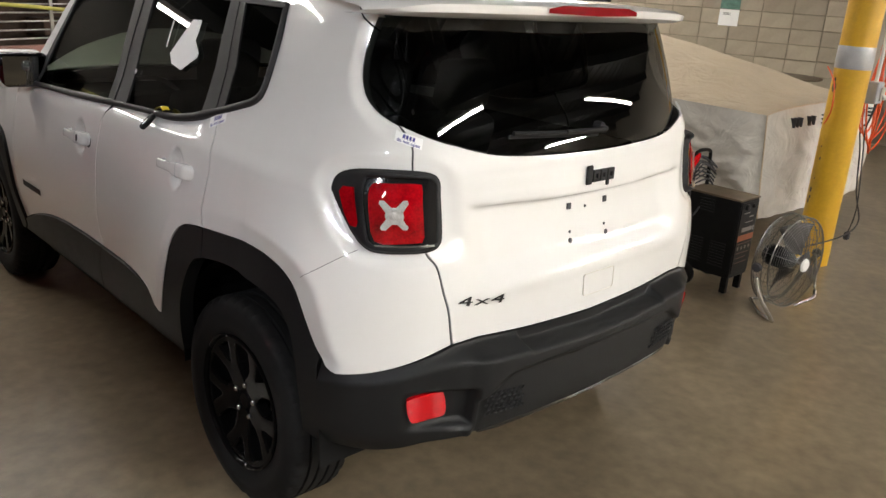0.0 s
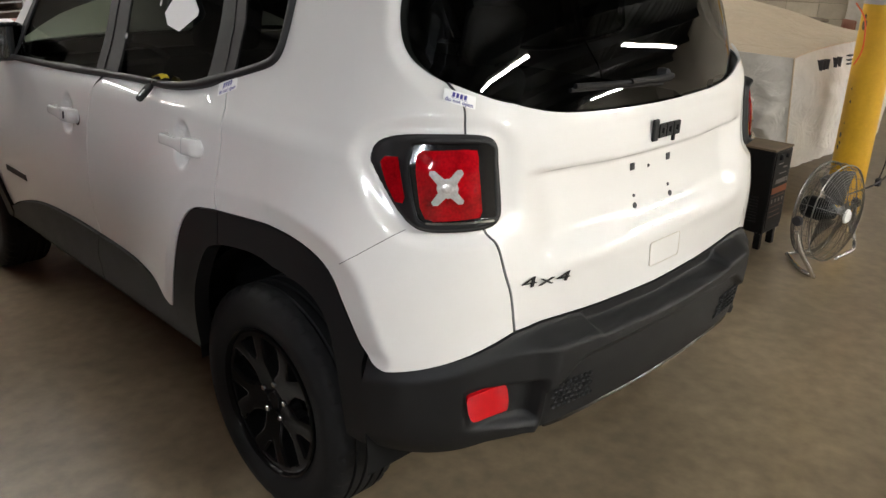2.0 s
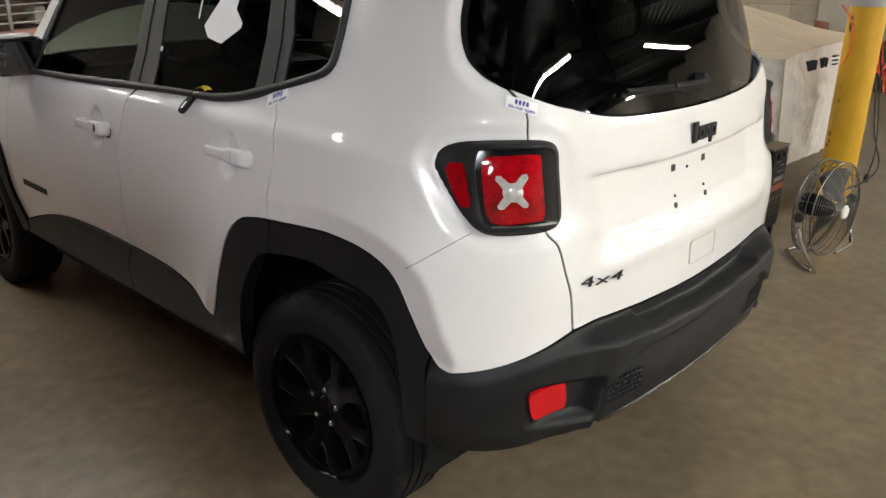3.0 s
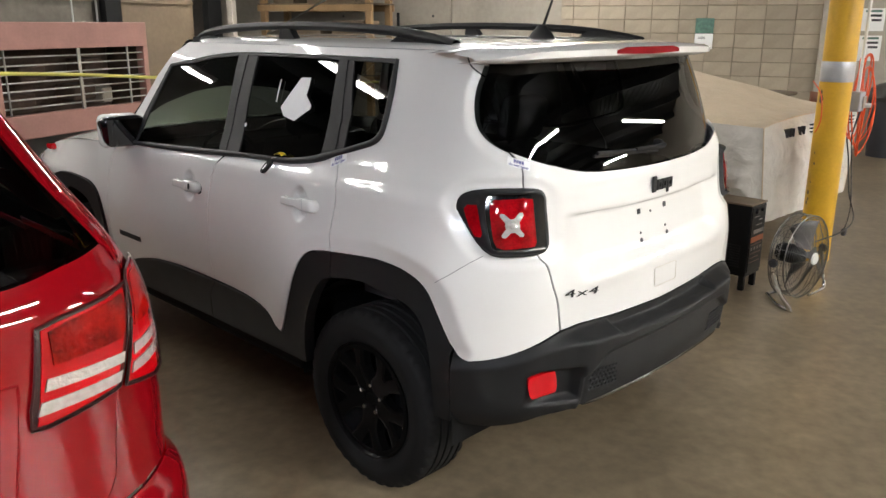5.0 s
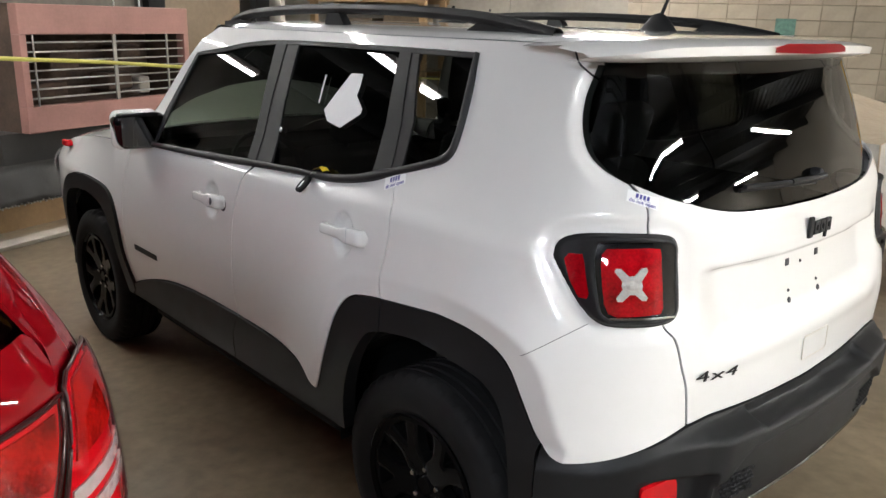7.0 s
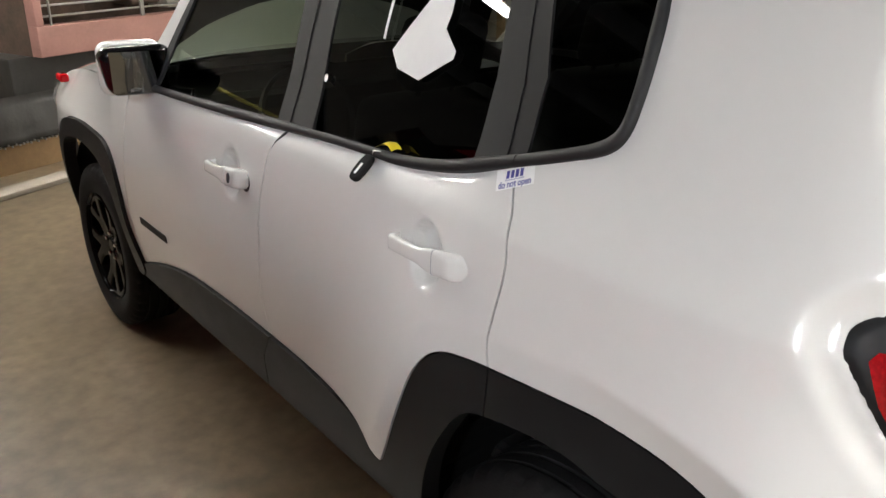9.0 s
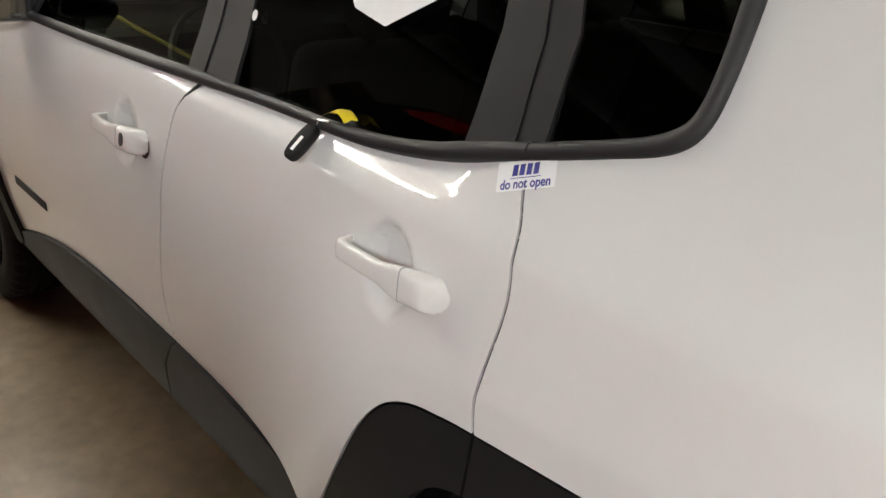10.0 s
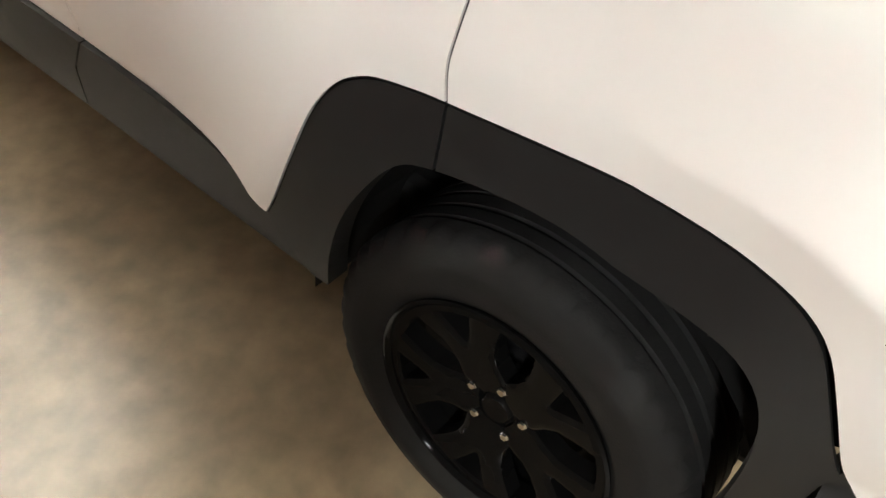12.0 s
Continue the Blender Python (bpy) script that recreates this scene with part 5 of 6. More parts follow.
for row in STRIPS:
    strip_light(*row[:4], TUBES[row[4]])

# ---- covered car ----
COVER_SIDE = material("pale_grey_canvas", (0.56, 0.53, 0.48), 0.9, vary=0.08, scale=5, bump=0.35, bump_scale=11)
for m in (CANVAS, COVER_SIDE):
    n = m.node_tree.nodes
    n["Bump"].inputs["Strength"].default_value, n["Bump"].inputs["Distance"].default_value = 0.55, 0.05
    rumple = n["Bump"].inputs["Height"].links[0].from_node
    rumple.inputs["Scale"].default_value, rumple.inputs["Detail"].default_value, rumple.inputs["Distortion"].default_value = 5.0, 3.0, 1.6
cover = thing("covered_car", "low car under a grey beige fitted cloth cover", "car", at=(4.2, 1.08, 0))
roofline = curve(((0.0, 1.045), (0.08, 1.06), (0.35, 1.10), (0.70, 1.20), (1.10, 1.295), (1.5, 1.37), (2.0, 1.41), (2.6, 1.33), (3.2, 1.12), (3.9, 1.0), (4.5, 0.85), (4.7, 0.6)))
wide = curve(((0.0, 1.03), (0.3, 1.04), (1.0, 1.02), (3.5, 0.98), (4.3, 0.85), (4.7, 0.7)))
ledge = curve(((0.0, 1.0), (0.5, 1.01), (1.6, 1.02), (3.0, 0.99), (4.0, 0.90), (4.7, 0.56)))
HEM = 0.27


def drape(p, q, seed):
    """Pulled folds in hanging cloth: broad slack, and narrower creases that run askew."""
    broad = noise.noise((p * 1.5 + q * 0.9, q * 1.6 - p * 0.7, seed))
    ridge = 1 - 2 * abs(noise.noise((p * 2.3 + q * 2.6, q * 3.4 - p * 1.3, seed + 4.1)))
    fine = 1 - 2 * abs(noise.noise((p * 5.1 + q * 6.5, q * 6.0 - p * 3.8, seed + 9.3)))
    return 0.045 * broad + 0.036 * ridge + 0.015 * fine


lengths = [4.7 * (k / 100) ** 1.25 for k in range(101)]
bm = bmesh.new()
rows = []
for y in lengths:
    h, w, e = roofline(y), wide(y), ledge(y)
    row = []
    for j in range(61):
        a = j / 30 - 1
        t = abs(a)
        taper = max(0, (h - 0.99) / 0.4)
        z = e + (max(h, e) - e) * (1 - t**2.6) ** 0.7
        z += (0.016 * noise.noise((a * 2.8, y * 2.4, 1.3)) + 0.012 * drape(a, y, 6.0)) * (1 - t**6) * min(1, y * 5)
        row.append((w * (1 - 0.26 * taper * (1 - t**4)) * a, y, z))
    rows.append(row)
grid(bm, rows)
part("cloth", bm, CANVAS, cover, "tan wrinkled cloth cover", smooth=True)
for side in (-1, 1):
    bm = bmesh.new()
    grid(bm, [[(side * (wide(y) * (0.86 + 0.14 * t) + (1.7 * drape(y, t, 2.0 * side) + 0.03 * math.sin(math.pi * t)) * (1 - t**5) * soft(y / 0.12)), y, HEM + (ledge(y) - HEM) * t) for t in [j / 36 for j in range(37)]] for y in lengths])
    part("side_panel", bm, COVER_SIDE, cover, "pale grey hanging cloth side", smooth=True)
bm = bmesh.new()
face = []
for j in range(37):
    t = j / 36
    face.append([(p[0] * (0.86 + 0.14 * t), -(0.55 * drape(p[0] * 1.3, t, 5.0) + 0.035 * math.sin(t * math.pi) + 0.02 * (1 - t)) * (1 - (abs(p[0]) / 1.03) ** 8) * (1 - t**8), HEM + (p[2] - HEM) * t) for p in rows[0]])
grid(bm, face)
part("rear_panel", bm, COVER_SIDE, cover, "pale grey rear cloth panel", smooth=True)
for line in ([f[0] for f in face], [f[-1] for f in face], face[-1]):
    bm = bmesh.new()
    tube(bm, line, 0.006, 6)
    part("seam", bm, CANVAS, cover, smooth=True)
# a row of printed characters as plain bars: upright, paired or level
for x, kind in ((-0.63, "three"), (-0.40, "two"), (-0.175, "level"), (0.05, "two"), (0.27, "two"), (0.49, "three"), (0.71, "level")):
    z0, z1 = 0.900, 0.965
    if kind == "level":
        spans = [((-0.04, z), (0.04, z + 0.009)) for z in (z0, (z0 + z1) / 2 - 0.005, z1 - 0.009)]
    else:
        spans = [((c - 0.0045, z0), (c + 0.0045, z1)) for c in ((-0.055, 0, 0.055) if kind == "three" else (-0.035, 0.035))]
    for (xa, za), (xb, zb) in spans:
        part("printed_bar", boxes(((x + xa, -0.052, za), (x + xb, -0.012, zb)), bevel=0.002), INK, cover)
for x in (-0.76, 0.76):
    for y in (0.95, 3.75):
        bm = bmesh.new()
        lathe(bm, [(0.2, -0.11), (0.31, -0.10), (0.33, -0.06), (0.33, 0.06), (0.31, 0.10), (0.2, 0.11)], 28, "x", (x, y, 0.33))
        part("tyre", bm, RUBBER, cover, smooth=True)

# ---- yellow pillar with its services ----
PX, PY = 3.57, 0.757
pillar = thing("pillar", "yellow painted round steel pillar with a band of silver tape", "pillar", at=(PX, PY, 0))
bm = bmesh.new()
lathe(bm, [(0.111, 0.0), (0.111, CEILING - 0.31)], 40, "z")
part("post", bm, YELLOW, pillar, smooth=True)
for z0, z1, mat, lab in ((1.333, 1.476, DUCT_TAPE, "silver tape band"), (2.05, 2.14, LIME, "lime green tape band")):
    bm = bmesh.new()
    lathe(bm, [(0.1122, z0), (0.1135, z0 + 0.004), (0.1138, (z0 + z1) / 2), (0.1135, z1 - 0.004), (0.1122, z1)], 40, "z")
    part("tape_band", bm, mat, pillar, lab, smooth=True)
for a, z, h in ((150, 1.21, 0.040), (148, 1.26, 0.020), (152, 0.82, 0.010), (156, 0.74, 0.014), (143, 0.52, 0.022), (146, 0.47, 0.016), (140, 0.44, 0.020), (150, 0.60, 0.008)):
    bm = bmesh.new()
    lathe(bm, [(0.0, -0.0016), (0.35 * h, -0.0014), (0.5 * h, 0.0)], 9, "y")
    for v in bm.verts:
        v.co.z *= 1.7 + 0.8 * noise.noise(v.co * 90)
    placed(part("chip", bm, DARK_WOOD, pillar, "chipped paint mark"), pose(0.1112 * math.cos(radians(a)), 0.1112 * math.sin(radians(a)), z, 0, 0, a + 90))
conduit = thing("conduit", "white conduit pipe down to a grey outlet box", "pipe", at=(PX + 0.134, PY - 0.1155, -0.169))
conduit.scale = (1.1, 1.1, 1.1)
bm = bmesh.new()
tube(bm, [(0, 0, 1.30), (0, 0, CEILING - 0.3)], 0.011, 10)
part("pipe", bm, WHITE_METAL, conduit, smooth=True)
bm = bmesh.new()
box(bm, (-0.05, -0.035, 1.17), (0.05, 0.035, 1.30), 0.008, 2)
part("outlet_box", bm, GREY_BOX, conduit, "grey cast outlet box")
bm = bmesh.new()
box(bm, (0.0, -0.045, 1.19), (0.06, -0.034, 1.27), 0.004, 2)
part("socket_plate", bm, PALE, conduit)
bm = bmesh.new()
tube(bm, [(0.03, -0.045, 1.21), (0.05, -0.075, 1.21)], 0.014, 10)
part("plug", bm, WHITE_METAL, conduit)
hose = thing("hose_coil", "orange extension cord coiled behind the pillar", "cord", at=(PX + 0.297, PY - 0.066, -0.169))
hose.scale = (1.1, 1.1, 1.1)
for k in range(6):
    bm = bmesh.new()
    line = [(0.075 * math.cos(a) * (1 + 0.2 * (k % 3)) + 0.012 * k - 0.03, -0.012 * k + 0.02 * math.sin(2 * a + k), 1.24 + (0.27 + 0.025 * (k % 4)) * math.sin(a) - 0.015 * k) for a in [i * math.tau / 28 for i in range(28)]]
    tube(bm, line, 0.0055, 6, True)
    part("loop", bm, ORANGE, hose, smooth=True)
bm = bmesh.new()
tube(bm, smooth_line([(0.03, -0.10, 1.21), (0.10, -0.09, 1.19), (0.12, -0.06, 1.02), (0.02, -0.03, 0.93)], 6), 0.005, 6)
part("tail", bm, ORANGE, hose, smooth=True)
bm = bmesh.new()
tube(bm, smooth_line([(-0.26, 0.21, 1.36), (-0.395, 0.10, 1.28), (-0.405, 0.08, 1.13), (-0.34, 0.13, 1.03)], 6), 0.0045, 6)
part("tail", bm, ORANGE, hose, smooth=True)
cable = thing("black_cable", "black power cable hanging down the pillar to the fan", "cable", at=(PX, PY, -0.169))
cable.scale = (1.1, 1.1, 1.1)
bm = bmesh.new()
tube(bm, smooth_line([(0.155, -0.13, 1.20), (0.20, -0.09, 1.06), (0.235, -0.04, 0.99), (0.25, -0.06, 0.85), (0.17, -0.12, 0.62), (0.08, -0.20, 0.46), (-0.30, -0.25, 0.44), (-0.82, -0.235, 0.46)], 8), 0.0048, 6)
tube(bm, smooth_line([(0.155, -0.12, 1.18), (0.15, -0.10, 1.04), (0.20, -0.08, 0.98), (0.21, -0.10, 0.80), (0.15, -0.15, 0.52), (0.12, -0.14, 0.36)], 8), 0.0042, 6)
part("wire", bm, INK, cable, smooth=True)
bm = bmesh.new()
box(bm, (0.10, -0.155, 0.32), (0.14, -0.125, 0.37), 0.008)
part("plug", bm, INK, cable)

# ---- drum fan ----
fan = thing("floor_fan", "chrome floor fan with a round wire cage on a tubular stand", "fan", at=(2.40, 0.43, 0.0), turn=-8)
FZ, FR = 0.325, 0.262
for k in range(1, 23):
    r = FR * k / 22
    y = -0.085 + 0.055 * (k / 22) ** 4
    bm = bmesh.new()
    tube(bm, [(r * math.cos(a), y, FZ + r * math.sin(a)) for a in [i * math.tau / 40 for i in range(40)]], 0.0013 if k < 22 else 0.0045, 5, True)
    part("cage_ring", bm, WIRE, fan, smooth=True)
    if k % 2 == 0:
        bm = bmesh.new()
        tube(bm, [(r * math.cos(a), 0.12 - 0.05 * (k / 22) ** 4, FZ + r * math.sin(a)) for a in [i * math.tau / 40 for i in range(40)]], 0.0013 if k < 22 else 0.0045, 5, True)
        part("cage_ring", bm, WIRE, fan, smooth=True)
for k in range(20):
    a = math.tau * k / 20
    bm = bmesh.new()
    tube(bm, [(r * math.cos(a), -0.083 + 0.053 * (r / FR) ** 4, FZ + r * math.sin(a)) for r in (0.03, 0.12, 0.2, 0.245)] + [(FR * math.cos(a), -0.02, FZ + FR * math.sin(a)), (FR * math.cos(a), 0.06, FZ + FR * math.sin(a)), (0.2 * math.cos(a), 0.11, FZ + 0.2 * math.sin(a)), (0.03 * math.cos(a), 0.12, FZ + 0.03 * math.sin(a))], 0.0016, 4)
    part("cage_wire", bm, WIRE, fan)
bm = bmesh.new()
lathe(bm, [(0.0, -0.092), (0.032, -0.092), (0.038, -0.086), (0.038, -0.078), (0.0, -0.078)], 24, "y", (0, 0, FZ))
part("badge_disc", bm, WHITE_METAL, fan, "round pale centre disc")
bm = bmesh.new()
lathe(bm, [(0.0, 0.16), (0.05, 0.155), (0.062, 0.13), (0.062, 0.03), (0.03, -0.02), (0.0, -0.03)], 24, "y", (0, 0, FZ))
part("motor", bm, BLACK_STEEL, fan, smooth=True)
for k in range(3):
    bm = bmesh.new()
    rows = []
    for i in range(6):
        r = 0.05 + 0.185 * i / 5
        half = 0.10 + 0.32 * (i / 5) ** 0.7
        rows.append([(r * math.cos(a), 0.045 * (a / half) - 0.01, r * math.sin(a)) for a in [half * (j / 5 * 2 - 1) for j in range(6)]])
    grid(bm, rows)
    ob = placed(part("blade", bm, FAN_BLADE, fan, "dark grey metal fan blade", smooth=True), pose(0, 0, FZ, 0, 120 * k + 20, 0))
    ob.modifiers.new("thickness", "SOLIDIFY").thickness = 0.002
for x in (0.04, 0.085):
    bm = bmesh.new()
    tube(bm, [(FR * 1.004 * math.cos(a), x - 0.03, FZ + FR * 1.004 * math.sin(a)) for a in [i * math.tau / 48 for i in range(48)]], 0.003, 6, True)
    part("cage_band", bm, WIRE, fan, smooth=True)
bm = bmesh.new()
tube(bm, smooth_line([(-0.285, 0.02, FZ - 0.06), (-0.262, -0.01, 0.16), (-0.185, -0.055, 0.03), (-0.165, -0.05, 0.012), (-0.12, 0.06, 0.011), (0.03, 0.215, 0.011)], 6), 0.012, 8)
part("stand_leg", bm, CHROME, fan, "bright bent tube leg", smooth=True)
bm = bmesh.new()
tube(bm, smooth_line([(0.285, 0.02, FZ), (0.292, 0.0, 0.18), (0.275, -0.03, 0.085), (0.20, -0.05, 0.075), (0.03, -0.06, 0.075)], 6), 0.010, 8)
part("stand_leg", bm, CHROME, fan, "bright bent tube leg", smooth=True)
bm = bmesh.new()
tube(bm, smooth_line([(0.285, 0.02, FZ), (0.280, 0.09, 0.15), (0.25, 0.16, 0.012), (0.12, 0.20, 0.011), (0.02, 0.215, 0.011)], 6), 0.010, 8)
part("stand_leg", bm, WIRE, fan, smooth=True)
for s in (-1, 1):
    bm = bmesh.new()
    lathe(bm, [(0, -0.012), (0.024, -0.012), (0.028, 0.0), (0.024, 0.012), (0, 0.012)], 14, "x", (s * 0.295, 0.02, FZ))
    part("knob", bm, INK, fan)

# ---- battery charger on its cart ----
weld = thing("battery_charger", "black wheeled workshop battery charger with orange printed front", "charger", at=(2.40, 0.78, 0))
bm = bmesh.new()
box(bm, (0.0, 0.0, 0.10), (0.23, 0.36, 0.588), 0.008, 2)
part("case", bm, BLACK_STEEL, weld, "black sheet steel case")
bm = boxes(((-0.004, -0.004, 0.583), (0.234, 0.364, 0.595)), bevel=0.003)
part("top_mat", bm, DARK_WOOD, weld, "brown dusty top")
bm = boxes(((0.012, -0.006, 0.13), (0.218, -0.001, 0.575)), bevel=0.002)
part("front_panel", bm, BLACK_STEEL, weld)
for z0, z1, x0, x1, mat in ((0.335, 0.372, 0.02, 0.21, ORANGE_INK), (0.392, 0.417, 0.05, 0.175, GREY_PRINT), (0.392, 0.417, 0.185, 0.20, GREY_PRINT), (0.447, 0.452, 0.08, 0.17, GREY_PRINT), (0.478, 0.486, 0.12, 0.17, GREY_PRINT), (0.505, 0.510, 0.05, 0.12, GREY_PRINT), (0.315, 0.319, 0.03, 0.19, RUST_PRINT), (0.280, 0.300, 0.035, 0.050, GREY_PRINT), (0.280, 0.300, 0.080, 0.095, GREY_PRINT), (0.280, 0.300, 0.125, 0.140, GREY_PRINT), (0.280, 0.300, 0.170, 0.185, GREY_PRINT), (0.255, 0.259, 0.03, 0.19, RUST_PRINT), (0.225, 0.229, 0.03, 0.16, RUST_PRINT), (0.195, 0.199, 0.03, 0.18, RUST_PRINT)):
    part("printed_bar", boxes(((x0, -0.0085, z0), (x1, -0.0062, z1))), mat, weld)
for x, r in ((0.07, 0.020), (0.15, 0.014)):
    bm = bmesh.new()
    lathe(bm, [(0, -0.022), (r * 0.8, -0.020), (r, -0.006)], 16, "y", (x, 0, 0.545))
    part("dial", bm, TRIM, weld, "dark round dial", smooth=True)
for k in range(9):
    for y0 in (0.05, 0.20):
        part("vent_slot", boxes(((-0.0035, y0, 0.16 + 0.018 * k), (-0.0005, y0 + 0.10, 0.168 + 0.018 * k))), TRIM, weld)
for k in range(6):
    part("vent_slot", boxes(((-0.0035, 0.16, 0.48 + 0.018 * k), (-0.0005, 0.26, 0.488 + 0.018 * k))), TRIM, weld)
for x in (-0.045, 0.275):
    bm = bmesh.new()
    lathe(bm, [(0.0, -0.016), (0.030, -0.018), (0.034, -0.012), (0.064, -0.020), (0.072, -0.012), (0.072, 0.012), (0.064, 0.020), (0.0, 0.02)], 28, "x", (x, 0.275, 0.072))
    part("wheel", bm, RUBBER, weld, smooth=True)
for x in (0.01, 0.18):
    part("foot", boxes(((x, 0.01, 0.0), (x + 0.035, 0.05, 0.11)), bevel=0.006), BLACK_STEEL, weld)
bm = bmesh.new()
tube(bm, smooth_line([(0.02, 0.34, 0.56), (0.02, 0.35, 0.77), (0.03, 0.35, 0.81), (0.10, 0.35, 0.822), (0.18, 0.35, 0.81), (0.20, 0.35, 0.77), (0.20, 0.34, 0.56)], 5), 0.012, 8)
part("handle", bm, BLACK_STEEL, weld, smooth=True)
random.seed(5)
for k in range(7):
    z = 0.62 + 0.022 * k
    w = random.uniform(-0.03, 0.03)
    bm = bmesh.new()
    tube(bm, smooth_line([(-0.02 + w, 0.33, z), (0.08, 0.28 + 0.012 * k, z + 0.03 + w), (0.21 + w, 0.31, z - 0.025), (0.24, 0.37 + w, z + w), (0.10, 0.41, z + 0.03), (-0.02, 0.39, z - 0.015)], 5, True), 0.0055, 6, True)
    part("lead", bm, INK, weld, "black coiled lead", smooth=True)
bm = bmesh.new()
tube(bm, smooth_line([(0.0, 0.33, 0.74), (-0.05, 0.31, 0.66), (-0.06, 0.30, 0.52), (-0.04, 0.28, 0.44), (-0.02, 0.25, 0.50)], 6), 0.0055, 6)
part("lead", bm, INK, weld, "black hanging lead", smooth=True)
bm = bmesh.new()
tube(bm, smooth_line([(-0.09, 0.31, 0.735), (-0.05, 0.32, 0.775), (0.02, 0.33, 0.80), (0.05, 0.34, 0.80)], 4), 0.010, 8)
tube(bm, smooth_line([(-0.09, 0.31, 0.700), (-0.04, 0.32, 0.745), (0.02, 0.33, 0.77), (0.05, 0.34, 0.80)], 4), 0.009, 8)
part("clamp", bm, RED_BRIGHT, weld, "red battery clamp", smooth=True)

# ---- along the east wall ----
cal = thing("wall_calendar", "wall calendar with a green picture over a white month sheet", "calendar")
cal.matrix_basis = in_hall(XW, 0.845, 1.60)
part("picture", boxes(((-0.012, -0.13, 0.005), (-0.004, 0.13, 0.22)), bevel=0.001), GREEN_PRINT, cal)
part("month_sheet", boxes(((-0.010, -0.13, -0.22), (-0.004, 0.13, 0.0)), bevel=0.001), PAPER, cal)
for k in range(3):
    part("printed_line", boxes(((-0.0125, -0.02, -0.05 - 0.012 * k), (-0.0105, 0.08, -0.045 - 0.012 * k))), INK, cal)
part("back_board", boxes(((-0.003, -0.145, -0.225), (0.010, 0.13, 0.225))), DARK_SHEET, cal)
for y, z, h in ((-1.36, 1.80, 0.30), (-1.36, 1.42, 0.34), (-1.75, 1.70, 0.4)):
    ob = tagged(part("notice_sheet", boxes(((-0.004, -0.14, -h / 2), (0.0, 0.14, h / 2)), bevel=0.0008), PAPER), "white printed notice on the pale wall", "notice", "notices on the wall")
    ob.matrix_basis = in_hall(XW + 0.01, y, z)
    for k in range(3):
        bm = boxes(((-0.0065, -0.10, h / 2 - 0.05 - 0.06 * k), (-0.0042, 0.10 - 0.04 * k, h / 2 - 0.02 - 0.06 * k)))
        part("printed_bar", bm, INK if k else GREEN_PRINT, ob)
bin_ = thing("rubbish_bin", "black rubbish bin with a full bag against the wall", "bin")
bin_.matrix_basis = in_hall(9.45, -1.70, 0)
bm = bmesh.new()
lathe(bm, [(0.0, 0.0), (0.24, 0.0), (0.29, 0.80), (0.31, 0.82), (0.28, 0.84), (0.0, 0.80)], 28, "z")
part("tub", bm, INK, bin_, smooth=True)
bm = bmesh.new()
lathe(bm, [(0.30, 0.74), (0.33, 0.80), (0.30, 0.90), (0.18, 0.98), (0.0, 1.0)], 28, "z")
for v in bm.verts:
    v.co += Vector((0.02 * noise.noise(v.co * 8), 0.02 * noise.noise(v.co * 9), 0.03 * noise.noise(v.co * 7)))
part("bag", bm, DARK_SHEET, bin_, smooth=True)
table = thing("round_table", "dark brown round table by the block wall", "table")
table.matrix_basis = in_hall(8.75, -0.05, 0)
bm = bmesh.new()
lathe(bm, [(0.0, 0.84), (0.43, 0.84), (0.45, 0.85), (0.45, 0.865), (0.43, 0.87), (0.0, 0.87)], 36, "z")
part("tabletop", bm, DARK_WOOD, table, smooth=True)
bm = bmesh.new()
lathe(bm, [(0.28, 0.0), (0.26, 0.03), (0.05, 0.06), (0.04, 0.84)], 24, "z")
part("pedestal", bm, BLACK_STEEL, table, smooth=True)
chair = thing("cafe_chair", "brown moulded chair with a curved back beside the table", "chair")
chair.matrix_basis = in_hall(8.95, -0.58, 0, 200)
bm = bmesh.new()
box(bm, (-0.21, -0.21, 0.43), (0.21, 0.21, 0.46), 0.012)
part("seat", bm, BROWN, chair)
bm = bmesh.new()
grid(bm, [[(0.21 * math.sin(a), 0.21 - 0.05 * (1 - math.cos(a * 1.2)), z) for a in [(i / 8 * 2 - 1) * 1.2 for i in range(9)]] for z in (0.55, 0.65, 0.75, 0.86)])
ob = part("backrest", bm, BROWN, chair, smooth=True)
ob.modifiers.new("thickness", "SOLIDIFY").thickness = 0.012
for x in (-0.18, 0.18):
    for y in (-0.18, 0.18):
        bm = bmesh.new()
        tube(bm, [(x * 1.1, y * 1.1, 0), (x, y, 0.44 if y < 0 else 0.60)], 0.012, 8)
        part("leg", bm, BLACK_STEEL, chair)

# ---- far side: pink louvred unit, boards, rack ----
unit = thing("louvre_unit", "dusty pink steel unit with bare louvre rods on a dark base", "air unit")
unit.matrix_basis = in_hall(0, 6.0, 0)
for lo, hi in (((2.08, 0, 1.49), (3.97, 0.10, 1.73)), ((2.08, 0, 0.70), (3.97, 0.10, 0.915)), ((2.08, 0, 0.915), (2.145, 0.10, 1.49)), ((3.905, 0, 0.915), (3.97, 0.10, 1.49))):
    bm = bmesh.new()
    box(bm, lo, hi, 0.006, 2)
    part("frame_plate", bm, PINK, unit)
for lo, hi in (((2.08, 0.55, 0.70), (3.97, 0.60, 1.73)), ((2.08, 0.10, 0.70), (2.11, 0.55, 1.73)), ((3.94, 0.10, 0.70), (3.97, 0.55, 1.73)), ((2.08, 0.10, 1.71), (3.97, 0.58, 1.73))):
    part("casing_plate", boxes((lo, hi)), RUST, unit, "rusty brown inner casing")
for k in range(7):
    z = 0.97 + 0.075 * k
    bm = bmesh.new()
    box(bm, (2.14, 0.02, z), (3.91, 0.055, z + 0.012), 0.003)
    part("louvre_rod", bm, STEEL, unit)
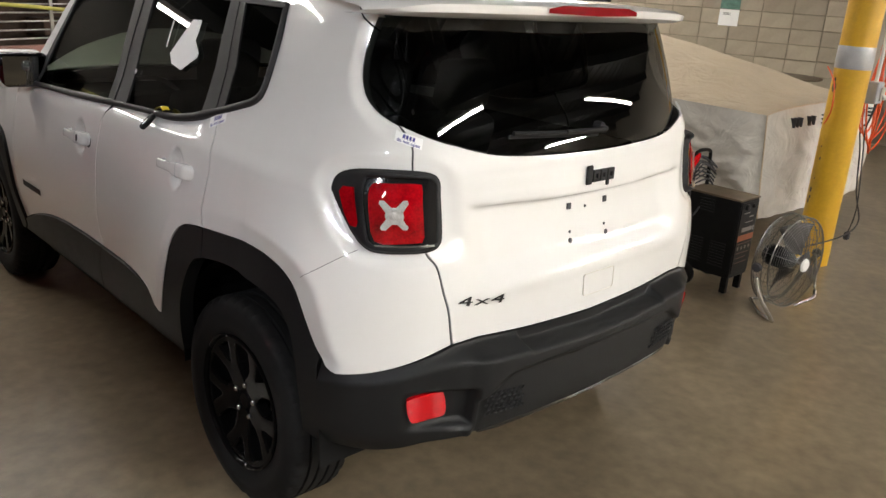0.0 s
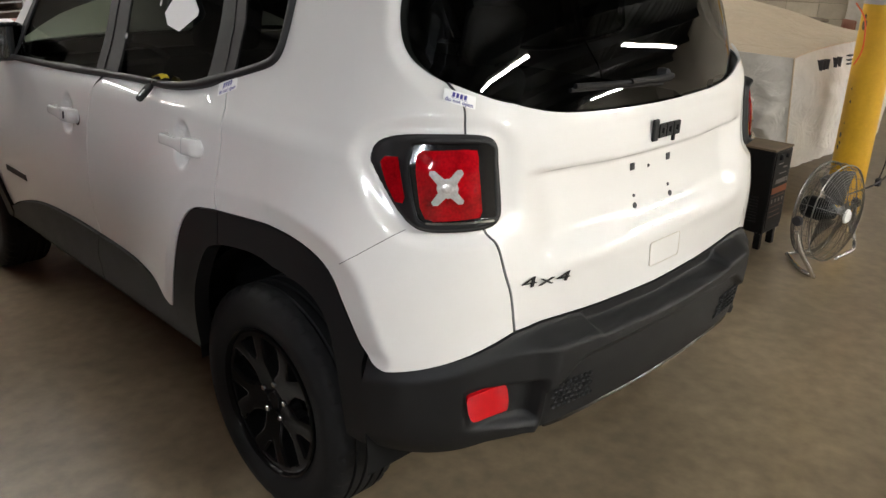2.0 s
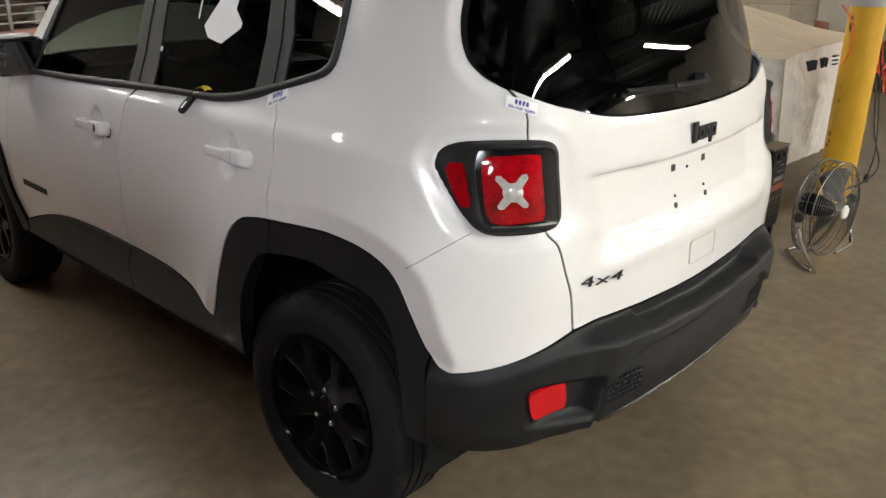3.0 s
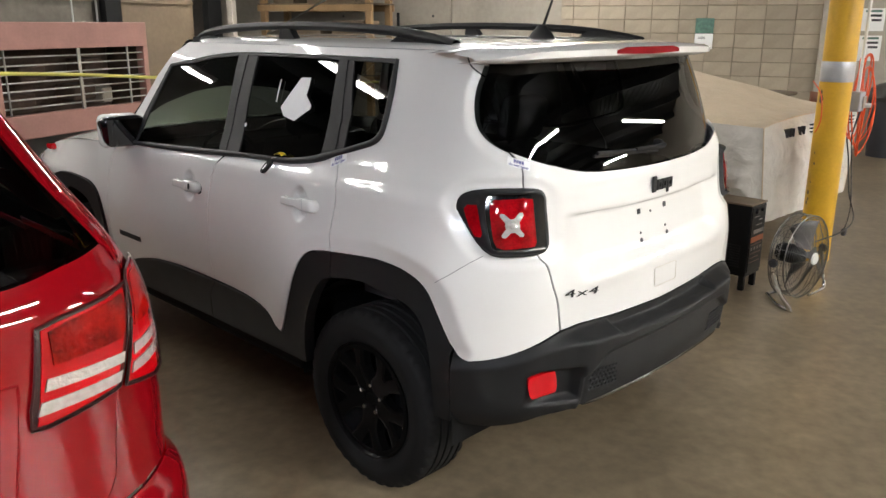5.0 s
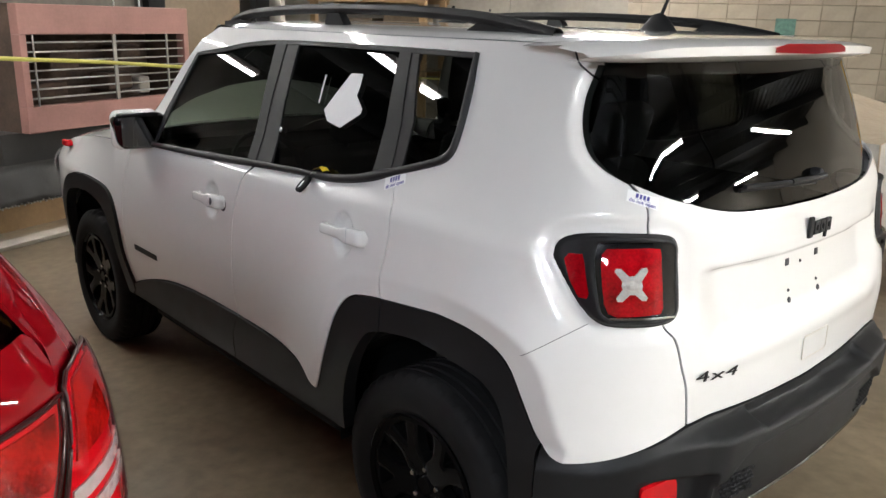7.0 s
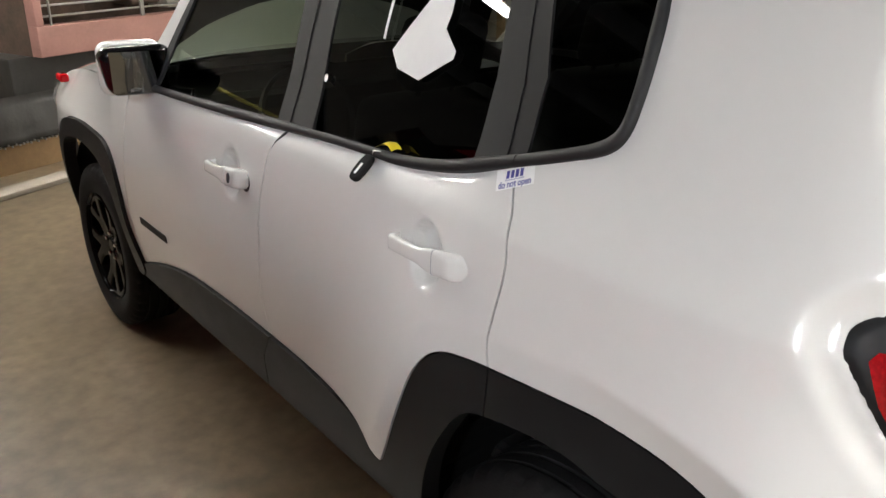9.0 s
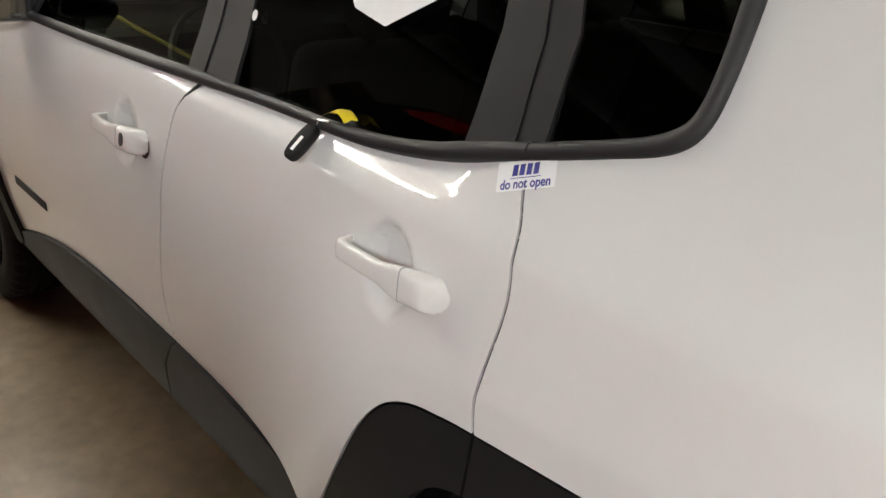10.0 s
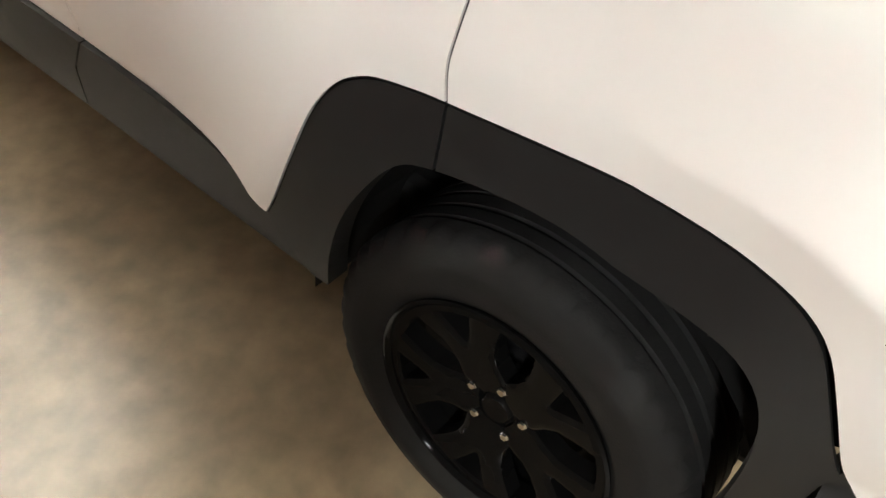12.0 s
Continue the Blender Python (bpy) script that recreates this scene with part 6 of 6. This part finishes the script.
for x, w in ((2.21, 0.012), (3.04, 0.035), (3.68, 0.02)):
    bm = bmesh.new()
    box(bm, (x - w / 2, 0.005, 0.915), (x + w / 2, 0.02, 1.49), 0.003)
    part("upright_bar", bm, STEEL, unit)
for x, z, w in ((2.5, 1.0, 0.4), (3.3, 1.05, 0.3), (2.7, 1.25, 0.3), (3.45, 1.3, 0.25), (3.6, 1.0, 0.14)):
    bm = bmesh.new()
    box(bm, (x - w / 2, 0.25, z - 0.08), (x + w / 2, 0.5, z + 0.08), 0.02)
    part("inner_box", bm, PALE if w < 0.2 else RUST, unit)
part("base", boxes(((1.9, 0.12, 0.0), (4.1, 0.6, 0.70)), bevel=0.01), DARK_SHEET, unit, "dark brown base")
sheet = thing("plastic_sheet", "crumpled dark plastic sheet hanging over timber", "sheet")
sheet.matrix_basis = in_hall(0, 5.78, 0)
bm = bmesh.new()
grid(bm, [[(x, 0.10 * t + 0.02 * noise.noise((x * 4, t * 3, 0)) + 0.012 * math.sin(26 * x) * (1 - t), 0.20 + 0.30 * t + 0.012 * noise.noise((x * 9, 0, 0)) * (1 - t)) for x in [-0.5 + 0.05 * i for i in range(90)]] for t in (0, 0.15, 0.3, 0.5, 0.75, 1.0)])
ob = part("film", bm, DARK_SHEET, sheet, smooth=True)
ob.modifiers.new("thickness", "SOLIDIFY").thickness = 0.004
bm = bmesh.new()
for i in range(150):
    x = -0.4 + 0.028 * i
    box(bm, (x, -0.012, 0.192 + 0.006 * math.sin(9 * i)), (x + 0.012, 0.0, 0.205 + 0.006 * math.sin(9 * i)))
part("frayed_edge", bm, STEEL, sheet, "glinting frayed edge", kind="stuff")
board = thing("plywood_board", "orange brown plywood board on edge along the floor", "board")
board.matrix_basis = in_hall(0, 5.80, 0)
bm = bmesh.new()
box(bm, (-1.5, 0.0, 0.0), (4.6, 0.02, 0.19), 0.003)
part("sheet", bm, WOOD, board)
kerb = tagged(part("floor_kerb", boxes(((-4.0, 5.34, 0.0), (5.5, 5.50, 0.035)), bevel=0.008), PALE), "pale low kerb along the floor", "kerb", kind="structure")
kerb.matrix_basis = HALL
tape = thing("barrier_strap", "yellow strap stretched across the bay", "strap")
tape.matrix_basis = in_hall(0, 5.6, 0)
bm = bmesh.new()
rows = []
for i in range(41):
    x = -3 + 12.4 * i / 40
    z = 1.46 - 0.073 * x + 0.005 * math.sin(x * 3)
    rows.append([(x, 0, z - 0.016), (x, -0.004, z), (x, 0, z + 0.016)])
grid(bm, rows)
ob = part("webbing", bm, YELLOW_TAPE, tape, smooth=True)
ob.modifiers.new("thickness", "SOLIDIFY").thickness = 0.002
for x in (-3.0, 9.4):
    bm = bmesh.new()
    tube(bm, [(x, 0.03, 0), (x, 0.03, 1.9)], 0.025, 10)
    part("stanchion", bm, BLACK_STEEL, tape)
# boards and posts on the far wall
for x0, x1, mat, lab in ((5.15, 6.60, DARK_WOOD, "brown wooden wall board with a top batten"), (2.0, 4.75, DARK_WALL, "stained grey brown wall board")):
    t = thing("wall_board", lab, "board")
    t.matrix_basis = in_hall(0, 7.5, 0)
    bm = bmesh.new()
    box(bm, (x0, 0, 0), (x1, 0.04, CEILING - 0.4), 0.004)
    part("panel", bm, mat, t)
    bm = bmesh.new()
    box(bm, (x0, -0.02, 1.97), (x1, 0.0, 2.01), 0.003)
    part("batten", bm, DARK_WOOD, t)
for x, w, mat, lab in ((4.95, 0.26, INNER, "dark steel post"), (6.9, 0.30, INNER, "dark steel post"), (7.35, 0.10, PALE, "pale timber post"), (4.72, 0.025, STEEL, "thin steel pipe"), (4.35, 0.02, STEEL, "thin steel pipe")):
    t = thing("post", lab + " in front of the far wall", "post")
    t.matrix_basis = in_hall(x, 7.40, 0)
    bm = bmesh.new()
    if w < 0.05:
        tube(bm, [(0, 0, 0), (0, 0, CEILING - 0.35)], w / 2, 8)
    else:
        box(bm, (-w / 2, -0.05, 0), (w / 2, 0.05, CEILING - 0.35), 0.006)
    part("shaft", bm, mat, t)
rack = thing("timber_rack", "yellow timber storage rack with brown shelves", "rack")
rack.matrix_basis = HALL
for x, y in ((8.9, 5.90), (8.9, 7.88), (9.6, 5.90), (9.6, 7.88)):
    bm = bmesh.new()
    box(bm, (x - 0.05, y - 0.05, 0), (x + 0.05, y + 0.05, 2.75), 0.005)
    part("upright", bm, WOOD, rack, "yellow timber upright")
for z, mat in ((0.9, WOOD), (1.50, WOOD), (2.02, WOOD), (2.6, WOOD)):
    for x in (8.83, 9.62):
        bm = bmesh.new()
        box(bm, (x, 5.82, z - 0.10), (x + 0.04, 7.97, z), 0.004)
        part("beam", bm, mat, rack)
    bm = bmesh.new()
    box(bm, (8.85, 5.82, z), (9.65, 7.97, z + 0.025), 0.003)
    part("shelf", bm, DARK_WOOD, rack, "brown shelf board")
for y, z, w, h in ((6.3, 1.525, 0.6, 0.25), (7.2, 1.525, 0.8, 0.16), (6.6, 2.045, 0.9, 0.3), (7.5, 2.045, 0.4, 0.2), (6.5, 0.925, 0.7, 0.35)):
    ob = tagged(part("storage_box", boxes(((-0.3, -w / 2, 0), (0.25, w / 2, h)), bevel=0.01), DARK_WOOD), "brown cardboard box on a rack shelf", "box", "boxes on the rack")
    ob.matrix_basis = in_hall(9.2, y, z)
bm = bmesh.new()
tube(bm, [(8.82, 6.0, 2.4), (8.82, 7.8, 1.55)], 0.012, 6)
part("brace", bm, STEEL, rack)


# ---- red car parked alongside ----
R_BOW = curve(((0.3, 0.10), (1.2, 0.10), (1.7, 0.16)))
R_TAIL = curve(((0.30, 0.20), (0.42, 0.12), (0.55, 0.09), (0.65, 0.10), (0.73, 0.13), (0.90, 0.15), (1.05, 0.16), (1.20, 0.185), (1.28, 0.215), (1.40, 0.29), (1.60, 0.405), (1.68, 0.43)))
R_WIDTH = curve(((0.30, 0.86), (0.45, 0.92), (0.6, 0.945), (0.68, 0.94), (0.74, 0.93), (0.9, 0.928), (1.05, 0.92), (1.15, 0.905), (1.22, 0.88), (1.3, 0.835), (1.4, 0.768), (1.6, 0.64), (1.68, 0.585)))


def red_skin(u, z):
    """The red car's skin, laid out as the white one's, with its right flank at positive u."""
    s, u = (1, u) if u >= 0 else (-1, -u)

    def half(y):
        return R_WIDTH(z) * (1 - 0.03 * max(0, (1.6 - y) / 1.6) ** 2 - 0.05 * max(0, (y - 3.2) / 1.6) ** 2)

    tail = R_TAIL(z)
    if u <= 0.55:
        x, y = u, tail
    elif u < 1.0:
        a = (u - 0.55) / 0.45 * math.pi / 2
        x = 0.55 + (half(0.67) - 0.55) * max(0, math.sin(a)) ** 0.8
        y = 0.44 - (0.44 - tail) * max(0, math.cos(a)) ** 0.8
    else:
        y = u - 0.56
        x = half(max(y, 0.67))
    return Vector((s * x, y + R_BOW(z) * x * x * max(0.0, min(1.0, (2.2 - y) / 1.6)), z))


def red_out(u, z, off=0.0):
    p = red_skin(u, z)
    if off:
        e = 0.004
        n = (red_skin(u + e, z) - red_skin(u - e, z)).cross(red_skin(u, z + e) - red_skin(u, z - e)).normalized()
        if n.dot(p - Vector((0, 1.6, z))) < 0:
            n = -n
        p = p + n * off
    return p


red_car = thing("red_crossover", "red family crossover with wide red and clear tail lamps", "car", at=(-2.762, 0, 0))


def red_panel(name, poly, mat, label="", both=True, off=0.0, parent=None, **kw):
    me = panel_mesh(poly, off, place=red_out, **kw)
    me.name = name
    me.materials.append(mat)
    made = []
    for s in (1, -1) if both else (1,):
        ob = tagged(new(name, me), label)
        ob.scale[0] = s
        ob.parent = parent or red_car
        made.append(ob)
    return made


R_SEAM = smooth_line([(0.60, 0.735), (0.645, 0.80), (0.656, 0.877), (0.680, 0.985), (0.725, 1.085), (0.772, 1.186), (0.80, 1.24), (0.81, 1.30)], 4)
R_PILLAR = smooth_line([(0.81, 1.30), (0.80, 1.38), (0.775, 1.46), (0.75, 1.55), (0.735, 1.62)], 4)
R_SIDE = R_SEAM + R_PILLAR[1:] + [(0.74, 1.66), (3.0, 1.66), (3.15, 1.60), (3.05, 1.585), (2.4, 1.60), (1.6, 1.59), (1.25, 1.56), (1.18, 1.50), (1.20, 1.22), (1.25, 1.17), (2.0, 1.14), (3.0, 1.10), (3.6, 1.07), (3.9, 1.05)] + [(5.0, 0.98), (5.22, 0.90), (5.25, 0.60), (4.95, 0.55)] + [(4.55 + 0.44 * math.cos(a), 0.42 + 0.42 * math.sin(a)) for a in [math.pi * i / 14 for i in range(1, 14)]] + [(4.08, 0.42), (4.05, 0.30), (1.95, 0.30), (1.92, 0.42)] + [(1.49 + 0.43 * math.cos(a), 0.42 + 0.42 * math.sin(a)) for a in [math.pi * i / 14 for i in range(1, 14)]] + [(1.06, 0.50), (1.0, 0.72), (0.90, 0.755), (0.75, 0.75)]
red_panel("body_side", R_SIDE, RED)
gate_edge = R_SEAM[::-1]
red_panel("tailgate", mirrored([(0.0, 1.235), (0.30, 1.238), (0.555, 1.246), (0.63, 1.260), (0.78, 1.274), (0.795, 1.262), (0.795, 1.235)] + [p for p in gate_edge if p[1] < 1.23] + [(0.0, 0.735)]), RED, both=False, off=lambda u, z: 0.004 * soft((1.235 - z) / 0.02))
red_panel("gate_frame", [(0.81, 1.30), (0.80, 1.245), (0.79, 1.268), (0.783, 1.30), (0.765, 1.36), (0.745, 1.43), (0.72, 1.53), (0.705, 1.62), (0.735, 1.62)] + R_PILLAR[::-1][1:-1], RED, off=0.003)
red_panel("rear_glass", mirrored([(0.0, 1.625), (0.70, 1.62), (0.718, 1.53), (0.742, 1.43), (0.763, 1.36), (0.780, 1.295), (0.775, 1.280), (0.75, 1.275), (0.63, 1.263), (0.555, 1.249), (0.30, 1.241), (0.0, 1.238)]), DARK_GLASS, both=False, off=-0.002, lip=0)
red_panel("side_glass", [(3.05, 1.585), (2.4, 1.60), (1.6, 1.59), (1.25, 1.56), (1.18, 1.50), (1.20, 1.22), (1.25, 1.17), (2.0, 1.14), (3.0, 1.10), (3.6, 1.07), (3.5, 1.25)], DARK_GLASS, "dark side window glass", off=-0.004, lip=0, cell=0.05)
red_panel("rear_bumper", mirrored([(0.0, 0.73), (0.60, 0.73), (0.75, 0.745), (0.90, 0.75), (1.0, 0.715), (1.055, 0.50), (1.055, 0.42), (0.9, 0.36), (0.6, 0.33), (0.0, 0.33)]), RED, "red painted bumper", both=False, off=lambda u, z: 0.022 * soft((0.735 - z) / 0.05))
# lamps: inner one on the gate, outer one on the flank
IN_LAMP = [(0.566, 1.163), (0.600, 1.172), (0.766, 1.186), (0.720, 1.085), (0.677, 0.990), (0.56, 0.972), (0.545, 0.976)]
OUT_LAMP = [(0.779, 1.190), (0.80, 1.205), (0.86, 1.212), (0.93, 1.205), (0.945, 1.19), (0.925, 1.10), (0.905, 0.99), (0.895, 0.955), (0.80, 0.958), (0.692, 0.985), (0.735, 1.085)]
def red_lamp(poly, name, stripes, upper):
    for lamp in red_panel(name, poly, CLEAR, "red and clear tail lamp", off=0.016, gap=0.002, lip=0):
        for nm, pl, mt, of, lp in [("bezel", poly, LAMP_BLACK, 0.0055, 0.0), ("red_field", shrink(dense(poly), 0.007), RED_BRIGHT, 0.009, 0.004)] + [("bulb_field", upper, RIBBED_RED, 0.0125, 0.004)] + [("clear_band", s, CLEAR_LENS, 0.0125, 0.004) for s in stripes]:
            me = panel_mesh(pl, of, gap=0, lip=lp, place=red_out, cell=0.02)
            me.materials.append(mt)
            ob = new(nm, me)
            ob.parent = lamp
        bm = bmesh.new()
        pts = dense(poly, 0.01)
        tube(bm, [red_out(u, z, 0.011) for u, z in pts], 0.0028, 6, True)
        part("seal", bm, LAMP_BLACK, lamp, smooth=True)
red_lamp(IN_LAMP, "tail_lamp", [[(0.568, 1.066), (0.705, 1.056), (0.697, 1.036), (0.563, 1.043)], [(0.558, 1.024), (0.690, 1.021), (0.683, 1.000), (0.553, 1.000)]], [(0.580, 1.152), (0.608, 1.160), (0.742, 1.170), (0.714, 1.095), (0.702, 1.085), (0.578, 1.088)])
red_lamp(OUT_LAMP, "side_lamp", [[(0.735, 1.060), (0.905, 1.065), (0.903, 1.045), (0.728, 1.038)], [(0.722, 1.024), (0.898, 1.028), (0.895, 1.006), (0.712, 1.003)]], [(0.800, 1.192), (0.86, 1.198), (0.925, 1.192), (0.912, 1.10), (0.752, 1.095), (0.785, 1.172)])
# dished field for the number plate
bm = bmesh.new()
line = [(0.535, 1.075), (0.545, 1.05), (0.52, 0.93), (0.50, 0.80)]
tube(bm, [red_out(u, z, 0.002) for u, z in smooth_line([(0.40, 1.078), (0.52, 1.072), (0.536, 1.055), (0.52, 0.95), (0.49, 0.80)], 5)], 0.004, 6)
part("plate_crease", bm, RED, red_car, smooth=True)
# roof, nose, wheels, underside
ring = [red_skin(u, 1.66) for u in [i * 0.08 for i in range(10)] + [0.78 + 0.04 * i for i in range(8)] + [1.15 + 0.12 * i for i in range(17)]] + [Vector((0.35, 3.05, 1.66)), Vector((0.0, 3.12, 1.66))]
ring = ring + [Vector((-p.x, p.y, p.z)) for p in ring[-2:0:-1]]
rows = [[Vector((p.x * (1 - t), 1.8 + (p.y - 1.8) * (1 - t), 1.66 + 0.04 * (1 - (1 - t) ** 2.6) ** 0.5)) for p in ring] for t in [(k / 8) ** 1.6 for k in range(9)]]
bm = bmesh.new()
grid(bm, [r + [r[0]] for r in rows])
part("roof", bm, RED, red_car, smooth=True)
bm = bmesh.new()
grid(bm, [[(w * (0.62 + 0.2 * k / 6), 3.1 - 0.2 * w * w + 0.75 * k / 6, 1.66 - 0.56 * k / 6) for w in [i / 5 - 1 for i in range(11)]] for k in range(7)])
part("windscreen", bm, DARK_GLASS, red_car, smooth=True)
bm = bmesh.new()
grid(bm, [[(w * 0.86, 3.7 + 1.1 * k / 8, 1.08 + 0.04 * (1 - w**4) - 0.16 * (k / 8) ** 3) for w in [i / 8 - 1 for i in range(17)]] for k in range(9)])
part("bonnet", bm, RED, red_car, smooth=True)
bm = bmesh.new()
box(bm, (-0.84, 4.45, 0.25), (0.84, 4.80, 0.95), 0.1, 3)
part("front_bumper", bm, RED, red_car, smooth=True)
part("floor_pan", boxes(((-0.66, 0.35, 0.25), (0.66, 4.5, 0.48)), ((-0.84, 1.45, 0.25), (0.84, 3.5, 1.05)), ((-0.80, 0.55, 0.62), (0.80, 1.4, 1.05)), bevel=0.03), INNER, red_car)
for x, y, rz in ((-0.79, 0.98, 0), (-0.79, 3.98, 0), (0.79, 0.98, 180), (0.79, 3.98, 180)):
    w = new("wheel")
    w.parent = red_car
    w.matrix_basis = pose(x, y, 0.350, 0, 0, rz)
    for src in wheel.children:
        o = src.copy()
        scene.collection.objects.link(o)
        o.parent = w

# ---- blocks of the east wall ----
random.seed(11)
def block_mesh(w):
    bm = bmesh.new()
    box(bm, (-0.012, -w / 2, -0.0955), (0.012, w / 2, 0.0955), 0.004, 1)
    me = bpy.data.meshes.new("block")
    bm.to_mesh(me)
    bm.free()
    me.materials.append(BLOCK)
    return me


full, half_block = block_mesh(0.392), block_mesh(0.192)
for row in range(16):
    z = 0.1 + 0.2 * row
    y = -0.78
    while y < 2.95 - 0.1:
        w = 0.2 if y > 2.95 - 0.35 else 0.4
        ob = new("block", half_block if w == 0.2 else full)
        ob.parent = wall_east
        ob.location = (XW + 0.006 + random.uniform(-0.0015, 0.0015), y + w / 2, z)
        y += w
